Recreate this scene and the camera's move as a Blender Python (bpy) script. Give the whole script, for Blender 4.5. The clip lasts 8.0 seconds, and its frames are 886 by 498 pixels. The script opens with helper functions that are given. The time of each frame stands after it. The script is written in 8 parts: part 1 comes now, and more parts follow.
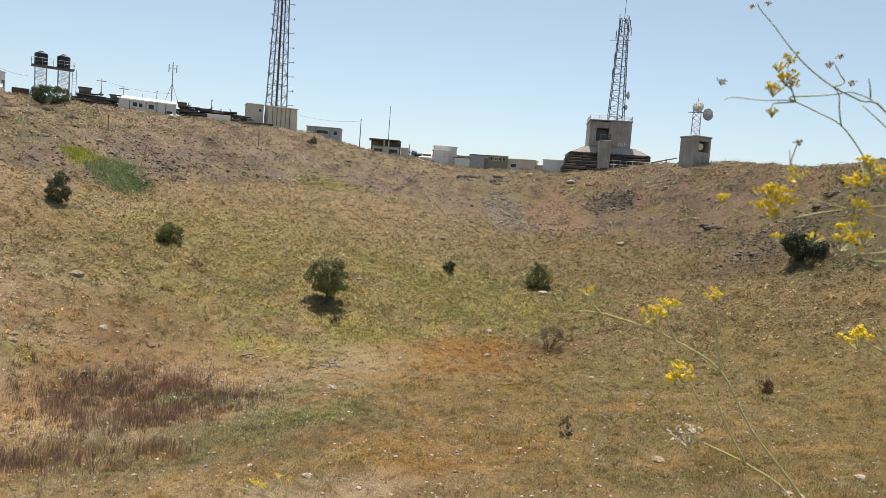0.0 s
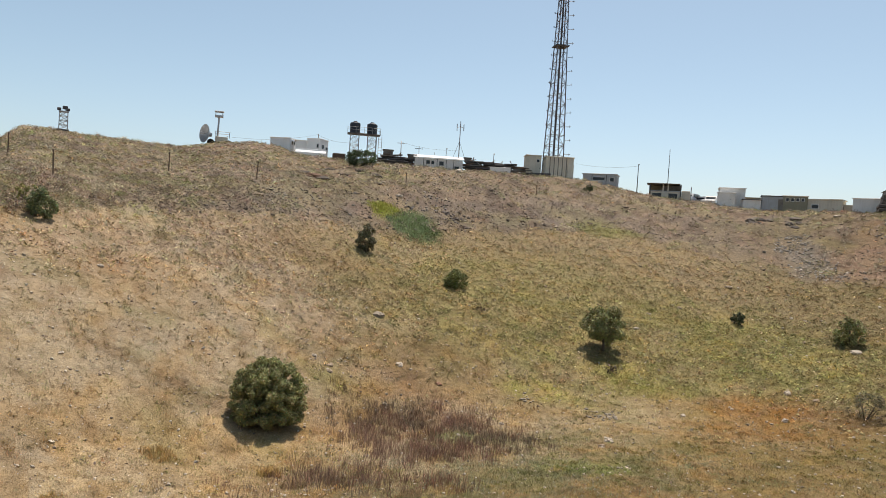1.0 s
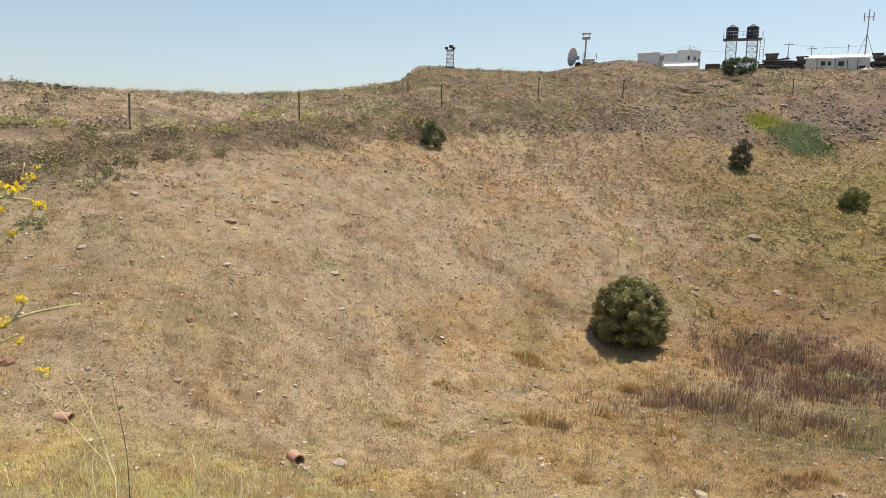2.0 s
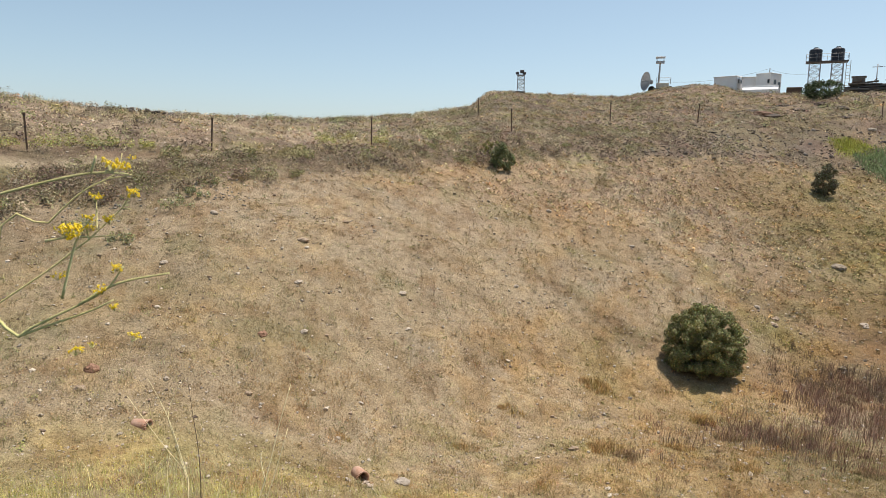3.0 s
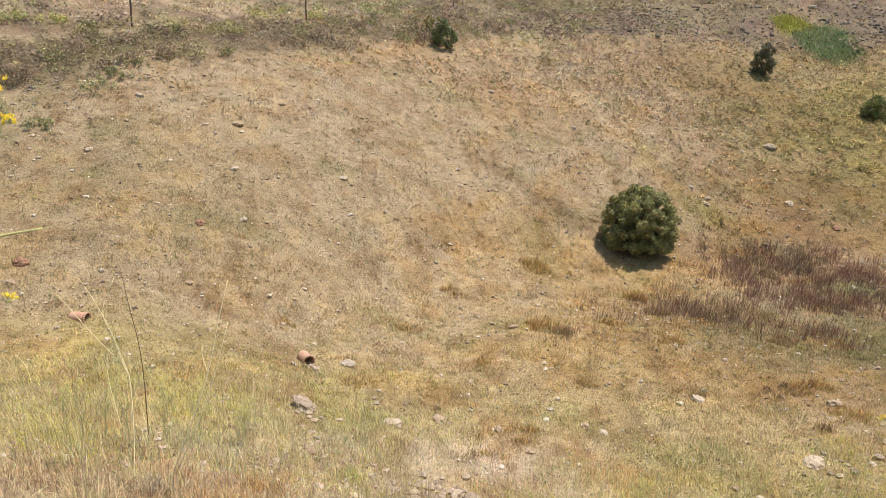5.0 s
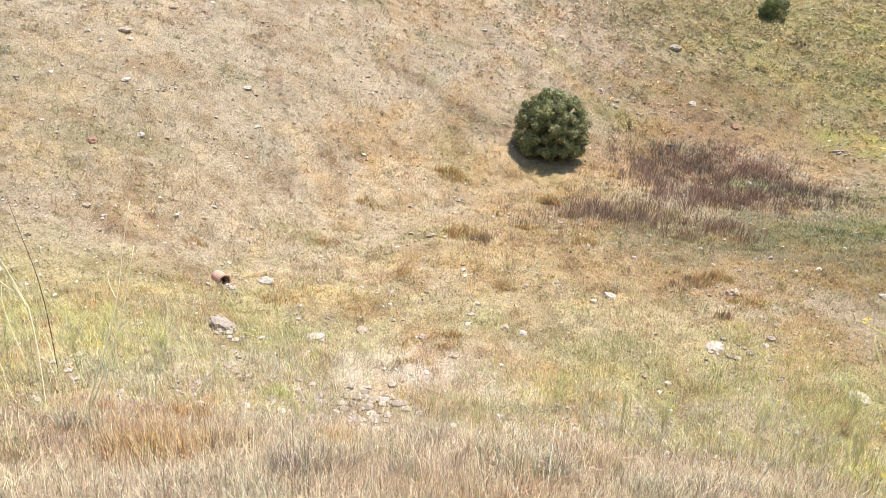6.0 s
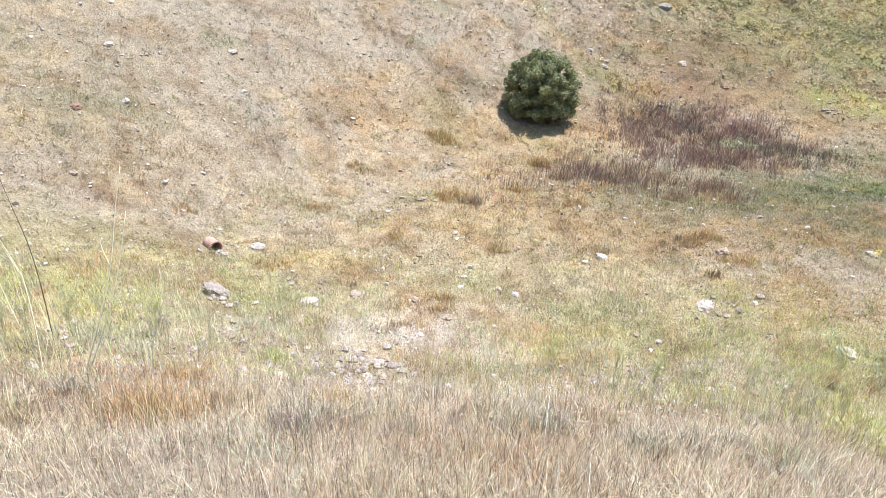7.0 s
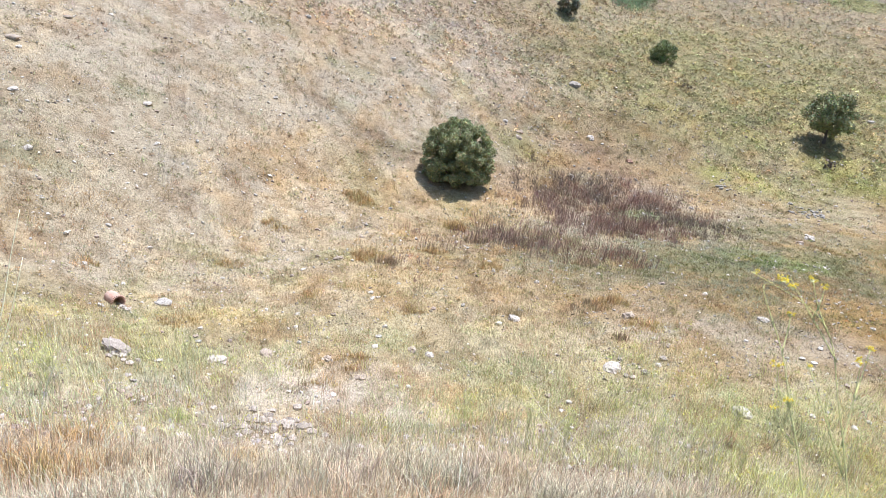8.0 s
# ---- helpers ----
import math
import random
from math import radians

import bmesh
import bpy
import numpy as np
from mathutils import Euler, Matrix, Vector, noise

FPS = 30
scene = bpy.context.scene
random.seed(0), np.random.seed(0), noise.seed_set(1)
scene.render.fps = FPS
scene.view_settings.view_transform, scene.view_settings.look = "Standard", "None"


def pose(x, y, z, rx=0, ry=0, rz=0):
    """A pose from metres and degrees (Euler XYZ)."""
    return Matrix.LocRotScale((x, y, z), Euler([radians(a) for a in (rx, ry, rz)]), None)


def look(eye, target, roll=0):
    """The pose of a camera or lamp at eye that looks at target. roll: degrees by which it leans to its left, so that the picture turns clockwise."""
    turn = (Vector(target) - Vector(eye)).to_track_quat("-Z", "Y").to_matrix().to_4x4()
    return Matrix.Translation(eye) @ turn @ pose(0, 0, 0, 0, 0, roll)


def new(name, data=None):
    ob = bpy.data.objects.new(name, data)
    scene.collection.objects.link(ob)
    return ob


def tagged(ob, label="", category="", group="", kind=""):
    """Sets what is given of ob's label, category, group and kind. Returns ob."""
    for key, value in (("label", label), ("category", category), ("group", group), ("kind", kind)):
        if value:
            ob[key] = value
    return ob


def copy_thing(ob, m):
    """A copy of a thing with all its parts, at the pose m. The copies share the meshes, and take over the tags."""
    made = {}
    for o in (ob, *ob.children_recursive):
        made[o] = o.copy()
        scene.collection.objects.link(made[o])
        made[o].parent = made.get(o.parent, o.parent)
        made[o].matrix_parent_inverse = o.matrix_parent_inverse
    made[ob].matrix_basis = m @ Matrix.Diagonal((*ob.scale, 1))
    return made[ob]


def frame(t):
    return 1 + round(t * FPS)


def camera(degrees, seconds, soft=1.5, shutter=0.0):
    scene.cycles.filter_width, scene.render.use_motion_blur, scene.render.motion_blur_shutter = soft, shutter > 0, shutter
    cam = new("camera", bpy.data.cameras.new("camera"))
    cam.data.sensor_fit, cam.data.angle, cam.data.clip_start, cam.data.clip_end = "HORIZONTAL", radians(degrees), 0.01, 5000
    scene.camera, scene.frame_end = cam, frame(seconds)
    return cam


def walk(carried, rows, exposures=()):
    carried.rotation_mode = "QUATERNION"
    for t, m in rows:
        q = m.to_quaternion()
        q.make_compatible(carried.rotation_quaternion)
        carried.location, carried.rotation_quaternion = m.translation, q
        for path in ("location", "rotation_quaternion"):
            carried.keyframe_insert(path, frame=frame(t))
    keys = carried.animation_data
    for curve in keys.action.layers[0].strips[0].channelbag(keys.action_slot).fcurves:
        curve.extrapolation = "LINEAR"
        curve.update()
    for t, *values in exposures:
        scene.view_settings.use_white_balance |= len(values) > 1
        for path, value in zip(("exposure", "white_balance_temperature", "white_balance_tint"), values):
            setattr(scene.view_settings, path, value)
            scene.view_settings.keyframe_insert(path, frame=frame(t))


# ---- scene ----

# ---- camera and its walk: a hand-held pan from the crater's rim; z = 0 is the eye's level ----
cam = camera(65.54, 8.0, soft=0.8)
cam.data.dof.use_dof, cam.data.dof.focus_distance, cam.data.dof.aperture_fstop = True, 14.0, 10.0
ROWS = [
    (0.0, pose(-0.212, -0.104, 0.100, 86.26, -4.26, -57.65)),
    (0.1, pose(-0.148, -0.155, 0.172, 85.97, -3.13, -57.42)),
    (0.2, pose(-0.097, -0.186, 0.240, 85.68, -2.00, -57.19)),
    (0.3, pose(-0.139, -0.233, 0.285, 85.92, -2.17, -56.22)),
    (0.4, pose(-0.195, -0.257, 0.305, 86.16, -2.34, -55.24)),
    (0.5, pose(-0.291, -0.187, 0.270, 86.68, -2.06, -53.81)),
    (0.6, pose(-0.352, -0.100, 0.270, 87.21, -2.48, -51.75)),
    (0.7, pose(-0.392, -0.108, 0.260, 87.77, -2.45, -48.22)),
    (0.8, pose(-0.390, -0.111, 0.240, 87.94, -2.86, -43.74)),
    (1.0, pose(-0.399, -0.137, 0.200, 88.51, -3.61, -35.03)),
    (1.5, pose(-0.265, -0.060, 0.120, 87.25, -5.61, -18.83)),
    (2.0, pose(-0.132, -0.041, 0.050, 80.88, -1.00, -5.21)),
    (2.2, pose(-0.091, -0.018, 0.045, 78.14, 0.50, -0.15)),
    (2.5, pose(-0.107, -0.039, 0.020, 76.60, 0.97, 3.37)),
    (2.9, pose(-0.130, -0.068, -0.019, 81.40, -0.79, 1.32)),
    (3.3, pose(-0.152, -0.097, -0.040, 85.39, -2.15, -1.85)),
    (3.5, pose(-0.131, -0.113, -0.053, 85.93, -2.27, -2.72)),
    (4.0, pose(0.013, -0.015, -0.022, 84.14, -3.01, -1.87)),
    (4.5, pose(0.000, 0.000, 0.000, 81.20, -0.07, 0.01)),
    (4.9, pose(-0.072, -0.010, 0.055, 73.61, -1.02, -3.34)),
    (5.0, pose(-0.073, 0.013, 0.076, 73.01, -1.51, -4.21)),
    (5.2, pose(-0.087, 0.067, 0.060, 71.51, -3.39, -7.18)),
    (5.6, pose(-0.104, 0.113, 0.045, 68.37, -2.79, -11.69)),
    (6.3, pose(-0.134, 0.193, 0.017, 64.40, -1.01, -11.15)),
    (6.5, pose(-0.153, 0.193, 0.020, 63.90, -1.00, -10.85)),
    (7.0, pose(-0.162, 0.153, -0.005, 62.85, -1.42, -12.78)),
    (7.3, pose(-0.164, 0.148, -0.039, 69.77, -1.89, -15.68)),
    (7.5, pose(-0.159, 0.161, -0.056, 69.46, -1.54, -18.15)),
    (8.0, pose(-0.195, 0.072, -0.055, 68.48, -5.47, -18.67)),
]
EXPOSURES = [(0.0, 0.05, 7150, 14), (1.0, -0.02, 7000, 13), (2.2, 0.02, 7200, 16), (3.5, -0.03, 6750, 12), (4.5, 0.05, 7100, 13), (5.2, 0.30, 7150, 14), (6.3, 0.77, 5850, 14), (8.0, 0.76, 5450, 13)]
walk(cam, ROWS, EXPOSURES)

# ---- daylight: a high sun and a clear, slightly hazy sky ----
SUN_AZ, SUN_EL = 56.0, 69.0
sky_world = bpy.data.worlds.new("clear_sky")
sky_world.use_nodes = True
scene.world = sky_world
wn = sky_world.node_tree.nodes
sky = wn.new("ShaderNodeTexSky")
sky.sky_type, sky.sun_disc = "NISHITA", False
sky.sun_elevation, sky.sun_rotation = radians(SUN_EL), radians(SUN_AZ)
sky.altitude, sky.air_density, sky.dust_density, sky.ozone_density = 1100, 1.0, 2.6, 2.0
haze = wn.new("ShaderNodeMix")
haze.data_type, haze.blend_type = "RGBA", "MULTIPLY"
haze.inputs[0].default_value = 1.0
haze.inputs[7].default_value = (0.86, 0.885, 0.91, 1)
sky_world.node_tree.links.new(sky.outputs[0], haze.inputs[6])
pale = wn.new("ShaderNodeHueSaturation")
pale.inputs["Saturation"].default_value = 0.87
pale.inputs["Hue"].default_value = 0.482
sky_world.node_tree.links.new(haze.outputs[2], pale.inputs["Color"])
sky_world.node_tree.links.new(pale.outputs[0], wn["Background"].inputs["Color"])
wn["Background"].inputs["Strength"].default_value = 0.16
sun_data = bpy.data.lights.new("sun", "SUN")
sun_data.energy, sun_data.angle, sun_data.color = 4.8, radians(0.55), (1.0, 0.95, 0.88)
sun_ob = new("sun", sun_data)
_sa, _se = radians(SUN_AZ), radians(SUN_EL)
sun_ob.matrix_world = look((0, 0, 60), (-math.sin(_sa) * math.cos(_se), -math.cos(_sa) * math.cos(_se), 60 - math.sin(_se)))

# ---- small tools ----
rng = np.random.default_rng(7)


def hash2(ix, iy, seed):
    h = (ix * 374761393 + iy * 668265263 + seed * 362437) & 0x7FFFFFFF
    h = ((h ^ (h >> 13)) * 1274126177) & 0x7FFFFFFF
    return ((h ^ (h >> 16)) & 0xFFFF) / 65535.0


def vnoise(x, y, size, seed=0):
    """Smooth noise of -1 to 1 over the plan, with lumps about size metres across."""
    x, y = np.asarray(x, float) / size, np.asarray(y, float) / size
    ix, iy = np.floor(x).astype(np.int64), np.floor(y).astype(np.int64)
    u, v = x - ix, y - iy
    u, v = u * u * (3 - 2 * u), v * v * (3 - 2 * v)
    a, b = hash2(ix, iy, seed), hash2(ix + 1, iy, seed)
    c, d = hash2(ix, iy + 1, seed), hash2(ix + 1, iy + 1, seed)
    return 2 * (a * (1 - u) * (1 - v) + b * u * (1 - v) + c * (1 - u) * v + d * u * v) - 1


def fbm(x, y, size, seed=0, octaves=3):
    s, amp, tot = 0.0, 1.0, 0.0
    for k in range(octaves):
        s = s + amp * vnoise(x, y, size / 2.1 ** k, seed + 31 * k)
        tot += amp
        amp *= 0.55
    return s / tot


def smooth(a, b, x):
    t = np.clip((x - a) / (b - a), 0, 1)
    return t * t * (3 - 2 * t)


def mesh_object(name, verts, faces, mat, parent=None, colours=None, shade=False):
    """One mesh from arrays; colours: a base colour for each vertex."""
    me = bpy.data.meshes.new(name)
    verts, faces = np.asarray(verts, np.float32), np.asarray(faces, np.int32)
    n, k = faces.shape
    me.vertices.add(len(verts))
    me.vertices.foreach_set("co", verts.ravel())
    me.loops.add(n * k)
    me.loops.foreach_set("vertex_index", faces.ravel())
    me.polygons.add(n)
    me.polygons.foreach_set("loop_start", np.arange(0, n * k, k, dtype=np.int32))
    me.polygons.foreach_set("loop_total", np.full(n, k, np.int32))
    me.polygons.foreach_set("use_smooth", np.full(n, shade))
    if colours is not None:
        at = me.color_attributes.new("tint", "FLOAT_COLOR", "POINT")
        at.data.foreach_set("color", np.c_[colours, np.ones(len(verts))].astype(np.float32).ravel())
    me.update()
    me.validate()
    me.materials.append(mat)
    ob = new(name, me)
    ob.parent = parent
    return ob


def part(name, bm, mat, parent=None, label="", shade=False):
    """Links a bmesh as one mesh object, under a thing or a part."""
    me = bpy.data.meshes.new(name)
    bmesh.ops.recalc_face_normals(bm, faces=bm.faces[:])
    for f in bm.faces:
        f.smooth = shade
    bm.to_mesh(me)
    bm.free()
    me.materials.append(mat)
    ob = new(name, me)
    ob.parent = parent
    if label:
        ob["label"] = label
    return ob


def empty(name, m):
    ob = new(name)
    ob.empty_display_size = 0.2
    ob.matrix_world = m
    return ob


def box(bm, lo, hi, bevel=0.0):
    c = [(a + b) / 2 for a, b in zip(lo, hi)]
    s = [max(b - a, 1e-4) for a, b in zip(lo, hi)]
    vs = bmesh.ops.create_cube(bm, size=1, matrix=Matrix.Translation(c) @ Matrix.Diagonal((*s, 1)))["verts"]
    if bevel:
        es = {e for v in vs for e in v.link_edges}
        bmesh.ops.bevel(bm, geom=list(es), offset=bevel, segments=1, affect="EDGES")
    return bm


def rod(bm, p, q, r, r2=None, n=6, caps=True):
    p, q = Vector(p), Vector(q)
    d = q - p
    m = Matrix.Translation((p + q) / 2) @ d.to_track_quat("Z", "Y").to_matrix().to_4x4()
    bmesh.ops.create_cone(bm, cap_ends=caps, segments=n, radius1=r, radius2=r if r2 is None else r2, depth=d.length, matrix=m)
    return bm


def one(maker, *a, **k):
    bm = bmesh.new()
    maker(bm, *a, **k)
    return bm


# ---- materials ----
def material(name, rough=0.8, metal=0.0):
    m = bpy.data.materials.new(name)
    m.use_nodes = True
    b = m.node_tree.nodes["Principled BSDF"]
    b.inputs["Roughness"].default_value = rough
    b.inputs["Metallic"].default_value = metal
    return m, m.node_tree.nodes, m.node_tree.links, b


def noise_node(n, l, scale, detail=4.0, coord=None, rough=0.6):
    t = n.new("ShaderNodeTexNoise")
    t.inputs["Scale"].default_value, t.inputs["Detail"].default_value = scale, detail
    t.inputs["Roughness"].default_value = rough
    if coord is not None:
        l.new(coord, t.inputs["Vector"])
    return t.outputs["Fac"]


def ramp(n, l, fac, stops):
    r = n.new("ShaderNodeValToRGB")
    e = r.color_ramp.elements
    while len(e) < len(stops):
        e.new(0.5)
    for el, (p, c) in zip(e, stops):
        el.position, el.color = p, (*c, 1) if len(c) == 3 else c
    l.new(fac, r.inputs[0])
    return r.outputs[0]


def mixed(n, l, fac, a, b, kind="MIX"):
    m = n.new("ShaderNodeMix")
    m.data_type, m.blend_type = "RGBA", kind
    for sock, v in ((m.inputs[0], fac), (m.inputs[6], a), (m.inputs[7], b)):
        if hasattr(v, "node"):
            l.new(v, sock)
        else:
            sock.default_value = v if not isinstance(v, tuple) else (*v, 1)
    return m.outputs[2]


def bumped(n, l, bsdf, height, strength, distance):
    b = n.new("ShaderNodeBump")
    b.inputs["Strength"].default_value, b.inputs["Distance"].default_value = strength, distance
    l.new(height, b.inputs["Height"])
    l.new(b.outputs[0], bsdf.inputs["Normal"])


def leaned(n, l, bsdf, normal, lift):
    """Thin round stems and blades catch a high sun along their length: lean the shading towards the sky."""
    up = n.new("ShaderNodeVectorMath")
    up.operation = "MULTIPLY_ADD"
    up.inputs[1].default_value = (1 - lift,) * 3
    up.inputs[2].default_value = (0, 0, lift)
    l.new(normal, up.inputs[0])
    unit = n.new("ShaderNodeVectorMath")
    unit.operation = "NORMALIZE"
    l.new(up.outputs[0], unit.inputs[0])
    l.new(unit.outputs[0], bsdf.inputs["Normal"])


def painted(name, colour, worn, rough=0.6, metal=0.0, scale=1.5, amount=0.5, bump=0.15, streaks=True, lift=0.0):
    """Weathered paint, metal, concrete or wood: a base colour with stains and grain in metres."""
    m, n, l, b = material(name, rough, metal)
    tc = n.new("ShaderNodeTexCoord")
    big = noise_node(n, l, scale, 5, tc.outputs["Object"])
    mp = n.new("ShaderNodeMapping")
    mp.inputs["Scale"].default_value = (5.0, 5.0, 0.5)
    l.new(tc.outputs["Object"], mp.inputs["Vector"])
    run = noise_node(n, l, scale, 4, mp.outputs[0])
    fine = noise_node(n, l, scale * 18, 3, tc.outputs["Object"])
    f1 = ramp(n, l, big, [(0.42, (0, 0, 0)), (0.7, (amount,) * 3)])
    c = mixed(n, l, f1, colour, worn)
    if streaks:
        f2 = ramp(n, l, run, [(0.5, (0, 0, 0)), (0.75, (amount * 0.8,) * 3)])
        c = mixed(n, l, f2, c, worn)
    g = ramp(n, l, fine, [(0.3, (0.82,) * 3), (0.7, (1.12,) * 3)])
    c = mixed(n, l, 1.0, c, g, "MULTIPLY")
    l.new(c, b.inputs["Base Color"])
    if lift:
        leaned(n, l, b, n.new("ShaderNodeNewGeometry").outputs["Normal"], lift)
    else:
        bumped(n, l, b, fine, bump, 0.02)
    return m


def earth_material():
    """Ground: its colours lie on the mesh; grain, clods and pebbles are added here."""
    m, n, l, b = material("dry_ground", 0.95)
    a = n.new("ShaderNodeVertexColor")
    a.layer_name = "tint"
    tc = n.new("ShaderNodeTexCoord")
    co = tc.outputs["Object"]
    mid = noise_node(n, l, 3.1, 7, co, 0.72)
    fine = noise_node(n, l, 17, 5, co, 0.8)
    c = mixed(n, l, 1.0, a.outputs[0], ramp(n, l, mid, [(0.34, (0.66, 0.62, 0.58)), (0.5, (0.95, 0.95, 0.95)), (0.66, (1.14, 1.13, 1.13))]), "MULTIPLY")
    c = mixed(n, l, 1.0, c, ramp(n, l, fine, [(0.34, (0.50, 0.47, 0.44)), (0.48, (0.98, 0.98, 0.98)), (0.68, (1.40, 1.40, 1.40))]), "MULTIPLY")
    tall = None
    for scale, low, high, stone in ((6.5, 0.10, 0.16, (0.42, 0.375, 0.33)), (19.0, 0.14, 0.22, (0.36, 0.31, 0.26))):
        v = n.new("ShaderNodeTexVoronoi")
        v.inputs["Scale"].default_value = scale
        l.new(co, v.inputs["Vector"])
        peb = ramp(n, l, v.outputs["Distance"], [(low, (1, 1, 1)), (high, (0, 0, 0))])
        some = n.new("ShaderNodeSeparateColor")
        l.new(v.outputs["Color"], some.inputs[0])
        pick = ramp(n, l, some.outputs[0], [(0.60, (0, 0, 0)), (0.64, (0.85, 0.85, 0.85))])
        tone = ramp(n, l, some.outputs[1], [(0.0, tuple(q * 0.45 for q in stone)), (1.0, tuple(q * 1.35 for q in stone))])
        f = mixed(n, l, 1.0, peb, pick, "MULTIPLY")
        c = mixed(n, l, f, c, tone)
        if tall is None:
            tall = f
    l.new(c, b.inputs["Base Color"])
    h = n.new("ShaderNodeMath")
    h.operation = "ADD"
    l.new(fine, h.inputs[0])
    l.new(tall, h.inputs[1])
    bumped(n, l, b, h.outputs[0], 0.8, 0.07)
    b.inputs["Specular IOR Level"].default_value = 0.15
    return m


def plant_material(name, rough=0.75, low=0.7, high=1.3, glow=0.25, lift=0.5):
    """Blades and leaves: the colour lies on the mesh, each blade a little different, light passing through."""
    m, n, l, b = material(name, rough)
    a = n.new("ShaderNodeVertexColor")
    a.layer_name = "tint"
    g = n.new("ShaderNodeNewGeometry")
    r = ramp(n, l, g.outputs["Random Per Island"], [(0.0, (low,) * 3), (1.0, (high,) * 3)])
    c = mixed(n, l, 1.0, a.outputs[0], r, "MULTIPLY")
    l.new(c, b.inputs["Base Color"])
    b.inputs["Specular IOR Level"].default_value = 0.25
    leaned(n, l, b, g.outputs["Normal"], lift)
    t = n.new("ShaderNodeBsdfTranslucent")
    l.new(c, t.inputs[0])
    s = n.new("ShaderNodeMixShader")
    s.inputs[0].default_value = glow
    l.new(b.outputs[0], s.inputs[1])
    l.new(t.outputs[0], s.inputs[2])
    l.new(s.outputs[0], n["Material Output"].inputs["Surface"])
    return m


EARTH = earth_material()
GRASS = plant_material("dry_grass_blades", 0.8, 0.66, 1.20, 0.25, 0.50)
HERB = plant_material("dry_herbs", 0.85, 0.70, 1.26, 0.20, 0.45)
LEAF = plant_material("green_leaves", 0.6, 0.6, 1.4, 0.08, 0.16)
CONCRETE = painted("weathered_concrete", (0.40, 0.365, 0.33), (0.24, 0.21, 0.18), 0.9, scale=0.7, amount=0.8, bump=0.4)

# ---- the crater: bowl, near slope, benches and rim, by bearing (degrees clockwise from +y) and distance ----
PLAN_AZ = [-60, -33, -20, -7, 5, 19, 32, 48, 62, 77, 91, 110]
FOOT_R = [8.0, 8.3, 8.5, 8.7, 8.8, 9.0, 9.0, 9.2, 9.5, 9.5, 9.0, 9.0]
FOOT_Z = [-4.0, -4.4, -5.2, -6.1, -6.7, -6.8, -6.8, -6.4, -6.4, -6.2, -5.2, -4.0]
FLOOR_R = [13, 13, 14, 16, 19, 24, 27, 33, 36, 34, 28, 24]
FLOOR_Z = [-5.2, -5.5, -6.0, -6.9, -7.5, -7.9, -8.0, -7.9, -7.7, -7.0, -6.0, -5.0]
BANK_R = [26, 26, 29, 33, 40, 48, 56, 68, 66, 60, 46, 36]
BANK_EL = [-8.0, -5.8, -1.8, -0.8, 0.4, 0.9, -0.2, 1.1, -1.7, -2.5, -2.7, -3.0]
BENCH_R = [29, 28.5, 32, 37, 44, 56, 66, 78, 82, 70, 54, 40]
BENCH_EL = [-1.5, -0.6, 0.4, 1.2, 2.2, 3.2, 3.7, 3.2, 2.8, 3.0, 3.2, 2.0]
RIM_AZ = [-60, -33, -28, -22, -13, -4, 1.5, 3.3, 4.6, 10, 13.8, 15.2, 17, 19.3, 21, 22.3, 25, 27, 32, 41, 46, 51, 57, 62, 66, 71, 75, 81, 85, 88, 91, 110]
RIM_EL = [4.5, 4.15, 3.6, 3.3, 3.2, 3.8, 4.6, 5.85, 5.9, 5.55, 5.45, 5.7, 6.1, 6.35, 6.25, 5.7, 5.6, 5.4, 5.4, 5.4, 5.1, 4.15, 3.4, 3.1, 3.3, 3.95, 4.5, 5.05, 5.1, 5.55, 6.1, 6.6]
RIM_R = [44, 44, 45, 47, 52, 62, 70, 73, 74, 82, 85.7, 87.2, 88, 88, 87.2, 86.1, 85, 84, 83, 84, 86, 88, 90, 91, 91, 88, 84, 76, 68, 62, 58, 50]


def polar(az, r):
    a = np.radians(az)
    return np.sin(a) * r, np.cos(a) * r


def height_profile(az, r):
    """Height of the ground, before small lumps, at bearings az and distances r (arrays)."""
    def at(table, xs=PLAN_AZ):
        return np.interp(az, xs, table)
    tan = lambda e: np.tan(np.radians(e))
    rim_r, bank_r, bench_r = at(RIM_R, RIM_AZ), at(BANK_R), at(BENCH_R)
    rim_z = rim_r * tan(at(RIM_EL, RIM_AZ))
    side = np.maximum(smooth(-50, -75, az), smooth(100, 125, az))
    ks = [(0 * az, 0 * az - 1.62), (0 * az + 1.2, 0 * az - 1.75), (at(FOOT_R), at(FOOT_Z)), (at(FLOOR_R), at(FLOOR_Z)),
          (bank_r, bank_r * tan(at(BANK_EL))), (bench_r, bench_r * tan(at(BENCH_EL))), (rim_r, rim_z), (rim_r + 5, rim_z + 0.1),
          (rim_r + 45, rim_z - 1.5), (rim_r + 250, rim_z - 45), (0 * az + 4500, 0 * az - 190)]
    out = 0.0
    for f, w in ((0.90, 0.2), (0.95, 0.2), (1.0, 0.2), (1.05, 0.2), (1.10, 0.2)):
        near = smooth(60, 90, r) * 0.6
        q = r * (1 + (f - 1) * (1 - near))
        z = ks[0][1]
        for (r0, z0), (r1, z1) in zip(ks[:-1], ks[1:]):
            z = np.where(q >= r0, z0 + (z1 - z0) * np.clip((q - r0) / (r1 - r0), 0, 1), z)
        out = out + w * z
    flat = -1.62 - 0.004 * np.maximum(r - 40, 0) - 0.035 * np.maximum(r - 120, 0)
    return out * (1 - side) + np.maximum(flat, -190) * side


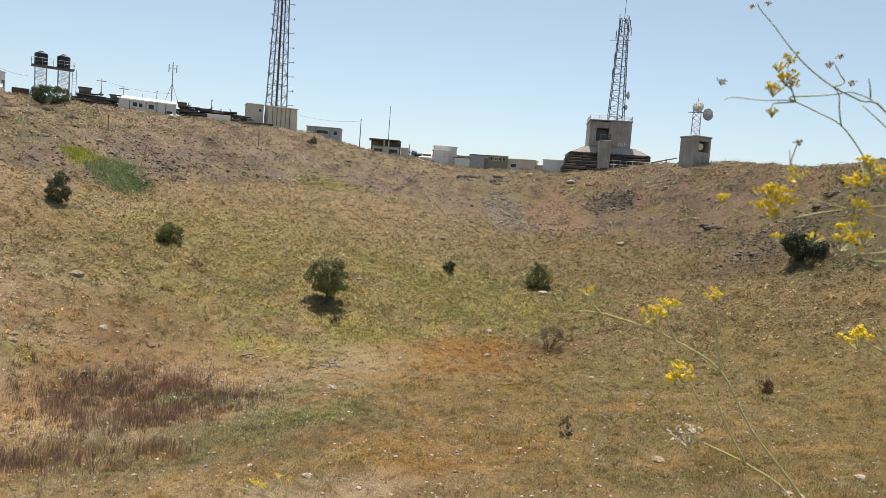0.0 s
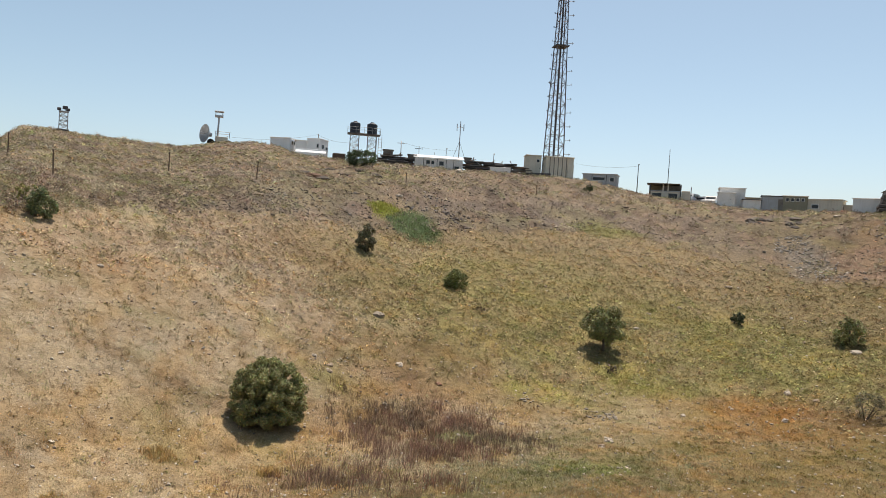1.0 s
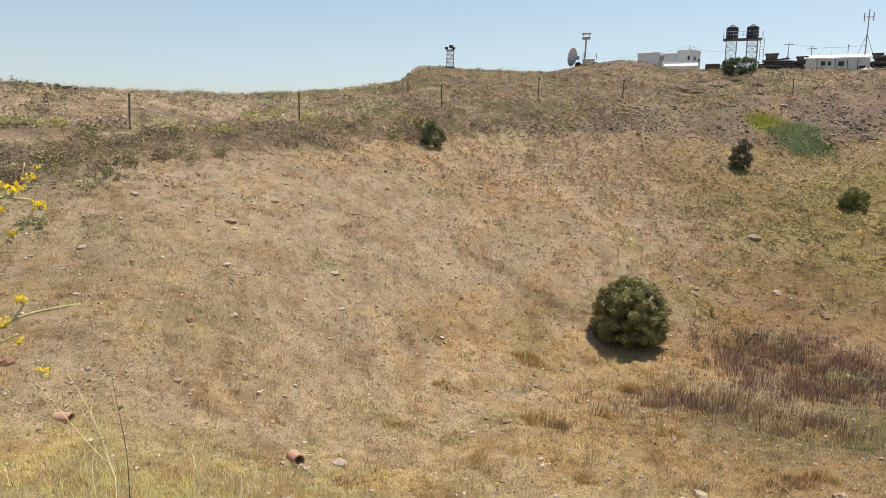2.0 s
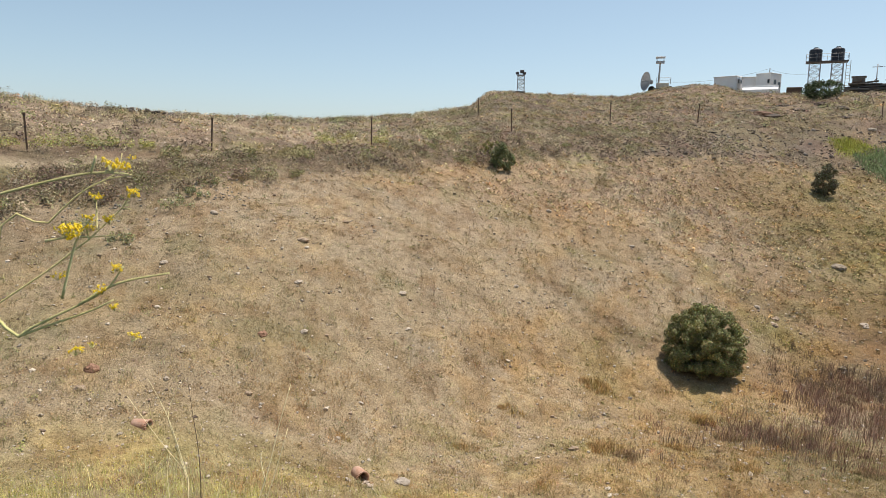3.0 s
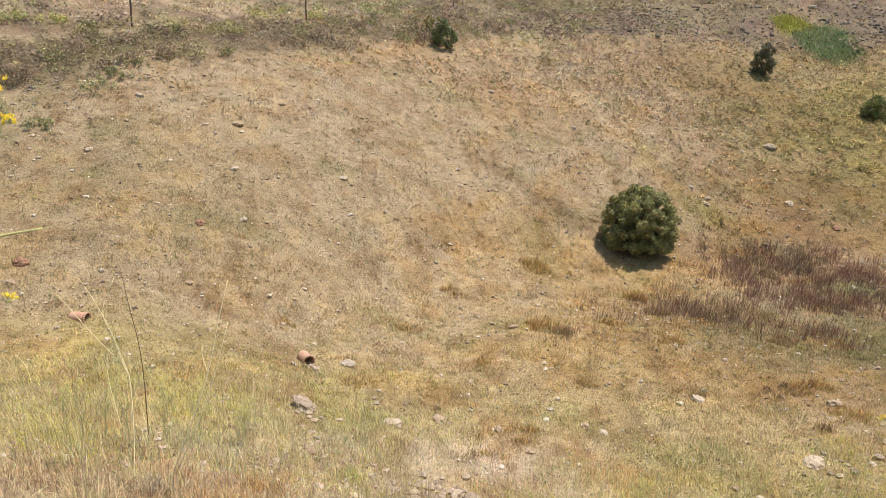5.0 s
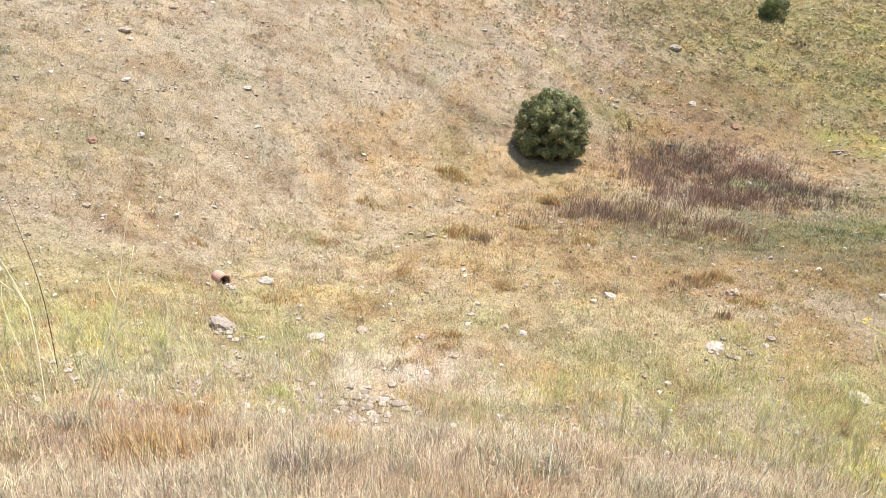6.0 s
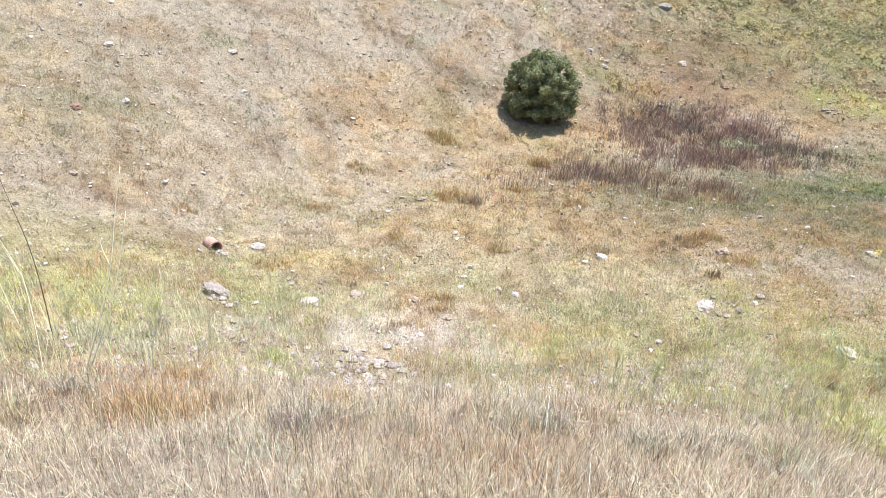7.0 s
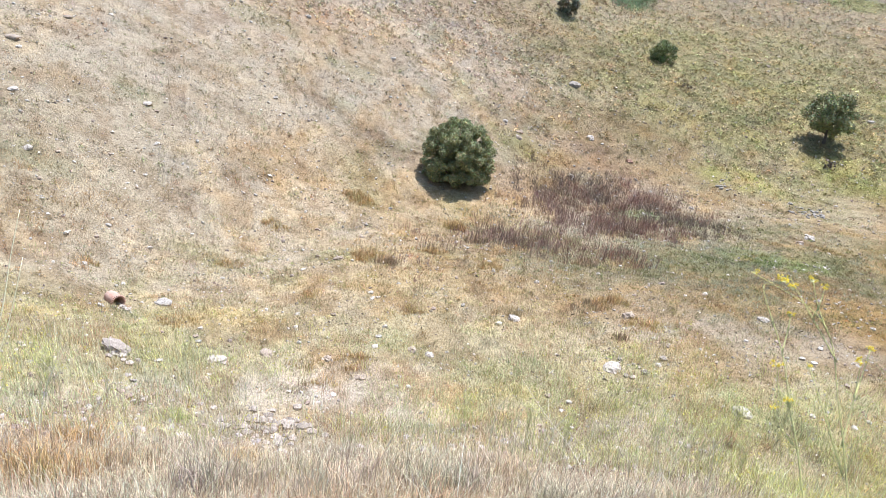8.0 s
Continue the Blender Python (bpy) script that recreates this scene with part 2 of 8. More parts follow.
def ground_z(x, y):
    x, y = np.asarray(x, float), np.asarray(y, float)
    r = np.hypot(x, y)
    az = (np.degrees(np.arctan2(x, y)) - 25 + 180) % 360 - 180 + 25
    wob = az + 1.2 * fbm(x, y, 9, 5) * smooth(10, 30, r)
    z = height_profile(wob, r)
    amp = smooth(1.5, 8, r) * (1 - smooth(200, 600, r))
    rough = 0.35 + 0.65 * smooth(0.0, 3.0, z)
    lumps = 0.20 * fbm(x, y, 5.0, 11) + 0.055 * fbm(x, y, 1.3, 12) * (0.35 + 1.5 * (rough - 0.35)) + 0.035 * fbm(x, y, 0.45, 13, 2)
    crag = smooth(50, 62, r) * (1 - smooth(95, 110, r)) * smooth(14, 24, az) * smooth(-5, 1.0, z)
    lumps = lumps + crag * (0.30 * fbm(x, y, 2.2, 15) + 0.22 * np.abs(fbm(x, y, 0.9, 16)))
    return z + amp * lumps


def spot(az, r):
    x, y = polar(az, r)
    return Vector((float(x), float(y), float(ground_z(x, y))))


def bands(x, y):
    """Where a place lies in the crater: bearing, distance, and 0..1 between floor, bank, bench and rim."""
    r = np.hypot(x, y)
    az = (np.degrees(np.arctan2(x, y)) - 25 + 180) % 360 - 180 + 25
    g = lambda t, xs=PLAN_AZ: np.interp(az, xs, t)
    return az, r, g(FOOT_R), g(FLOOR_R), g(BANK_R), g(BENCH_R), g(RIM_R, RIM_AZ)


# patches of ground cover: bearing, distance, half-size across and along, colour, strength
PATCHES = [
    (46, 44, 17, 13, (0.32, 0.285, 0.105), 0.85),
    (36, 42, 8, 8, (0.29, 0.245, 0.10), 0.6),
    (62, 44, 9, 6, (0.30, 0.285, 0.10), 0.7),
    (62, 33.5, 5.5, 5, (0.33, 0.165, 0.05), 0.95),
    (59.0, 26, 4.5, 4, (0.34, 0.19, 0.06), 0.8),
    (67.0, 35.8, 3.4, 2.2, (0.15, 0.085, 0.05), 0.9),
    (35, 33.5, 9, 3.0, (0.235, 0.15, 0.078), 0.6),
    (26, 27.5, 4.5, 2.4, (0.30, 0.185, 0.08), 0.65),
    (7.5, 23.8, 4.2, 3, (0.47, 0.33, 0.16), 0.5),
    (35, 27, 4.2, 3.2, (0.19, 0.105, 0.075), 0.7),
    (26, 20.3, 3.6, 2.2, (0.27, 0.16, 0.095), 0.5),
    (16, 19, 3.5, 2.2, (0.44, 0.29, 0.12), 0.4),
    (21, 15.5, 4, 1.6, (0.47, 0.34, 0.16), 0.4),
    (34, 15.8, 3, 1.2, (0.34, 0.20, 0.09), 0.7),
    (41.5, 20.5, 6.0, 3.6, (0.19, 0.19, 0.105), 1.0),
    (49, 24, 7, 6.5, (0.205, 0.18, 0.080), 0.75),
    (61, 19, 5, 4, (0.26, 0.18, 0.08), 0.7),
    (71, 21, 6, 7, (0.20, 0.16, 0.075), 0.8),
    (83, 29, 12, 13, (0.225, 0.185, 0.078), 0.85),
    (90, 24, 9, 12, (0.225, 0.175, 0.075), 0.85),
    (46, 10.8, 7, 3.4, (0.50, 0.45, 0.20), 0.75),
    (-22, 11.2, 6, 3.4, (0.52, 0.455, 0.19), 0.7),
    (2, 36, 8, 6, (0.40, 0.25, 0.145), 0.5),
    (22, 44, 8, 4, (0.29, 0.19, 0.105), 0.5),
    (-14, 21, 6, 4, (0.36, 0.27, 0.13), 0.4),
    (-24, 30.5, 5, 1.6, (0.27, 0.245, 0.10), 0.8),
    (-8, 37.0, 3, 1.2, (0.30, 0.27, 0.11), 0.8),
    (-27, 21, 7, 6, (0.31, 0.25, 0.13), 0.5),
    (12, 16, 7, 4.5, (0.54, 0.40, 0.185), 0.5),
    (33, 18.5, 5, 4, (0.27, 0.195, 0.092), 0.65),
    (-1, 27, 10, 9, (0.46, 0.385, 0.265), 0.65),
    (18, 23.5, 4.5, 2.5, (0.46, 0.31, 0.12), 0.6),
    (14.0, 26.3, 1.7, 1.1, (0.20, 0.128, 0.072), 1.0),
    (26.5, 30.6, 2.2, 1.0, (0.30, 0.26, 0.10), 0.8),
    (31.5, 31.0, 3.0, 1.5, (0.24, 0.145, 0.075), 0.7),
    (-18, 12.0, 6, 3.0, (0.46, 0.37, 0.16), 0.5),
    (22, 11.8, 6, 2.0, (0.54, 0.45, 0.25), 0.5),
    (8, 9.3, 5.5, 1.3, (0.64, 0.54, 0.43), 0.9),
    (30, 9.3, 4.5, 1.0, (0.60, 0.50, 0.40), 0.7),
    (57, 19.5, 3.6, 2.6, (0.37, 0.215, 0.075), 0.75),
    (43.4, 33.3, 2.4, 1.6, (0.33, 0.33, 0.085), 0.85),
    (52, 37.5, 3.0, 2.2, (0.30, 0.29, 0.085), 0.8),
    (47.5, 23.0, 1.6, 0.9, (0.25, 0.30, 0.10), 0.8),
    (38.1, 25.9, 1.8, 1.0, (0.24, 0.27, 0.12), 0.7),
    (66, 28.5, 6, 4, (0.225, 0.175, 0.075), 0.7),
]


def soft_patch(x, y, az, r, a, b, seed):
    """0..1 inside a ragged ellipse across and along the bearing."""
    cx, cy = polar(az, r)
    t = radians(az)
    s = min(2.6, 0.3 * (a + b))
    wx, wy = x + s * fbm(x, y, 1.4 * s, seed), y + s * fbm(x, y, 1.4 * s, seed + 7)
    u = (wx - cx) * math.cos(t) - (wy - cy) * math.sin(t)
    v = (wx - cx) * math.sin(t) + (wy - cy) * math.cos(t)
    d = np.sqrt((u / a) ** 2 + (v / b) ** 2)
    return 1 - smooth(0.45, 1.25, d)


def track_gap(az, r):
    """Distance from the foot track that runs along the left-hand bench."""
    return np.abs(r - np.interp(az, [-40, -31, -25, -19, -11, -8], [29.0, 29.9, 31.2, 32.6, 37.2, 39.5])) + 9.0 * smooth(-18, -8, az)


def cover_colour(x, y):
    """Base colour of ground and low plants over the plan."""
    az, r, foot, floor_r, bank, bench, rim = bands(x, y)
    big, mid = fbm(x, y, 7, 21), fbm(x, y, 1.9, 22)
    c = np.ones(x.shape + (3,)) * np.array((0.445, 0.36, 0.25))

    def lay(w, col):
        nonlocal c
        w = np.clip(w, 0, 1)[..., None]
        c = c * (1 - w) + np.array(col) * w
    lay(0.55 * smooth(0.0, 0.6, big), (0.345, 0.255, 0.135))
    lay(0.5 * smooth(0.1, 0.6, -mid), (0.50, 0.405, 0.275))
    lay(0.75 * (1 - smooth(16, 30, r)) * (1 - smooth(14, 34, az)), (0.505, 0.42, 0.295))
    lay(0.8 * smooth(14, 38, az + 9 * mid + 10 * big) * smooth(25, 40, r + 6 * big), (0.30, 0.232, 0.125))
    lay(0.75 * smooth(52, 66, az) * smooth(12, 20, r), (0.225, 0.18, 0.085))
    for k, (a, d, sa, sb, col, w) in enumerate(PATCHES):
        lay(w * soft_patch(x, y, a, d, sa, sb, 40 + 3 * k) * (0.72 + 0.5 * mid), col)
    up = smooth(-2.0, 3.0, (r - bank) + 2.2 * mid + 1.5 * big)
    left = 1 - smooth(-4, 8, az)
    right = smooth(58, 66, az)
    lay(up * (0.75 + 0.3 * mid), (0.29, 0.232, 0.172))
    scree = smooth(-1.5, 2.0, r - bank + 2.5 * mid) * (1 - smooth(-2.5, 0.5, r - bench + 3 * mid)) * smooth(12, 20, az) * (1 - right) * (1 - 0.6 * smooth(44, 56, az))
    lay(0.85 * scree * (0.8 + 0.4 * big), (0.215, 0.178, 0.155))
    bankl = smooth(-0.5, 0.8, r - bank + mid) * (1 - smooth(-0.5, 1.0, r - bench + mid)) * left
    lay(0.8 * bankl * (0.7 + 0.6 * mid), (0.235, 0.185, 0.122))
    top = smooth(-0.5, 3, r - bench + 2.0 * mid)
    lay(0.75 * top, (0.32, 0.255, 0.185))
    lay(0.75 * top * smooth(0.05, 0.4, fbm(x, y, 3.2, 91)), (0.150, 0.110, 0.085))

    lay(0.5 * top * smooth(0.1, 0.5, fbm(x, y, 4, 92)), (0.26, 0.22, 0.09))
    lay(0.85 * top * left * smooth(-0.3, 0.3, fbm(x, y, 6, 93) + 0.2) * smooth(1.5, 4.0, r - bench), (0.52, 0.425, 0.30))
    lay(0.7 * (1 - smooth(0.8, 2.2, np.abs(r - bench - 1.2) + mid)) * left * smooth(-0.1, 0.3, fbm(x, y, 3, 89) + 0.1), (0.38, 0.345, 0.145))
    # on the upper slopes: bare dark earth, pale washes and olive strips, a few metres wide
    for size, seed, w, tone in ((4.5, 511, 0.55, (0.20, 0.155, 0.125)), (3.6, 512, 0.55, (0.40, 0.325, 0.245)), (5.5, 513, 0.5, (0.275, 0.25, 0.13)), (2.4, 514, 0.5, (0.30, 0.20, 0.145)), (1.6, 515, 0.45, (0.165, 0.13, 0.11))):
        lay(w * up * smooth(0.12, 0.42, fbm(x, y, size, seed)), tone)
    clod = fbm(x, y, 1.1, 97)
    lay(0.6 * up * smooth(0.05, 0.4, clod), (0.135, 0.100, 0.074))
    lay(0.5 * up * smooth(0.1, 0.45, -clod), (0.335, 0.265, 0.165))
    lay(0.55 * (1 - up) * smooth(0.18, 0.5, fbm(x, y, 1.0, 98)) * smooth(-8, 6, az) * (1 - smooth(26, 34, r)), (0.41, 0.265, 0.115))
    lay(0.5 * (1 - up) * smooth(0.12, 0.4, fbm(x, y, 0.8, 99)) * (1 - smooth(36, 50, r)), (0.31, 0.225, 0.125))
    # the steep side on the right: dark stones, red earth and a grey gully
    lay(0.8 * up * right, (0.215, 0.160, 0.105))
    lay(0.75 * up * right * smooth(0.0, 0.45, fbm(x, y, 3.0, 94)), (0.255, 0.215, 0.095))
    lay(0.7 * up * right * smooth(0.15, 0.5, fbm(x, y, 2.4, 95)), (0.115, 0.090, 0.072))
    lay(0.55 * up * right * smooth(0.1, 0.5, fbm(x, y, 4.2, 96)), (0.26, 0.155, 0.10))
    lay(0.7 * soft_patch(x, y, 67.0, 68, 3.4, 5.0, 201), (0.30, 0.20, 0.14))
    lay(0.7 * soft_patch(x, y, 62.9, 70, 1.2, 5.5, 202), (0.25, 0.22, 0.185))
    lay(0.9 * soft_patch(x, y, 71.4, 70, 2.4, 2.2, 203), (0.105, 0.090, 0.080))
    lay(0.6 * soft_patch(x, y, 83, 54, 5.0, 4.0, 204), (0.130, 0.102, 0.078))
    lay(0.7 * soft_patch(x, y, 89, 52, 5.0, 6.0, 205), (0.17, 0.15, 0.08))
    lay(0.9 * soft_patch(x, y, 29.9, 58.4, 1.2, 2.0, 206), (0.34, 0.34, 0.06))
    lay(0.9 * soft_patch(x, y, 32.5, 57.4, 1.8, 2.8, 207), (0.12, 0.17, 0.06))
    lay(0.6 * soft_patch(x, y, 48, 68, 3.0, 3.0, 208), (0.20, 0.22, 0.05))
    lay(0.8 * (1 - smooth(0.15, 0.5, track_gap(az, r) + 0.25 * mid)), (0.48, 0.41, 0.29))
    # the near slope: earth darkened as shadow in the straw's gaps, paler in patches
    slope = 1 - smooth(-1.5, 1.0, r - foot + mid)
    lay(0.85 * slope, (0.37, 0.275, 0.17))
    lay(0.5 * slope * smooth(0.0, 0.5, big + mid), (0.46, 0.37, 0.26))
    lay(0.7 * smooth(130, 260, r), (0.25, 0.22, 0.14))
    # mottles of olive, straw, rust and grey, a step or two wide
    low = (1 - up)[..., None]
    for size, seed, tone in ((1.7, 501, (0.86, 0.91, 0.84)), (1.2, 502, (1.13, 1.08, 0.98)), (0.8, 503, (0.84, 0.78, 0.73)), (1.0, 505, (0.90, 0.92, 0.96))):
        k = smooth(0.12, 0.48, fbm(x, y, size, seed))[..., None] * low
        c = c * (1 + (np.array(tone) - 1) * k)
    # richer colours in the damp middle and beyond
    mean = c.mean(-1, keepdims=True)
    c = mean + (c - mean) * (1 + 0.08 * smooth(6, 20, az) * (1 - smooth(28, 40, r)))[..., None]
    return np.clip(c, 0.01, 0.8)


def build_ground():
    fine = np.arange(-48, 103, 0.32)
    az = np.concatenate([fine, np.arange(103, 312, 3.0)])
    rr = np.concatenate([np.geomspace(0.35, 135, 385), np.geomspace(142, 4500, 40)])
    A, D = np.meshgrid(az, rr, indexing="ij")
    x, y = polar(A, D)
    z = ground_z(x, y)
    na, nr = A.shape
    v = np.stack([x, y, z], -1).reshape(-1, 3)
    i = np.arange(na)[:, None] * nr + np.arange(nr - 1)[None, :]
    j = ((np.arange(na) + 1) % na)[:, None] * nr + np.arange(nr - 1)[None, :]
    f = np.stack([i, i + 1, j + 1, j], -1).reshape(-1, 4)
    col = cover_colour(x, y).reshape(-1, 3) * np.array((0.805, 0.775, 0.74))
    # greener ground darkened slightly, as shade between the herb tufts
    gap_shade = np.clip((col[:, 1:2] / col[:, :1] - 0.76) / 0.12, 0, 1)
    col = col * (1 - 0.04 * gap_shade)
    hub = len(v)
    v = np.vstack([v, [[0, 0, -1.62]]])
    col = np.vstack([col, col[:1]])
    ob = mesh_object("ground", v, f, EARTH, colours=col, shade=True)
    bm = bmesh.new()
    bm.from_mesh(ob.data)
    bm.verts.ensure_lookup_table()
    for k in range(na):
        bm.faces.new((bm.verts[hub], bm.verts[k * nr], bm.verts[((k + 1) % na) * nr]))
    bmesh.ops.recalc_face_normals(bm, faces=bm.faces[:])
    bm.to_mesh(ob.data)
    bm.free()
    return tagged(ob, "dry grassy earth of a shallow volcanic crater with stony banks", "ground", kind="structure")


build_ground()

# ---- low plants: blades, stalks and leaves in their thousands ----
def scatter(n, az0, az1, r0, r1, power=1.0):
    """Places over a sector, thicker towards the camera's rim: n bearings and log-even distances."""
    az = rng.uniform(az0, az1, n)
    u = rng.uniform(0, 1, n) ** power
    r = r0 * (r1 / r0) ** u
    return polar(az, r)


def blades(name, x, y, per, height, width, lean, colours, mat, label, bend=0.0, spread=0.06, wind=(-0.15, -0.05), category="grass", dome=0.0):
    """Tufts of blades at x, y. height, width: one for each tuft. Each blade is a bent, pointed strip."""
    n = len(x)
    m = n * per
    bx = np.repeat(x, per) + rng.normal(0, 1, m) * spread * np.repeat(height / height.mean(), per)
    by = np.repeat(y, per) + rng.normal(0, 1, m) * spread * np.repeat(height / height.mean(), per)
    bz = ground_z(bx, by) - 0.015
    h = np.repeat(height, per) * rng.uniform(0.55, 1.15, m)
    w = np.repeat(width, per) * rng.uniform(0.7, 1.3, m)
    if dome:
        off = np.hypot(bx - np.repeat(x, per), by - np.repeat(y, per)) / (spread * np.repeat(height / height.mean(), per))
        h = h * (1 - dome * np.clip(off / 2.4, 0, 1))
    a = rng.uniform(0, 2 * np.pi, m)
    ln = np.abs(rng.normal(0, lean, m))
    dx, dy = np.cos(a) * ln + wind[0] * lean, np.sin(a) * ln + wind[1] * lean
    s = rng.uniform(0, np.pi, m)
    sx, sy = np.cos(s) * w / 2, np.sin(s) * w / 2
    cols = np.repeat(colours, per, 0)
    if bend:
        k = 0.55
        p = [(bx - sx, by - sy, bz), (bx + sx, by + sy, bz)]
        mx, my, mz = bx + dx * h * k * 0.6, by + dy * h * k * 0.6, bz + h * k
        p += [(mx + sx * 0.8, my + sy * 0.8, mz), (mx - sx * 0.8, my - sy * 0.8, mz)]
        p += [(bx + dx * h * (1 + bend), by + dy * h * (1 + bend), bz + h * (1 - 0.25 * ln))]
        v = np.stack([np.stack(q, -1) for q in p], 1).reshape(-1, 3)
        i = np.arange(m)[:, None] * 5
        f = np.concatenate([i + [0, 1, 2], i + [0, 2, 3], i + [3, 2, 4]], 1).reshape(-1, 3)
        c = np.repeat(cols, 5, 0)
    else:
        p = [(bx - sx, by - sy, bz), (bx + sx, by + sy, bz), (bx + dx * h, by + dy * h, bz + h)]
        v = np.stack([np.stack(q, -1) for q in p], 1).reshape(-1, 3)
        f = np.arange(m * 3).reshape(-1, 3)
        c = np.repeat(cols, 3, 0)
    ob = mesh_object(name, v, f, mat, colours=np.clip(c, 0.005, 0.85))
    return tagged(ob, label, category, kind="stuff")


def mounds(name, x, y, per, rad, height, colours, label, category="herbs", chip=0.42, stretch=1.6, mat=None):
    """Low rounded plants at x, y: small leaf-like chips over uneven half domes, rad wide and height tall."""
    n = len(x)
    m = n * per
    up = rng.uniform(0.0, 1.0, m) ** 0.8
    a = rng.uniform(0, 2 * np.pi, m)
    q = np.sqrt(1 - up * up)
    d = np.stack([np.cos(a) * q, np.sin(a) * q, up], -1)
    R, H = np.repeat(rad, per), np.repeat(height, per)
    k = rng.uniform(0.55, 1.15, m)
    lop = np.repeat(rng.uniform(0.75, 1.3, n), per)
    px, py = np.repeat(x, per) + d[:, 0] * R * k * lop, np.repeat(y, per) + d[:, 1] * R * k / lop
    p = np.stack([px, py, ground_z(px, py) + (0.12 + 0.88 * d[:, 2]) * H * k], -1)
    nrm = d + np.array((0, 0, 0.5)) + rng.normal(0, 0.42, d.shape)
    nrm /= np.linalg.norm(nrm, axis=1, keepdims=True)
    lean = np.stack([d[:, 0] * 0.6, d[:, 1] * 0.6, 0.8 + 0 * up], -1) + rng.normal(0, 0.45, d.shape)
    u = lean - nrm * (lean * nrm).sum(1, keepdims=True)
    u /= np.linalg.norm(u, axis=1, keepdims=True) + 1e-6
    w = np.cross(nrm, u)
    s = (chip * np.minimum(R, 1.5 * H) * rng.uniform(0.6, 1.35, m))[:, None]
    v = np.stack([p - w * s * 0.55 - u * s * 0.4, p + w * s * 0.55 - u * s * 0.4, p + u * s * stretch * 0.6], 1).reshape(-1, 3)
    c = np.repeat(colours, per, 0) * rng.uniform(0.8, 1.2, (m, 1))
    ob = mesh_object(name, v, np.arange(m * 3).reshape(-1, 3), mat or HERB, colours=np.clip(np.repeat(c, 3, 0), 0.005, 0.85))
    return tagged(ob, label, category, kind="stuff")


def varied(c, lo=0.7, hi=1.35, tint=0.06):
    k = rng.uniform(lo, hi, len(c))[:, None]
    return c * k * (1 + rng.normal(0, tint, c.shape))


def keep(mask, *arrays):
    return [a[mask] for a in arrays]


def field_grass():
    """Small domed tufts of dry grass and herbs over the bowl, the benches and the rim, with bare earth between them."""
    x, y = scatter(150000, -46, 100, 8.0, 92, 0.92)
    az, r, foot, floor_r, bank, bench, rim = bands(x, y)
    c = cover_colour(x, y)
    scree = (r > bank) & (r < bench) & (az > 14)
    thin = vnoise(x, y, 1.6, 301) * 0.35 + vnoise(x, y, 0.45, 302) * 0.95
    ok = (rng.uniform(-1, 1, len(x)) < 0.38 + 1.6 * thin) & ~(scree & (rng.uniform(0, 1, len(x)) < 0.75)) & (r < rim + 3) & (track_gap(az, r) > 0.45) & ~((az < 2) & (r > bench + 1) & (rng.uniform(0, 1, len(x)) < 0.6))
    x, y, r, az, c, bank = keep(ok, x, y, r, az, c, bank)
    n = len(x)
    green = np.clip((c[:, 1] / c[:, 0] - 0.78) / 0.15, 0, 1)
    straw = rng.uniform(0, 1, n) < 0.30 * (1 - green)
    c = np.where(straw[:, None], c * 0.5 + np.array((0.58, 0.46, 0.26)) * 0.5, c)
    dark = rng.uniform(0, 1, n) < 0.16 + 0.10 * smooth(30, 40, r)
    c = np.where(dark[:, None], c * np.array((0.62, 0.57, 0.49)), c)
    hue = fbm(x, y, 1.3, 305) + rng.normal(0, 0.35, n)
    c = np.where((hue > 0.22)[:, None], c * np.array((0.82, 0.90, 0.74)), c)
    c = np.where((hue < -0.40)[:, None], c * np.array((1.0, 0.82, 0.64)), c)
    c = varied(c * (1.02 + 0.35 * fbm(x, y, 0.7, 303) + 0.2 * fbm(x, y, 2.0, 304))[:, None], 0.72, 1.34)
    h = rng.uniform(0.04, 0.13, n) * (1 + 0.35 * green) * (1 + 0.8 * smooth(-1, 2, r - bank) * rng.uniform(0, 1, n))
    near = r + 7 * fbm(x, y, 3.5, 306) + rng.normal(0, 2.0, n) < 36
    c = np.where(near[:, None], c, c * rng.uniform(0.88, 1.34, n)[:, None])
    w = 0.005 + 0.00060 * r * (1 + 0.5 * green)
    blades("field_grass", x[near], y[near], 6, h[near], w[near], 0.85, c[near], GRASS, "short dry straw-coloured grass and herbs covering the crater floor", spread=0.055, dome=0.7)
    far = ~near
    mounds("far_grass", x[far], y[far], 8, (0.06 + 0.0020 * r * rng.uniform(0.6, 1.4, n))[far], h[far] * 1.4, c[far] * 1.1, "short dry and yellow-green tufts on the far crater slopes", "grass", chip=0.40, stretch=2.2)


def meadow_herbs():
    """Dense yellow-green herbs, ankle-high, over the far floor and the foot of the slopes."""
    x, y = scatter(60000, 12, 98, 33, 68, 1.0)
    az, r, foot, floor_r, bank, *_ = bands(x, y)
    c = cover_colour(x, y)
    lush = np.clip((c[:, 1] / c[:, 0] - 0.76) / 0.12, 0, 1)
    ok = (r < bank + 1) & (rng.uniform(0, 1, len(x)) < smooth(33, 43, r + 5 * fbm(x, y, 4.0, 308)) * (0.34 + 0.60 * lush) * (0.85 + 0.6 * fbm(x, y, 1.2, 307)))
    x, y, r, c = keep(ok, x, y, r, c)
    n = len(x)
    k = rng.uniform(0, 1, n)
    c = c * np.where(k < 0.22, 0.72, np.where(k > 0.75, 1.22, 1.06))[:, None] * np.array((1.03, 0.98, 1.06))
    mounds("meadow_herbs", x, y, 7, 0.05 + 0.0018 * r * rng.uniform(0.6, 1.4, n), rng.uniform(0.06, 0.16, n), varied(c, 0.8, 1.25), "dense yellow-green herbs on the far crater floor", "herbs", chip=0.42, stretch=2.0)


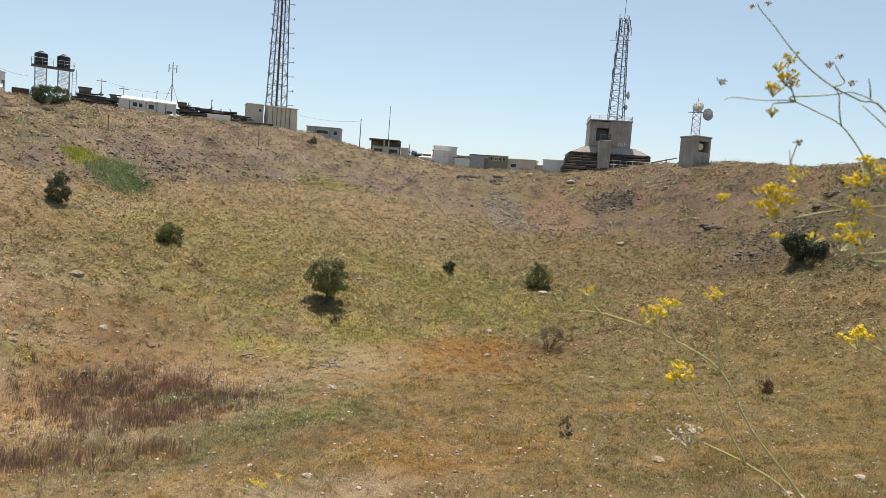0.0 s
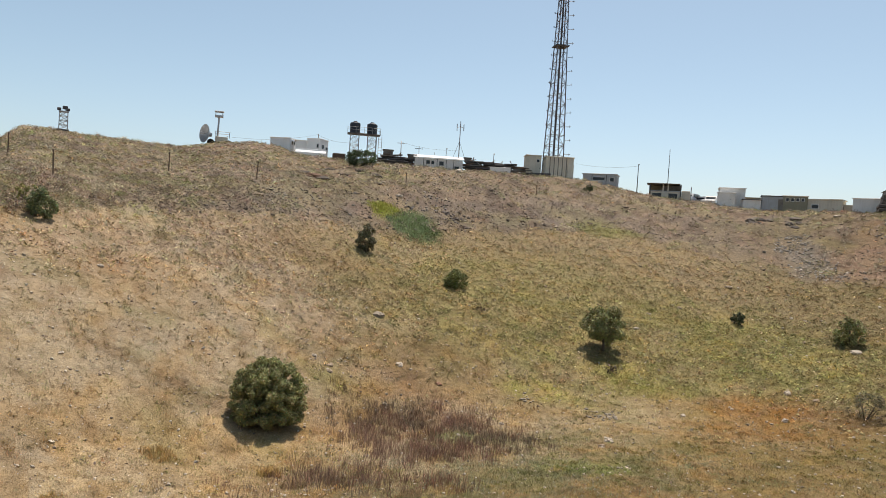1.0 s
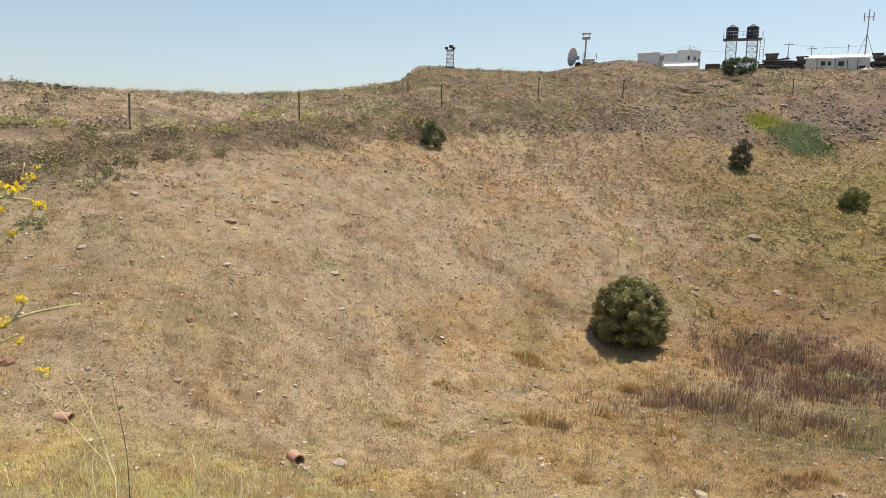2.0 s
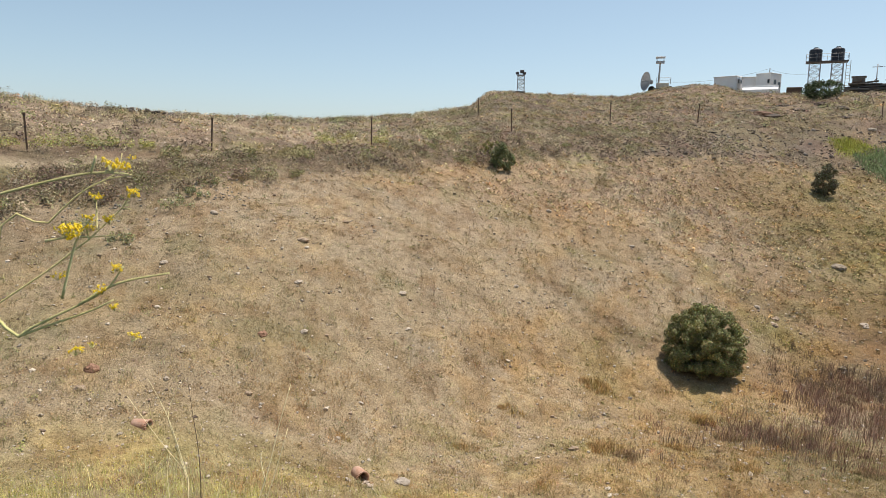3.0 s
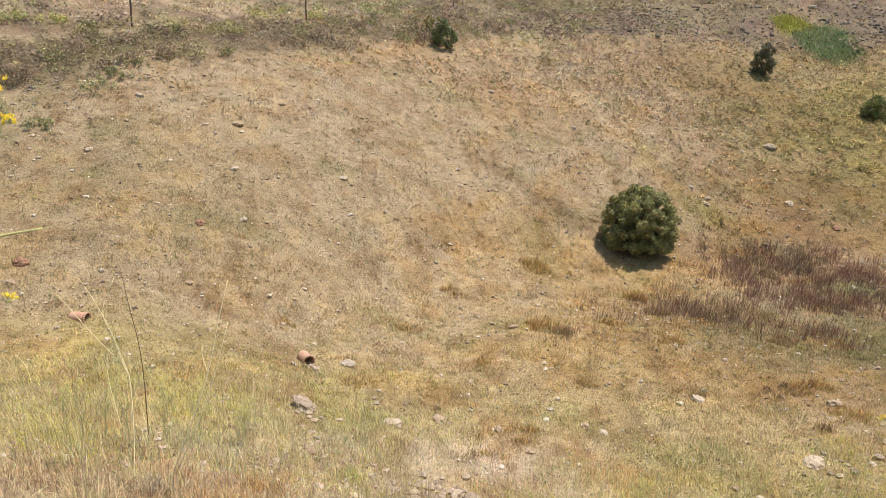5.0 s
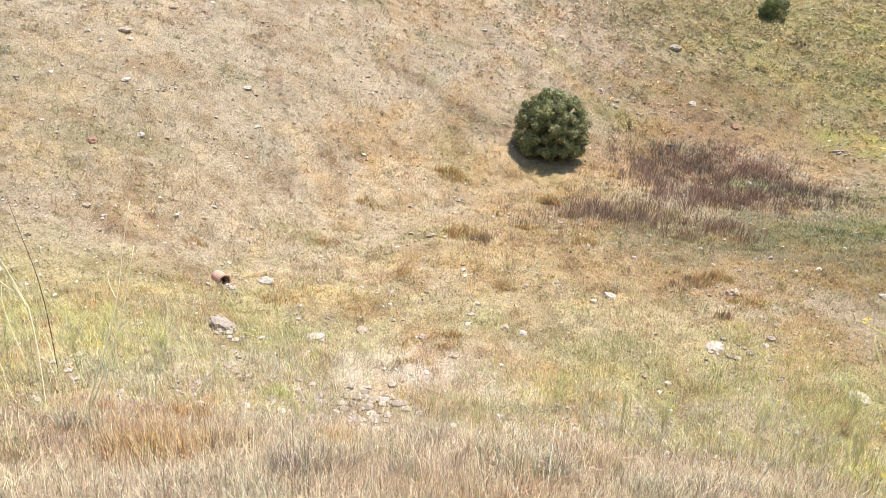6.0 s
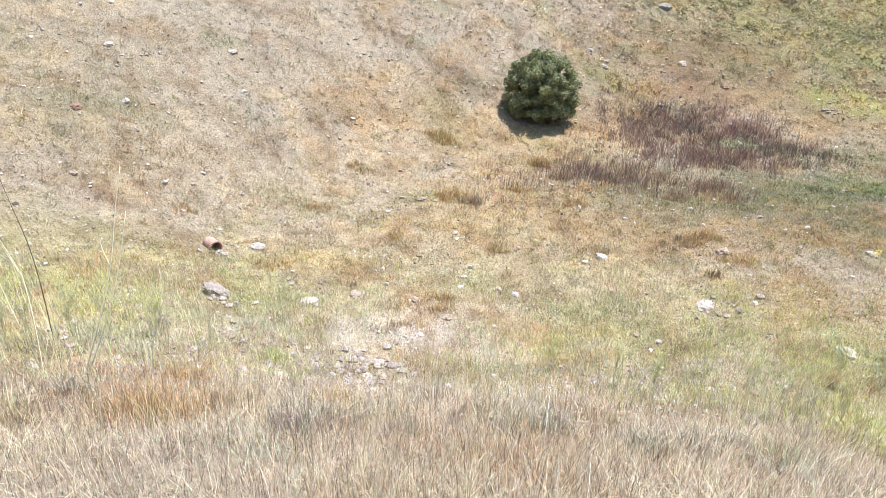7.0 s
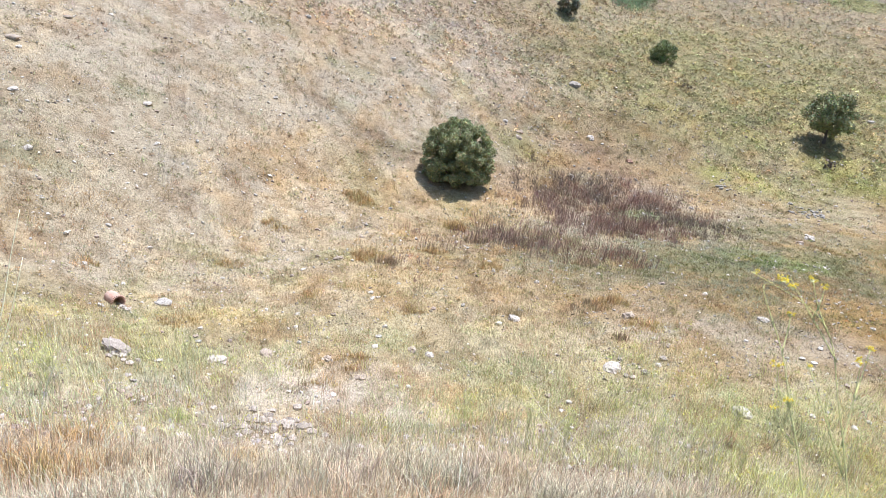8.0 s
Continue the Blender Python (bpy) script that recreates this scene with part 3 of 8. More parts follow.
def slope_tint(x, y, az):
    """Straw colours of the near slope: tan, rust, grey and pale."""
    n = len(x)
    c = np.ones((n, 3)) * np.array((0.72, 0.55, 0.34))
    c[(fbm(x, y, 1.6, 312) > 0.08) & (az < 26)] = (0.62, 0.40, 0.205)
    c[fbm(x, y, 0.9, 313) > 0.30] = (0.62, 0.50, 0.335)
    c[rng.uniform(0, 1, n) < 0.28] = (0.84, 0.70, 0.46)
    c[rng.uniform(0, 1, n) < 0.27] = (0.25, 0.16, 0.095)
    return c


def slope_grass():
    """A matted layer of dry straw on the steep slope below the rim path, with thin stems standing in it."""
    x, y = scatter(42000, -46, 100, 2.2, 9.8, 0.72)
    az, r, foot, *_ = bands(x, y)
    t = fbm(x, y, 0.8, 311)
    ok = (r < foot + 0.8 * t + rng.normal(0, 0.6, len(x))) & (rng.uniform(0, 1, len(x)) < 0.42 + 0.9 * t)
    x, y, r, az = keep(ok, x, y, r, az)
    n = len(x)
    h = rng.uniform(0.04, 0.13, n) * (0.85 + 0.5 * fbm(x, y, 1.4, 314))
    blades("slope_straw", x, y, 12, h, 0.0022 + 0.0005 * r, 1.3, varied(slope_tint(x, y, az), 0.55, 1.3), GRASS,
           "matted short dry straw on the steep near slope", spread=0.10, wind=(0.0, 0.0))
    x, y = scatter(12000, -46, 100, 2.2, 11.0, 0.72)
    az, r, foot, *_ = bands(x, y)
    t = fbm(x, y, 1.1, 315)
    ok = (r < foot + 0.5 * t + rng.normal(0, 0.7, len(x))) & (rng.uniform(0, 1, len(x)) < 0.5 + 0.9 * t)
    x, y, r, az = keep(ok, x, y, r, az)
    n = len(x)
    h = rng.uniform(0.12, 0.42, n) * (0.8 + 0.3 * fbm(x, y, 1.4, 316))
    blades("slope_grass", x, y, 8, h, 0.0013 + 0.00042 * r, 0.48, varied(slope_tint(x, y, az), 0.6, 1.4), GRASS,
           "tall thin dry grass stems on the steep near slope", bend=0.22, spread=0.13, wind=(0.04, 0.0))


def fennel_haze():
    """Thin yellow-green fennel shoots where the near slope meets the floor."""
    x, y = scatter(9000, -46, 78, 5.5, 15, 1.0)
    az, r, *_ = bands(x, y)
    w = np.maximum(soft_patch(x, y, 48, 9.8, 7.5, 3.0, 321), 1.0 * soft_patch(x, y, -20, 10.9, 5.0, 3.0, 322))
    w = np.maximum(w, 0.25 * soft_patch(x, y, 24, 9.6, 2.5, 2.2, 323))
    w = np.maximum(w, 0.7 * soft_patch(x, y, 62, 13, 6.0, 3.5, 324))
    ok = rng.uniform(0, 1, len(x)) < 0.75 * w * (0.55 + 0.6 * fbm(x, y, 1.1, 325))
    x, y, r = keep(ok, x, y, r)
    n = len(x)
    c = np.ones((n, 3)) * np.array((0.62, 0.57, 0.19))
    grey = fbm(x, y, 1.0, 326) > 0.1
    c[grey] = (0.58, 0.57, 0.27)
    h = rng.uniform(0.16, 0.48, n)
    blades("fennel_shoots", x, y, 16, h, np.full(n, 0.0048), 0.55, varied(c, 0.7, 1.3), GRASS, "thin yellow-green wild fennel shoots among dry grass", bend=0.3, spread=0.15, category="wild herbs")
    # taller single shoots, thin and pale
    tx, ty = scatter(1000, -30, 70, 5.5, 12, 0.9)
    tw = np.maximum(soft_patch(tx, ty, 40, 8.6, 5.0, 2.2, 327), np.maximum(1.0 * soft_patch(tx, ty, -21, 9.4, 4.6, 2.6, 328), 0.35 * soft_patch(tx, ty, 26, 8.8, 4, 2.2, 329)))
    tx, ty = keep(rng.uniform(0, 1, len(tx)) < tw * 0.7, tx, ty)
    m = len(tx)
    tc = np.ones((m, 3)) * np.array((0.76, 0.67, 0.38))
    tc[rng.uniform(0, 1, m) < 0.3] = (0.80, 0.70, 0.45)
    blades("fennel_stems", tx, ty, 4, rng.uniform(0.40, 0.95, m), np.full(m, 0.0055), 0.26, varied(tc, 0.7, 1.2), GRASS, "tall thin pale green fennel stems at the slope's foot", bend=0.3, spread=0.10, category="wild herbs")
    # small yellow flower heads over them
    k = rng.uniform(0, 1, n) < 0.35
    fx, fy, fh = x[k] + rng.normal(0, 0.12, k.sum()), y[k] + rng.normal(0, 0.12, k.sum()), h[k]
    per = 5
    m = len(fx) * per
    px, py = np.repeat(fx, per) + rng.normal(0, 0.05, m), np.repeat(fy, per) + rng.normal(0, 0.05, m)
    pz = np.repeat(ground_z(fx, fy) + fh * 0.85, per) + rng.normal(0, 0.02, m)
    s = rng.uniform(0.008, 0.018, m)
    q = rng.normal(0, 1, (m, 2, 3))
    q /= np.linalg.norm(q, axis=2, keepdims=True)
    p = np.stack([px, py, pz], -1)
    v = np.stack([p - q[:, 0] * s[:, None], p + q[:, 1] * s[:, None], p + q[:, 0] * s[:, None], p - q[:, 1] * s[:, None]], 1).reshape(-1, 3)
    ob = mesh_object("fennel_flowers", v, np.arange(m * 4).reshape(-1, 4), GRASS, colours=np.ones((m * 4, 3)) * np.array((0.52, 0.44, 0.07)))
    tagged(ob, "tiny yellow flower heads scattered over fennel shoots", "flowers", kind="stuff")


def red_weeds():
    """Upright red-brown seed stalks in the damp middle of the floor."""
    x, y = scatter(16000, 16, 60, 15, 33, 1.0)
    w = np.maximum(soft_patch(x, y, 35.0, 26.3, 4.6, 3.4, 331), 0.36 * soft_patch(x, y, 29.0, 21.0, 3.6, 2.0, 332))
    w = np.maximum(w, 0.06 * soft_patch(x, y, 12, 19.0, 4.5, 2.5, 333))
    w = np.maximum(w, 0.15 * soft_patch(x, y, 68, 33, 2.2, 1.2, 334))
    ok = rng.uniform(0, 1, len(x)) < w * (0.5 + 0.9 * fbm(x, y, 1.3, 335))
    x, y = keep(ok, x, y)
    n = len(x)
    c = np.ones((n, 3)) * np.array((0.29, 0.165, 0.11))
    d = fbm(x, y, 2.0, 336)
    c[d > 0.15] = (0.34, 0.21, 0.145)
    c[d < -0.25] = (0.21, 0.145, 0.10)
    h = rng.uniform(0.22, 0.68, n) * (0.75 + 0.35 * d)
    blades("red_weeds", x, y, 17, h, np.full(n, 0.010), 0.30, varied(c, 0.6, 1.4), GRASS, "upright dry red-brown weed stalks in the crater's damp middle", bend=0.15, spread=0.11, wind=(0.35, 0.1), category="weeds")


def brown_tufts():
    """Rusty brown grass tufts dotted over the straw of the floor."""
    x, y = scatter(8200, -30, 95, 9.5, 40, 0.9)
    az, r, *_ = bands(x, y)
    t = 0.6 * fbm(x, y, 2.2, 341) + 0.6 * fbm(x, y, 0.9, 342)
    ok = t > 0.21 - 0.07 * smooth(6, 12, az) * (1 - smooth(36, 44, az)) * (1 - smooth(19, 24, r))
    x, y = keep(ok, x, y)
    n = len(x)
    c = np.ones((n, 3)) * np.array((0.47, 0.315, 0.15))
    c[rng.uniform(0, 1, n) < 0.3] = (0.36, 0.25, 0.14)
    h = rng.uniform(0.08, 0.22, n)
    blades("brown_tufts", x, y, 34, h, np.full(n, 0.0075), 0.75, varied(c, 0.7, 1.3), GRASS, "rusty brown bunches of dry grass on the floor", spread=0.11, dome=0.7)


def straw_clumps():
    """Fluffy bunches of pale straw, olive and rust, hand-high, all over the floor."""
    x, y = scatter(19000, -46, 98, 8.6, 46, 0.8)
    az, r, foot, floor_r, bank, *_ = bands(x, y)
    ok = (r < bank) & (rng.uniform(0, 1, len(x)) < 0.48 + 1.0 * fbm(x, y, 2.4, 346))
    x, y, r, az = keep(ok, x, y, r, az)
    n = len(x)
    c = cover_colour(x, y) * 1.08
    k = fbm(x, y, 3.0, 347) + rng.normal(0, 0.28, n)
    c[k > 0.22] = c[k > 0.22] * np.array((0.82, 0.90, 0.66))
    c[k < -0.28] = c[k < -0.28] * np.array((0.98, 0.78, 0.56))
    pale = rng.uniform(0, 1, n) < 0.30
    c[pale] = c[pale] * 0.5 + np.array((0.64, 0.51, 0.28)) * 0.5
    h = rng.uniform(0.09, 0.23, n)
    blades("straw_clumps", x, y, 24, h, 0.0045 + 0.00050 * r, 0.85, varied(c, 0.78, 1.25), GRASS, "fluffy bunches of pale, olive and rusty grass on the floor", spread=0.105, wind=(0.0, 0.0), dome=0.7)


def herb_specks():
    """Small single herbs, brown and olive, dotted all over the straw."""
    x, y = scatter(26000, -46, 98, 11, 62, 0.62)
    az, r, foot, floor_r, bank, *_ = bands(x, y)
    ok = (r < bank) & (rng.uniform(0, 1, len(x)) < 0.38 + 1.3 * fbm(x, y, 1.2, 345))
    x, y, r, az = keep(ok, x, y, r, az)
    n = len(x)
    c = cover_colour(x, y) * np.array((0.62, 0.56, 0.47)) * (1 + 0.25 * (1 - smooth(20, 32, r)))[:, None]
    olive = rng.uniform(0, 1, n) < 0.3 + 0.3 * smooth(20, 40, az)
    c[olive] = c[olive] * np.array((0.92, 1.12, 0.85))
    mounds("herb_specks", x, y, 14, 0.035 + 0.0022 * r * rng.uniform(0.6, 1.5, n), rng.uniform(0.04, 0.10, n) * (1 + 0.012 * r), varied(c, 0.75, 1.35), "small brown and olive herbs dotted over the straw", chip=0.34)


def grey_herbs():
    """Soft grey-green herbs beside the red weeds, and over the right-hand side."""
    x, y = scatter(26000, 20, 96, 13, 40, 1.0)
    w = np.maximum(soft_patch(x, y, 41, 20.5, 6.0, 3.6, 351), 0.6 * soft_patch(x, y, 55, 24, 5.0, 4.0, 352))
    w = np.maximum(w, 0.45 * soft_patch(x, y, 79, 27, 13.0, 12.0, 353))
    w = np.maximum(w, 0.6 * soft_patch(x, y, 24.5, 23.6, 2.0, 1.0, 356))
    ok = rng.uniform(0, 1, len(x)) < w * (0.45 + 0.8 * fbm(x, y, 1.5, 354))
    x, y = keep(ok, x, y)
    n = len(x)
    c = np.ones((n, 3)) * np.array((0.31, 0.325, 0.20))
    c[fbm(x, y, 2.2, 355) > 0.1] = (0.285, 0.255, 0.11)
    blades("grey_herbs", x, y, 26, rng.uniform(0.08, 0.20, n), np.full(n, 0.0095), 0.8, varied(c, 0.75, 1.25), GRASS, "low soft grey-green herbs on the crater floor", spread=0.13, category="herbs", dome=0.6)


def bank_scrub():
    """Soft grey-brown dry scrub in rounded heaps on the bank below the fence and round the benches."""
    x, y = scatter(15000, -46, 62, 22, 84, 0.85)
    az, r, foot, floor_r, bank, bench, rim = bands(x, y)
    left = 1 - smooth(8, 20, az)
    on_bank = smooth(-0.6, 0.6, r - bank) * (1 - smooth(-0.3, 1.2, r - bench))
    w = on_bank * (0.22 + 0.78 * left) + smooth(0, 2, r - bench) * 0.10
    ok = rng.uniform(0, 1, len(x)) < w * (0.62 + 0.9 * fbm(x, y, 1.8, 361))
    x, y, r, az, on_bank = keep(ok, x, y, r, az, on_bank)
    n = len(x)
    c = np.ones((n, 3)) * np.array((0.285, 0.232, 0.155))
    t = fbm(x, y, 2.5, 362) + rng.normal(0, 0.12, n)
    c[t > 0.12] = (0.31, 0.285, 0.145)
    c[t < -0.2] = (0.33, 0.255, 0.175)
    mounds("bank_scrub", x, y, 100, rng.uniform(0.25, 0.62, n), rng.uniform(0.16, 0.42, n) * (0.6 + 0.4 * on_bank), varied(c, 0.75, 1.25), "soft grey-brown dry scrub on the bank below the fence", "scrub", chip=0.085, stretch=3.2)


def slope_tufts():
    """Separate bunches of straw, olive and brown herbs on the stony upper slopes."""
    x, y = scatter(26000, -10, 98, 40, 92, 1.0)
    az, r, foot, floor_r, bank, bench, rim = bands(x, y)
    up = np.maximum(smooth(0, 2, r - bench), smooth(58, 66, az) * smooth(-2, 1, r - bank))
    t = fbm(x, y, 2.6, 365)
    ok = (rng.uniform(0, 1, len(x)) < up * np.clip(0.36 + 1.9 * t, 0.04, 0.9)) & (r < rim + 1)
    x, y, r, az = keep(ok, x, y, r, az)
    n = len(x)
    c = np.ones((n, 3)) * np.array((0.33, 0.275, 0.20))
    k = fbm(x, y, 3.5, 366) + rng.normal(0, 0.10, n)
    c[k > 0.08] = (0.30, 0.28, 0.145)
    c[k < -0.22] = (0.41, 0.345, 0.25)
    c[rng.uniform(0, 1, n) < 0.12] = (0.22, 0.17, 0.115)
    mounds("slope_tufts", x, y, 40, 0.16 + 0.42 * rng.uniform(0, 1, n) ** 2, rng.uniform(0.10, 0.32, n), varied(c, 0.82, 1.18), "bunches of straw and olive herbs on the stony far slope", chip=0.17, stretch=2.6)


def scrub_clumps():
    """Rounded low shrubs and tussocks, each a clump of its own, over the banks and upper slopes."""
    x, y = scatter(17000, -46, 98, 25, 92, 0.75)
    az, r, foot, floor_r, bank, bench, rim = bands(x, y)
    right = smooth(58, 66, az)
    on_bank = smooth(-0.8, 0.6, r - bank) * (1 - smooth(0, 1.5, r - bench))
    w = on_bank * (0.5 + 0.5 * (1 - smooth(16, 30, az))) * (1 - right) + smooth(0, 2, r - bench) * 0.45 + right * smooth(-2, 2, r - bank) * 0.4
    t = fbm(x, y, 3.0, 367)
    ok = (rng.uniform(0, 1, len(x)) < w * np.clip(0.5 + 1.6 * t, 0.05, 1)) & (r < rim + 1.5) & (track_gap(az, r) > 0.6) & ((r > bench) | (az > 0) | (rng.uniform(0, 1, len(x)) < 0.9))
    x, y, r, az = keep(ok, x, y, r, az)
    n = len(x)
    palette = np.array([(0.26, 0.205, 0.15), (0.34, 0.27, 0.185), (0.29, 0.265, 0.13), (0.17, 0.13, 0.095), (0.46, 0.385, 0.265), (0.33, 0.305, 0.135)])
    pick = np.clip(((fbm(x, y, 5, 368) + 0.5) * 3 + rng.uniform(0, 3.2, n)).astype(int), 0, 5)
    h = rng.uniform(0.18, 0.62, n)
    mounds("scrub_clumps", x, y, 56, rng.uniform(0.25, 0.75, n), h * 0.8, varied(palette[pick] * 1.12, 0.85, 1.18), "rounded dry shrubs and tussocks on the crater banks", "scrub", chip=0.125, stretch=2.6)


def rim_grass():
    """Feathery pale grass that breaks the skyline along the rim."""
    az = rng.uniform(-46, 98, 4200)
    x, y = polar(az, 1.0)
    a, r, foot, floor_r, bank, bench, rim = bands(x, y)
    rr = rim + rng.normal(-1.0, 2.2, len(az))
    x, y = polar(az, rr)
    t = fbm(x, y, 3, 371)
    ok = (rng.uniform(0, 1, len(x)) < 0.15 + 1.6 * t) & ((az < 3) | (az > 79) | (rng.uniform(0, 1, len(x)) < 0.3))
    x, y, rr = keep(ok, x, y, rr)
    n = len(x)
    c = np.ones((n, 3)) * np.array((0.55, 0.48, 0.30))
    c[rng.uniform(0, 1, n) < 0.35] = (0.30, 0.28, 0.13)
    blades("rim_grass", x, y, 9, rng.uniform(0.18, 0.5, n), 0.006 + 0.00025 * rr, 0.6, varied(c), GRASS, "feathery pale grass along the crater's rim", bend=0.2, spread=0.15)


# ---- bushes and small trees ----
WOOD = painted("bush_wood", (0.13, 0.10, 0.075), (0.07, 0.055, 0.04), 0.9, scale=6, amount=0.6, bump=0.5)


def leaf_cloud(centres, radii, count, size, colour, name, parent, mat=None, dark=0.5, label=""):
    """A crown of small leaves on clumps; count leaves shared out by the clumps' surface."""
    centres, radii = np.asarray(centres, float), np.asarray(radii, float)
    p = radii ** 2 / (radii ** 2).sum()
    k = rng.choice(len(centres), count, p=p)
    d = rng.normal(0, 1, (count, 3))
    d /= np.linalg.norm(d, axis=1, keepdims=True)
    rad = radii[k] * rng.uniform(0.45, 1.08, count) ** 0.6
    pos = centres[k] + d * rad[:, None]
    nrm = d + rng.normal(0, 0.7, d.shape)
    nrm /= np.linalg.norm(nrm, axis=1, keepdims=True)
    u = np.cross(nrm, rng.normal(0, 1, d.shape))
    u /= np.linalg.norm(u, axis=1, keepdims=True)
    w = np.cross(nrm, u)
    s = (size * rng.uniform(0.6, 1.4, count))[:, None]
    v = np.stack([pos - u * s, pos + w * s * 0.55 + nrm * s * 0.12, pos + u * s, pos - w * s * 0.55 + nrm * s * 0.12], 1).reshape(-1, 3)
    tone = rng.uniform(0.65, 1.35, len(centres))[k][:, None]
    c = np.asarray(colour) * tone * (1 + rng.normal(0, 0.12, (count, 3)))
    old = rng.uniform(0, 1, count) < 0.025
    c[old] = np.asarray(colour) * np.array((2.2, 1.7, 1.3))
    ob = mesh_object(name, v, np.arange(count * 4).reshape(-1, 4), mat or LEAF, parent, colours=np.clip(np.repeat(c, 4, 0), 0.004, 0.6))
    if label:
        ob["label"] = label
    return ob


def crown_clumps(n, rx, ry, z0, z1, fill, seed, lump=0.18):
    """Clump centres inside an uneven dome from height z0 to z1."""
    g = np.random.default_rng(seed)
    out, rad = [], []
    while len(out) < n:
        p = g.uniform(-1, 1, 3)
        q = np.linalg.norm(p)
        if q > 1 or q < fill:
            continue
        zc = (z0 + z1) / 2 + p[2] * (z1 - z0) / 2
        if zc < 0.04:
            continue
        out.append((p[0] * rx, p[1] * ry, zc))
        rad.append(lump * (rx + ry) / 2 * g.uniform(0.6, 1.3))
    return out, rad


def bush(az, r, w, h, leaves, size, colour, label, seed, clumps=60, fill=0.5, trunk=0.0, lump=0.19, kind="bush", crown_low=-0.06):
    g = np.random.default_rng(seed)
    p = spot(az, r)
    thing = empty(kind, Matrix.Translation(p))
    cc, rr = crown_clumps(clumps, w * 0.5 * (1 - lump * 0.8), w * 0.5 * (1 - lump * 0.8), h * (crown_low + trunk) + lump * w * 0.3, h - lump * w * 0.35, fill, seed, lump)
    if trunk:
        bm = bmesh.new()
        top = Vector((g.uniform(-0.1, 0.1) * w, g.uniform(-0.1, 0.1) * w, h * (trunk + 0.12)))
        rod(bm, (0, 0, -0.25), top, 0.035 * h, 0.022 * h, 7)
        part("trunk", bm, WOOD, thing, shade=True)
        for k in range(7):
            c = Vector(cc[int(g.integers(len(cc)))])
            bm = bmesh.new()
            s = Vector((0, 0, 0)).lerp(top, g.uniform(0.45, 1.0))
            m = s.lerp(c, 0.5) + Vector((0, 0, 0.05 * h))
            rod(bm, s, m, 0.016 * h, 0.011 * h, 6)
            rod(bm, m, c, 0.011 * h, 0.004 * h, 5)
            part("limb", bm, WOOD, thing, shade=True)
    else:
        for k in range(6):
            c = Vector(cc[int(g.integers(len(cc)))])
            bm = bmesh.new()
            rod(bm, (g.uniform(-0.1, 0.1), g.uniform(-0.1, 0.1), -0.2), c, 0.02 * h, 0.006 * h, 5)
            part("stem", bm, WOOD, thing, shade=True)
    leaf_cloud(cc, rr, leaves, size, colour, "crown", thing)
    return tagged(thing, label, "bush" if kind == "bush" else "tree", "bushes in the crater")


OAK = (0.248, 0.245, 0.102)


def all_bushes():
    bush(20.80, 25.9, 3.0, 2.50, 92000, 0.032, OAK, "large round dark green evergreen oak bush on straw-coloured grass", 1, 430, 0.25, lump=0.125, crown_low=-0.34)
    bush(48.5, 39.9, 2.85, 2.65, 13000, 0.055, OAK, "small dark green oak tree with a short forked trunk", 2, 80, 0.35, trunk=0.16, lump=0.21, kind="small_tree")
    bush(28.42, 48.6, 1.7, 2.0, 6500, 0.050, (0.165, 0.155, 0.09), "upright dark grey-green bush on the far slope", 3, 60, 0.4, lump=0.24, crown_low=-0.25)
    bush(36.16, 45.3, 1.95, 1.3, 5200, 0.048, (0.165, 0.18, 0.06), "low rounded dark green bush in yellow-green grass", 4, 60, 0.5, lump=0.24, crown_low=-0.3)
    bush(4.25, 38.2, 1.7, 1.5, 6500, 0.042, (0.205, 0.225, 0.10), "rounded green bush at the foot of the bank", 5, 60, 0.5, lump=0.24, crown_low=-0.3)
    bush(3.2, 39.6, 1.3, 1.1, 900, 0.040, (0.19, 0.18, 0.055), "thin yellow-green shrub behind a darker bush", 15, 18, 0.1)
    bush(58.55, 49.4, 1.1, 0.95, 1800, 0.042, (0.070, 0.082, 0.040), "small dark green bush among herbs", 6, 30, 0.2, lump=0.26)
    bush(66.05, 48.3, 2.0, 1.85, 5200, 0.055, OAK, "dense dark green oak bush with a pale stone at its foot", 7, 60, 0.5, lump=0.24, crown_low=-0.3)
    bush(85.6, 50.6, 3.2, 2.2, 7000, 0.062, (0.055, 0.070, 0.037), "wide dark green bush against the stony slope", 8, 70, 0.4, lump=0.2)
    bush(27.75, 79.0, 4.1, 2.1, 8000, 0.066, (0.085, 0.115, 0.055), "broad dark green bush below the water tanks", 9, 90, 0.4, lump=0.16)
    bush(46.6, 80.0, 1.3, 1.2, 900, 0.055, (0.07, 0.085, 0.035), "small green bush near the prefab huts", 10, 24, 0.2, lump=0.26)
    bush(67.3, 36.5, 2.2, 1.35, 2400, 0.028, (0.15, 0.135, 0.080), "sparse grey-green thorny shrub on the floor", 11, 34, 0.05, lump=0.2)
    bush(69.5, 21.2, 0.75, 0.72, 900, 0.020, (0.105, 0.080, 0.055), "small dark dead thorn bush on the floor", 12, 20, 0.05)
    bush(84.1, 29.3, 0.78, 0.58, 1500, 0.022, (0.16, 0.085, 0.05), "round red-brown dried thistle clump", 13, 30, 0.1, lump=0.26)
    bush(49.3, 37.2, 0.7, 0.5, 600, 0.026, (0.105, 0.080, 0.050), "small brown dry shrub beside the oak tree", 14, 18, 0.1)
    bush(38.2, 42.0, 1.0, 0.35, 500, 0.03, (0.15, 0.11, 0.065), "low brown dry shrub in the grass", 16, 14, 0.1)


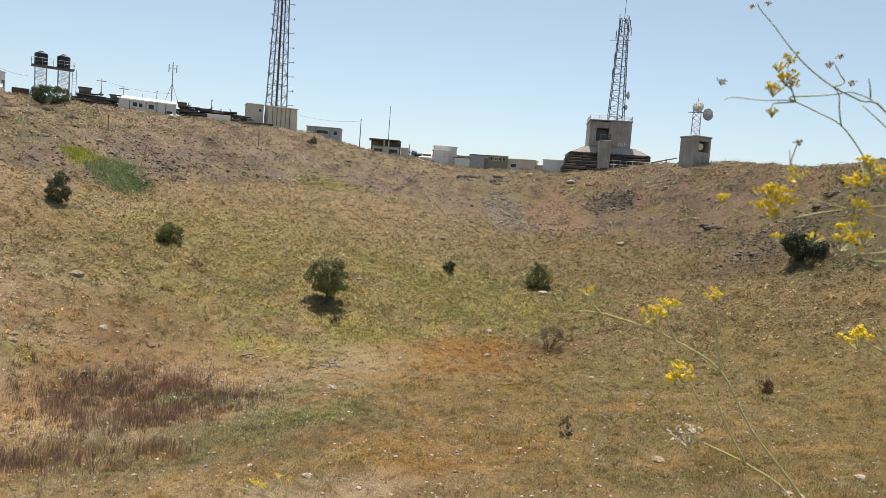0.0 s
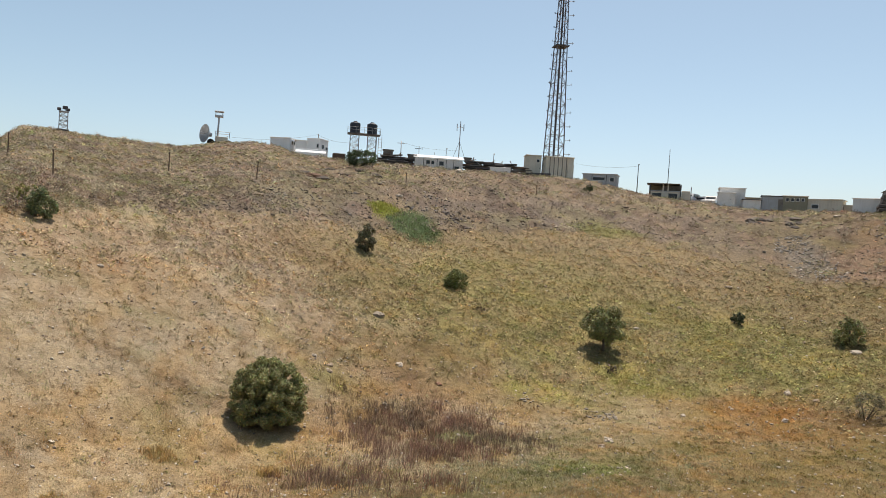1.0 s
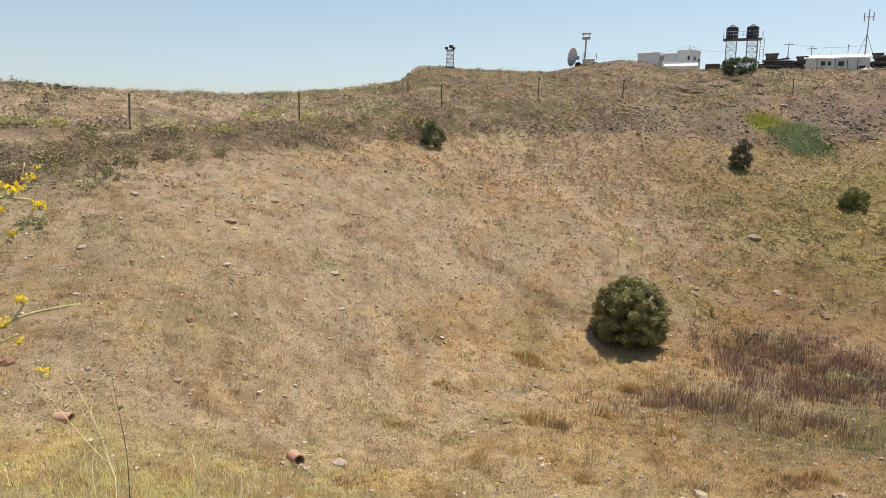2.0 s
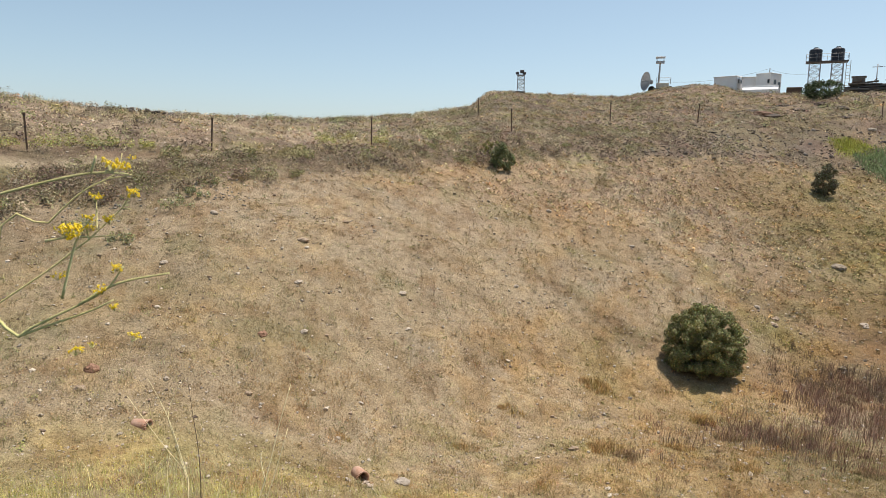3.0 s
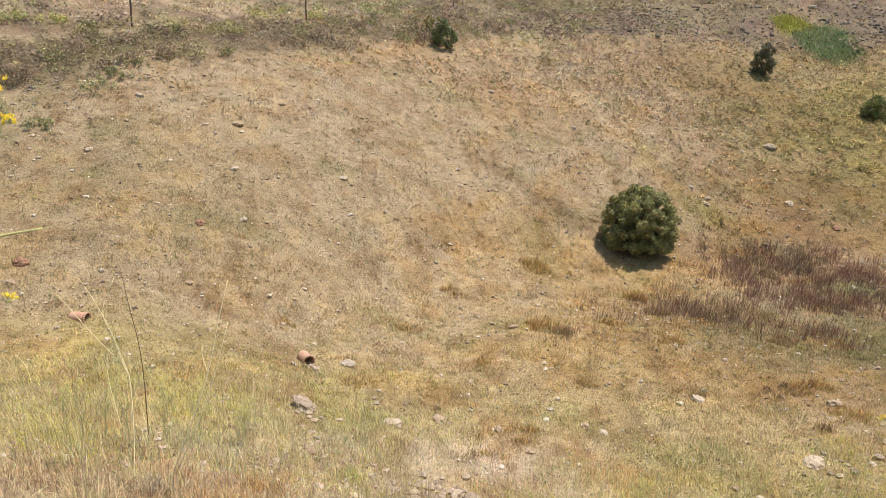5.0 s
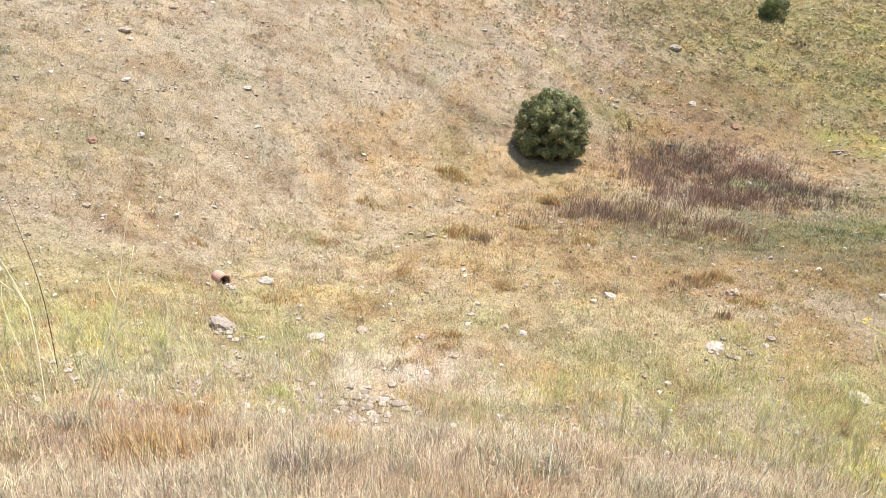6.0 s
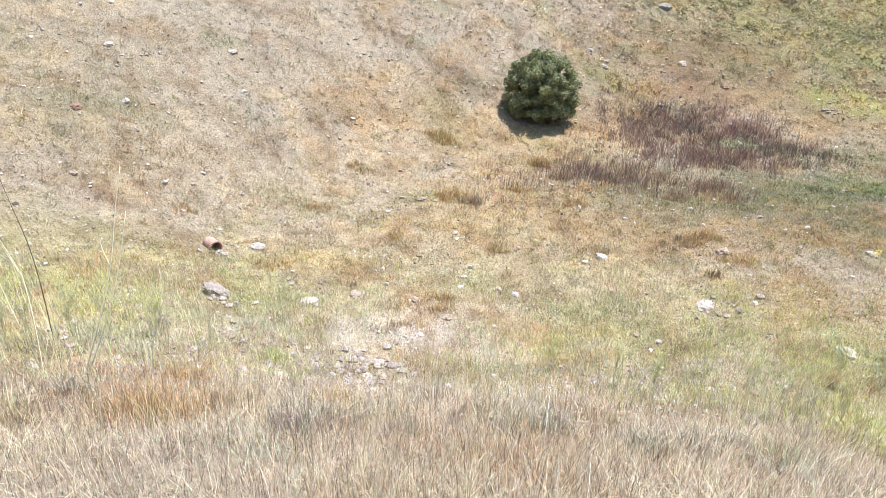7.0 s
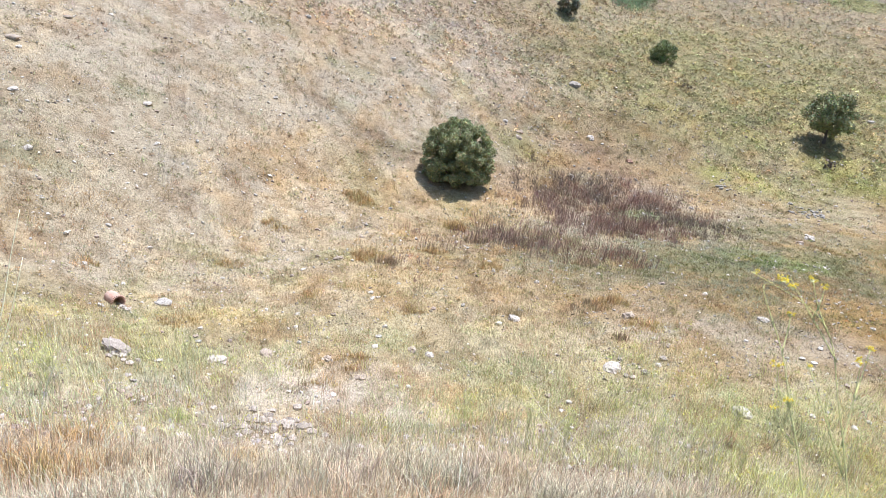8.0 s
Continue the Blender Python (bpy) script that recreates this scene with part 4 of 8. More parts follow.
def bank_shrubs():
    """Low rounded shrubs on the left-hand bank, and greener ones along the track."""
    g = np.random.default_rng(61)
    for k in range(44):
        a = g.uniform(-36, 14)
        b, t = float(np.interp(a, PLAN_AZ, BANK_R)), float(np.interp(a, PLAN_AZ, BENCH_R))
        r = g.uniform(b - 0.8, t + 0.4)
        brown = g.uniform() < 0.68
        c = (0.27, 0.21, 0.14) if brown else (0.30, 0.285, 0.135)
        bush(a, r, g.uniform(0.9, 1.7), g.uniform(0.40, 0.75), 620, 0.030, c, "low rounded grey-brown shrub on the dry bank" if brown else "low olive-green shrub on the dry bank", 200 + k, 16, 0.05, lump=0.26, crown_low=-0.35)
    for k, (a, r, w, h) in enumerate([(-30.6, 31.8, 2.2, 0.6), (-28.6, 32.4, 1.8, 0.7), (-26.6, 32.6, 2.0, 0.8), (-24.0, 32.9, 1.6, 0.5), (-33.0, 31.2, 1.8, 0.6), (-8.2, 39.4, 2.2, 0.7), (-10.2, 38.6, 1.5, 0.5),
                                      (-28.7, 25.2, 1.4, 0.5), (-22.0, 26.6, 1.6, 0.5), (-20.4, 27.4, 1.2, 0.4), (-26.0, 24.4, 1.1, 0.35), (-5.8, 38.9, 1.4, 0.5)]):
        bush(a, r, w, h, 700, 0.030, (0.40, 0.385, 0.125) if r > 28 else (0.28, 0.285, 0.145), "yellow-green shrub beside the foot track" if r > 28 else "soft green shrub at the foot of the bank", 260 + k, 18, 0.05, lump=0.24, crown_low=-0.35)


def fern_patch():
    """Bright green reeds on the scree, yellow-green and darker green."""
    for name, az, r, a, b, col, lab in (("yellow_herbs", 29.9, 58.4, 1.2, 2.0, (0.42, 0.43, 0.085), "bright yellow-green herbs on the grey scree"),
                                        ("green_reeds", 32.5, 57.4, 1.8, 2.8, (0.25, 0.33, 0.15), "patch of dense bright green reeds on the scree")):
        x, y = scatter(5200, az - 6, az + 6, r - 7, r + 7)
        ok = rng.uniform(0, 1, len(x)) < soft_patch(x, y, az, r, a, b, 381)
        x, y = keep(ok, x, y)
        n = len(x)
        blades(name, x, y, 9, rng.uniform(0.15, 0.38, n), np.full(n, 0.045), 0.7, varied(np.ones((n, 3)) * np.array(col), 0.7, 1.3), GRASS, lab, spread=0.16, category="reeds")


def tussock(az, r, w, h, colour, label, wind=(0.1, 0.0)):
    """One bunch of dry grass, a thing of its own."""
    p = spot(az, r)
    n = max(6, int(17 * w * w / 0.5))
    a, d = rng.uniform(0, 2 * np.pi, n), 0.5 * w * np.sqrt(rng.uniform(0, 1, n))
    x, y = p.x + np.cos(a) * d, p.y + np.sin(a) * d * 0.8
    hh = h * (1.05 - 0.9 * (d / w)) * rng.uniform(0.8, 1.15, n)
    thing = empty("grass_tussock", Matrix.Translation(p))
    ob = blades("tuft", x, y, 22, hh, np.full(n, 0.0035 + 0.0004 * r), 0.55, varied(np.ones((n, 3)) * np.array(colour), 0.65, 1.3), GRASS, label, bend=0.2, spread=0.06, wind=wind)
    ob.data.transform(Matrix.Translation(-p))
    ob.parent = thing
    for key in ("category", "label"):
        del ob[key]
    return tagged(thing, label, "grass tuft", "single tussocks on the crater floor")


RUSTY, BROWN, LIME = (0.56, 0.365, 0.145), (0.38, 0.26, 0.135), (0.54, 0.56, 0.18)
for _a, _r, _w, _h, _c in [
        (7.6, 11.2, 0.55, 0.20, RUSTY), (12.5, 11.35, 0.8, 0.20, RUSTY), (6.95, 10.3, 0.45, 0.24, BROWN), (9.6, 10.5, 0.5, 0.16, RUSTY), (-3.1, 12.8, 0.8, 0.18, RUSTY),
        (13.5, 17.3, 1.0, 0.32, RUSTY), (15.2, 17.0, 0.7, 0.30, BROWN), (35.4, 16.1, 0.9, 0.30, RUSTY), (33.6, 15.7, 0.9, 0.24, BROWN), (26.8, 14.4, 0.35, 0.34, BROWN),
        (21.3, 21.6, 0.9, 0.40, RUSTY), (23.0, 20.4, 0.8, 0.36, BROWN), (12.4, 22.3, 1.1, 0.28, RUSTY), (38.5, 15.0, 1.0, 0.20, RUSTY), (3.4, 12.1, 0.4, 0.22, BROWN),
        (17.5, 14.0, 0.6, 0.18, RUSTY), (8.6, 14.6, 0.6, 0.18, RUSTY), (-9.5, 15.6, 0.6, 0.16, RUSTY), (1.5, 16.6, 0.7, 0.16, RUSTY), (19.4, 18.4, 0.7, 0.26, RUSTY),
        (24.5, 17.6, 0.8, 0.24, RUSTY), (36.8, 13.9, 0.3, 0.34, BROWN), (-4.2, 8.7, 0.5, 0.26, LIME), (33.0, 19.6, 0.8, 0.30, BROWN), (5.5, 19.4, 0.8, 0.18, RUSTY)]:
    tussock(_a, _r, _w, _h, _c, {RUSTY: "rust-coloured bunch of dry grass in pale straw", BROWN: "dark brown bunch of dead grass in pale straw", LIME: "fresh lime-green grass bunch on pale earth"}[_c])
GREYED, STRAWY = (0.54, 0.445, 0.30), (0.58, 0.46, 0.26)
for _k, (_a, _r, _w, _h, _c) in enumerate([
        (-2.5, 4.3, 0.75, 0.50, GREYED), (-16.0, 4.7, 0.8, 0.42, RUSTY), (-27.0, 5.2, 0.7, 0.45, STRAWY), (-9.0, 5.4, 0.6, 0.40, STRAWY), (4.5, 4.9, 0.6, 0.38, STRAWY),
        (9.5, 4.2, 0.7, 0.45, GREYED), (15.0, 5.0, 0.6, 0.48, STRAWY), (21.0, 4.5, 0.7, 0.50, GREYED), (27.0, 5.1, 0.7, 0.46, STRAWY), (33.5, 4.7, 0.8, 0.42, GREYED),
        (39.0, 5.4, 0.6, 0.40, GREYED), (45.0, 5.0, 0.7, 0.40, STRAWY), (1.0, 6.0, 0.6, 0.34, RUSTY), (12.0, 6.3, 0.6, 0.34, GREYED), (24.0, 6.4, 0.6, 0.36, STRAWY),
        (-21.0, 6.2, 0.6, 0.36, GREYED), (-12.0, 6.9, 0.5, 0.30, RUSTY), (18.0, 7.2, 0.5, 0.30, STRAWY)]):
    tussock(_a, _r, _w, _h, _c, {RUSTY: "rust-coloured bunch of dry stems on the near slope", GREYED: "bleached grey tangle of dead stems on the near slope", STRAWY: "tall straw-coloured grass bunch on the near slope"}[_c], (0.0, 0.0))
field_grass()
meadow_herbs()
slope_grass()
fennel_haze()
red_weeds()
brown_tufts()
straw_clumps()
herb_specks()
grey_herbs()
bank_scrub()
slope_tufts()
scrub_clumps()
rim_grass()
fern_patch()
all_bushes()
bank_shrubs()

# ---- stones ----
def stone_material():
    m, n, l, b = material("field_stone", 0.9)
    a = n.new("ShaderNodeVertexColor")
    a.layer_name = "tint"
    tc = n.new("ShaderNodeTexCoord")
    fine = noise_node(n, l, 22, 6, tc.outputs["Object"], 0.7)
    big = noise_node(n, l, 5, 3, tc.outputs["Object"])
    g = n.new("ShaderNodeNewGeometry")
    c = mixed(n, l, 1.0, a.outputs[0], ramp(n, l, g.outputs["Random Per Island"], [(0, (0.7, 0.7, 0.7)), (1, (1.3, 1.28, 1.25))]), "MULTIPLY")
    c = mixed(n, l, 1.0, c, ramp(n, l, fine, [(0.3, (0.6, 0.58, 0.55)), (0.7, (1.25, 1.25, 1.25))]), "MULTIPLY")
    c = mixed(n, l, ramp(n, l, big, [(0.55, (0, 0, 0)), (0.72, (0.35, 0.35, 0.35))]), c, (0.30, 0.23, 0.16))
    l.new(c, b.inputs["Base Color"])
    bumped(n, l, b, fine, 0.6, 0.03)
    return m


STONE = stone_material()
_bm = bmesh.new()
bmesh.ops.create_icosphere(_bm, subdivisions=1, radius=1)
ICO_V = np.array([v.co[:] for v in _bm.verts])
ICO_F = np.array([[v.index for v in f.verts] for f in _bm.faces])
_bm.free()


def stones(name, x, y, size, colours, label):
    """Many small stones in one mesh: bruised twelve-cornered lumps, half sunk."""
    n = len(x)
    k = len(ICO_V)
    s = size[:, None] * np.stack([rng.uniform(0.7, 1.3, n), rng.uniform(0.7, 1.3, n), rng.uniform(0.4, 0.85, n)], -1)
    v = ICO_V[None] * rng.uniform(0.72, 1.15, (n, k, 1)) * s[:, None]
    a = rng.uniform(0, 2 * np.pi, n)
    ca, sa = np.cos(a)[:, None], np.sin(a)[:, None]
    tilt = rng.normal(0, 0.35, n)[:, None]
    vx, vy, vz = v[..., 0], v[..., 1], v[..., 2]
    vy, vz = vy * np.cos(tilt) - vz * np.sin(tilt), vy * np.sin(tilt) + vz * np.cos(tilt)
    z = ground_z(x, y) + size * 0.18
    w = np.stack([vx * ca - vy * sa + x[:, None], vx * sa + vy * ca + y[:, None], vz + z[:, None]], -1).reshape(-1, 3)
    f = (ICO_F[None] + (np.arange(n) * k)[:, None, None]).reshape(-1, 3)
    ob = mesh_object(name, w, f, STONE, colours=np.repeat(colours, k, 0))
    return tagged(ob, label, "stones", kind="stuff")


def gravel():
    """Small pale and rusty stones on the bare earth of the floor and the slope's foot, eight-sided and half sunk."""
    x, y = scatter(30000, -40, 98, 7.0, 40, 0.75)
    az, r, *_ = bands(x, y)
    ok = rng.uniform(0, 1, len(x)) < 0.45 + 0.9 * fbm(x, y, 1.5, 411)
    x, y, r = keep(ok, x, y, r)
    n = len(x)
    size = (0.010 + 0.0005 * r) * (1 + 1.6 * rng.uniform(0, 1, n) ** 5)
    c = np.ones((n, 3)) * np.array((0.55, 0.47, 0.38))
    k = rng.uniform(0, 1, n)
    c[k < 0.30] = (0.38, 0.27, 0.20)
    c[k < 0.12] = (0.20, 0.15, 0.12)
    o = np.array([(1, 0, 0), (0, 1, 0), (-1, 0, 0), (0, -1, 0), (0, 0, 1), (0, 0, -1)], float)
    f = np.array([(0, 1, 4), (1, 2, 4), (2, 3, 4), (3, 0, 4), (1, 0, 5), (2, 1, 5), (3, 2, 5), (0, 3, 5)])
    v = (o[None] + rng.normal(0, 0.22, (n, 6, 3))) * size[:, None, None] * rng.uniform(0.7, 1.4, (n, 1, 3)) * np.array((1, 1, 0.75))
    a = rng.uniform(0, 2 * np.pi, n)[:, None]
    z = ground_z(x, y)
    w = np.stack([v[..., 0] * np.cos(a) - v[..., 1] * np.sin(a) + x[:, None], v[..., 0] * np.sin(a) + v[..., 1] * np.cos(a) + y[:, None], v[..., 2] + (z + 0.2 * size)[:, None]], -1)
    ob = mesh_object("gravel", w.reshape(-1, 3), (f[None] + (np.arange(n) * 6)[:, None, None]).reshape(-1, 3), STONE, colours=np.repeat(c, 6, 0))
    tagged(ob, "small pale and rusty stones on bare dry earth", "stones", kind="stuff")


def foot_stones():
    """Broken pinkish stones on the bare strip where the near slope meets the floor."""
    x, y = scatter(1500, -24, 46, 7.4, 10.2, 1.0)
    ok = rng.uniform(0, 1, len(x)) < 0.30 + 1.1 * fbm(x, y, 1.3, 415)
    x, y = keep(ok, x, y)
    c = np.ones((len(x), 3)) * np.array((0.50, 0.42, 0.36))
    c[rng.uniform(0, 1, len(x)) < 0.3] = (0.36, 0.26, 0.20)
    stones("foot_stones", x, y, 0.016 + 0.05 * rng.uniform(0, 1, len(x)) ** 2.5, c, "broken pinkish stones at the foot of the near slope")


def loose_stones():
    x, y = scatter(4600, -46, 100, 10.0, 88, 0.6)
    c = np.ones((len(x), 3)) * np.array((0.56, 0.49, 0.40))
    c[rng.uniform(0, 1, len(x)) < 0.3] = (0.36, 0.27, 0.20)
    size = 0.018 + 0.05 * rng.uniform(0, 1, len(x)) ** 3 + 0.0009 * np.hypot(x, y)
    stones("loose_stones", x, y, size, c, "small pale stones strewn over the crater floor")
    x, y = scatter(46000, 10, 98, 38, 92, 1.0)
    az, r, foot, floor_r, bank, bench, rim = bands(x, y)
    right = smooth(58, 66, az)
    on = smooth(-2, 2, r - bank) * (1 - smooth(-1, 1.5, r - bench)) * (1 - right) * (1 - 0.5 * smooth(44, 56, az)) * (0.6 + 1.0 * fbm(x, y, 3, 401))
    on = np.maximum(on, smooth(0, 2, r - bench) * 0.35 * (0.35 + 1.2 * fbm(x, y, 3, 402)))
    on = np.maximum(on, right * smooth(-2, 1, r - bank) * (0.28 + 1.2 * fbm(x, y, 3, 403)))
    ok = rng.uniform(0, 1, len(x)) < on
    x, y, az = keep(ok, x, y, az)
    c = np.ones((len(x), 3)) * np.array((0.175, 0.14, 0.115))
    c[rng.uniform(0, 1, len(x)) < 0.2] = (0.34, 0.30, 0.26)
    stones("scree_stones", x, y, rng.uniform(0.04, 0.11, len(x)) * (1 + 0.9 * (rng.uniform(0, 1, len(x)) > 0.93)), c, "dark purplish volcanic scree stones on the banks")
    for name, a, d, across, along, count, tone, label in (
            ("gully_stones", 62.3, 73, 1.6, 4.0, 3800, (0.40, 0.365, 0.33), "pale grey broken stones spilling down a gully"),
            ("gully_stones", 63.7, 67, 2.4, 3.0, 3400, (0.42, 0.38, 0.34), "pale grey broken stones at the gully's mouth"),
            ("spill_stones", 71.3, 70, 3.2, 2.4, 4200, (0.13, 0.115, 0.105), "dark broken stones spilling below the bunker"),
            ("spill_stones", 84.0, 55, 4.5, 2.6, 2600, (0.14, 0.12, 0.11), "dark stones spilling down the steep side"),
            ("spill_stones", 33.8, 62, 4.0, 2.6, 1500, (0.17, 0.15, 0.145), "grey stones below the bench")):
        x, y = scatter(count, a - 4.5, a + 4.5, d - 8, d + 8)
        x, y = keep(rng.uniform(0, 1, count) < soft_patch(x, y, a, d, across, along, 421 + int(a)) * (0.75 + 0.8 * fbm(x, y, 1.4, 422)), x, y)
        c = np.ones((len(x), 3)) * np.array(tone) * rng.uniform(0.6, 1.4, (len(x), 1))
        stones(name, x, y, 0.045 + 0.11 * rng.uniform(0, 1, len(x)) ** 1.8, c, label)


def rock(az, r, w, flat=0.6, colour=(0.48, 0.44, 0.38), seed=0, label="weathered pale limestone rock lying in dry grass", long=1.35, turn=None, lift=0.12, tilt=0.0):
    """One rough rock, w metres wide."""
    g = np.random.default_rng(seed + 900)
    bm = bmesh.new()
    bmesh.ops.create_icosphere(bm, subdivisions=3, radius=0.42 * w)
    off = Vector((seed * 3.1, seed * 1.7, 0.0))
    for v in bm.verts:
        d = v.co.normalized()
        q = 0.55 * noise.noise(d * 1.6 + off) + 0.28 * noise.noise(d * 4.2 + off) + 0.12 * noise.noise(d * 11 + off)
        v.co *= 1 + 0.55 * q
        v.co.x *= long
        v.co.z = max(v.co.z, -0.22 * w) * flat
    me = bpy.data.meshes.new("rock")
    for f in bm.faces:
        f.smooth = False
    bm.to_mesh(me)
    bm.free()
    at = me.color_attributes.new("tint", "FLOAT_COLOR", "POINT")
    at.data.foreach_set("color", np.tile(np.array((*colour, 1), np.float32), len(me.vertices)))
    me.materials.append(STONE)
    ob = new("rock", me)
    p = spot(az, r)
    ob.matrix_world = Matrix.Translation(p + Vector((0, 0, lift * w * flat))) @ Matrix.Rotation(g.uniform(0, 6.28) if turn is None else radians(turn), 4, "Z") @ Matrix.Rotation(radians(tilt), 4, "Y")
    return tagged(ob, label, "rock", "loose rocks")


PALE, TAN, RUST, DARK = (0.46, 0.39, 0.315), (0.37, 0.285, 0.205), (0.30, 0.17, 0.11), (0.15, 0.12, 0.10)
for k, (a, d, w, fl, col) in enumerate([
        (0.0, 11.1, 0.36, 0.5, PALE), (4.3, 11.6, 0.27, 0.6, TAN), (9.9, 11.4, 0.18, 0.7, TAN), (36.6, 12.45, 0.42, 0.55, PALE),
        (27.2, 14.2, 0.30, 0.6, PALE), (37.2, 15.4, 0.28, 0.7, TAN), (10.9, 17.1, 0.24, 0.8, TAN), (47.9, 11.4, 0.36, 0.6, PALE), (13.1, 10.85, 0.2, 0.6, TAN),
        (17.9, 12.2, 0.22, 0.6, TAN), (19.6, 12.1, 0.2, 0.6, PALE), (-28.5, 16.7, 0.32, 0.8, RUST), (-29.4, 16.0, 0.24, 0.6, TAN), (-15.7, 18.85, 0.29, 0.7, RUST),
        (-12.3, 19.6, 0.24, 0.7, PALE), (-12.7, 22.0, 0.28, 0.5, PALE), (-4.0, 23.3, 0.27, 0.6, PALE), (29.7, 38.5, 0.75, 0.5, (0.30, 0.25, 0.19)), (24.5, 31.8, 0.27, 0.7, PALE)]):
    rock(a, d, w, fl * 1.1, col, k, lift=0.0)
for k, (a, d, w, fl, col) in enumerate([
        (25.8, 31.3, 0.36, 0.8, TAN), (31.6, 33.1, 0.42, 0.6, PALE), (8.1, 34.3, 0.36, 0.6, PALE), (-12.3, 24.8, 0.48, 0.5, TAN), (-19.2, 26.0, 0.36, 0.7, PALE),
        (12.9, 19.3, 0.2, 0.6, TAN), (49.4, 27.0, 0.42, 0.8, PALE), (48.8, 26.2, 0.3, 0.7, TAN), (62.3, 39.2, 0.48, 0.8, PALE), (62.3, 35.1, 0.45, 0.8, PALE),
        (35.0, 31.9, 0.38, 0.6, RUST), (25.8, 30.8, 0.34, 0.7, TAN), (30.5, 29.2, 0.32, 0.6, PALE), (47.7, 16.8, 0.33, 0.5, PALE), (66.5, 47.0, 0.85, 0.45, PALE),
        (64.2, 38.6, 0.35, 0.7, TAN), (72.4, 60.5, 0.9, 0.6, TAN), (51.0, 44.6, 0.45, 0.5, PALE), (31.7, 33.0, 0.35, 0.6, PALE), (35.9, 80.2, 1.1, 0.7, (0.62, 0.54, 0.45))]):
    rock(a, d, w * 0.85, fl * 1.15, col, 40 + k, lift=0.0)
for k, (a, d, w, fl, col) in enumerate([
        (77.0, 19.6, 0.45, 0.6, TAN), (86.6, 17.0, 0.3, 0.6, PALE), (91.0, 18.9, 0.33, 0.6, PALE), (59.0, 80.0, 1.5, 0.55, DARK), (60.2, 80.5, 1.3, 0.5, DARK),
        (62.0, 82.0, 1.4, 0.6, DARK), (61.6, 80.0, 1.0, 0.6, DARK), (40.5, 28.4, 0.22, 0.7, PALE), (14.9, 33.5, 0.28, 0.6, PALE), (-8.8, 27.0, 0.3, 0.6, TAN),
        (5.6, 26.5, 0.24, 0.6, PALE), (-23.0, 22.5, 0.3, 0.6, PALE), (18.6, 37.0, 0.3, 0.6, TAN), (21.0, 44.0, 0.4, 0.6, PALE), (-17.0, 16.2, 0.22, 0.6, TAN),
        (55.0, 33.0, 0.3, 0.6, PALE), (71.0, 31.0, 0.35, 0.6, PALE), (75.2, 26.0, 0.3, 0.6, TAN), (54.2, 50.0, 0.5, 0.6, TAN), (43.5, 49.0, 0.45, 0.5, TAN)]):
    rock(a, d, w * 0.85, fl * 1.15, col, 80 + k, lift=0.0)


OUTCROP = "dark weathered basalt outcrop on the far slope"
for k, (a, d, w, fl, col) in enumerate([
        (25.4, 71.6, 1.6, 0.5, DARK), (26.2, 69.8, 1.2, 0.5, DARK), (24.9, 67.8, 1.1, 0.6, RUST), (28.7, 70.4, 1.7, 0.4, DARK), (27.6, 73.5, 1.0, 0.5, DARK),
        (29.2, 66.0, 0.8, 0.6, DARK), (35.8, 61.5, 1.0, 0.6, DARK), (34.9, 62.4, 0.8, 0.6, DARK), (36.6, 60.2, 0.7, 0.6, DARK), (59.4, 80.6, 1.5, 0.6, DARK),
        (59.0, 79.2, 1.1, 0.6, DARK), (61.8, 79.4, 1.2, 0.7, DARK), (62.2, 80.6, 0.9, 0.7, DARK), (79.1, 61.6, 1.0, 0.5, DARK), (78.6, 62.4, 0.8, 0.5, DARK),
        (79.8, 61.0, 0.8, 0.5, DARK), (87.3, 58.5, 1.4, 0.5, DARK), (88.4, 59.5, 1.6, 0.45, DARK), (89.3, 60.6, 1.3, 0.5, DARK), (86.4, 57.4, 1.0, 0.5, DARK),
        (39.0, 72.2, 0.9, 0.5, DARK), (38.6, 73.0, 0.7, 0.5, DARK), (23.0, 66.5, 1.5, 0.5, DARK), (23.8, 64.9, 1.7, 0.5, RUST), (24.7, 64.4, 1.2, 0.5, DARK), (22.2, 66.0, 0.9, 0.5, DARK), (82.5, 54.7, 0.9, 0.5, DARK), (81.4, 55.6, 0.7, 0.6, DARK), (51.8, 69.8, 0.7, 0.5, DARK)]):
    rock(a, d, w * 1.1, fl, tuple(0.62 * q for q in col), 120 + k, OUTCROP, lift=-0.22, turn=-a + 20 * math.sin(k * 2.1))
for k, (a, d, w, col) in enumerate([
        (29.6, 67.1, 0.42, PALE), (33.8, 70.2, 0.34, PALE), (36.0, 71.4, 0.36, PALE), (31.0, 63.3, 0.55, PALE), (43.0, 77.4, 0.5, PALE), (44.2, 65.6, 0.4, PALE),
        (68.0, 77.6, 0.95, PALE), (64.7, 82.4, 0.8, PALE), (57.7, 58.1, 0.6, TAN), (54.9, 81.6, 0.5, TAN), (40.5, 74.0, 0.3, PALE), (37.4, 75.5, 0.3, PALE),
        (38.0, 70.0, 0.28, PALE), (77.9, 64.4, 0.7, TAN), (74.6, 66.0, 0.45, TAN), (30.6, 74.0, 0.35, PALE), (70.3, 73.5, 0.4, PALE), (75.5, 71.5, 0.5, TAN)]):
    rock(a, d, w, 0.6, col, 160 + k, "pale broken block lying on the stony slope")


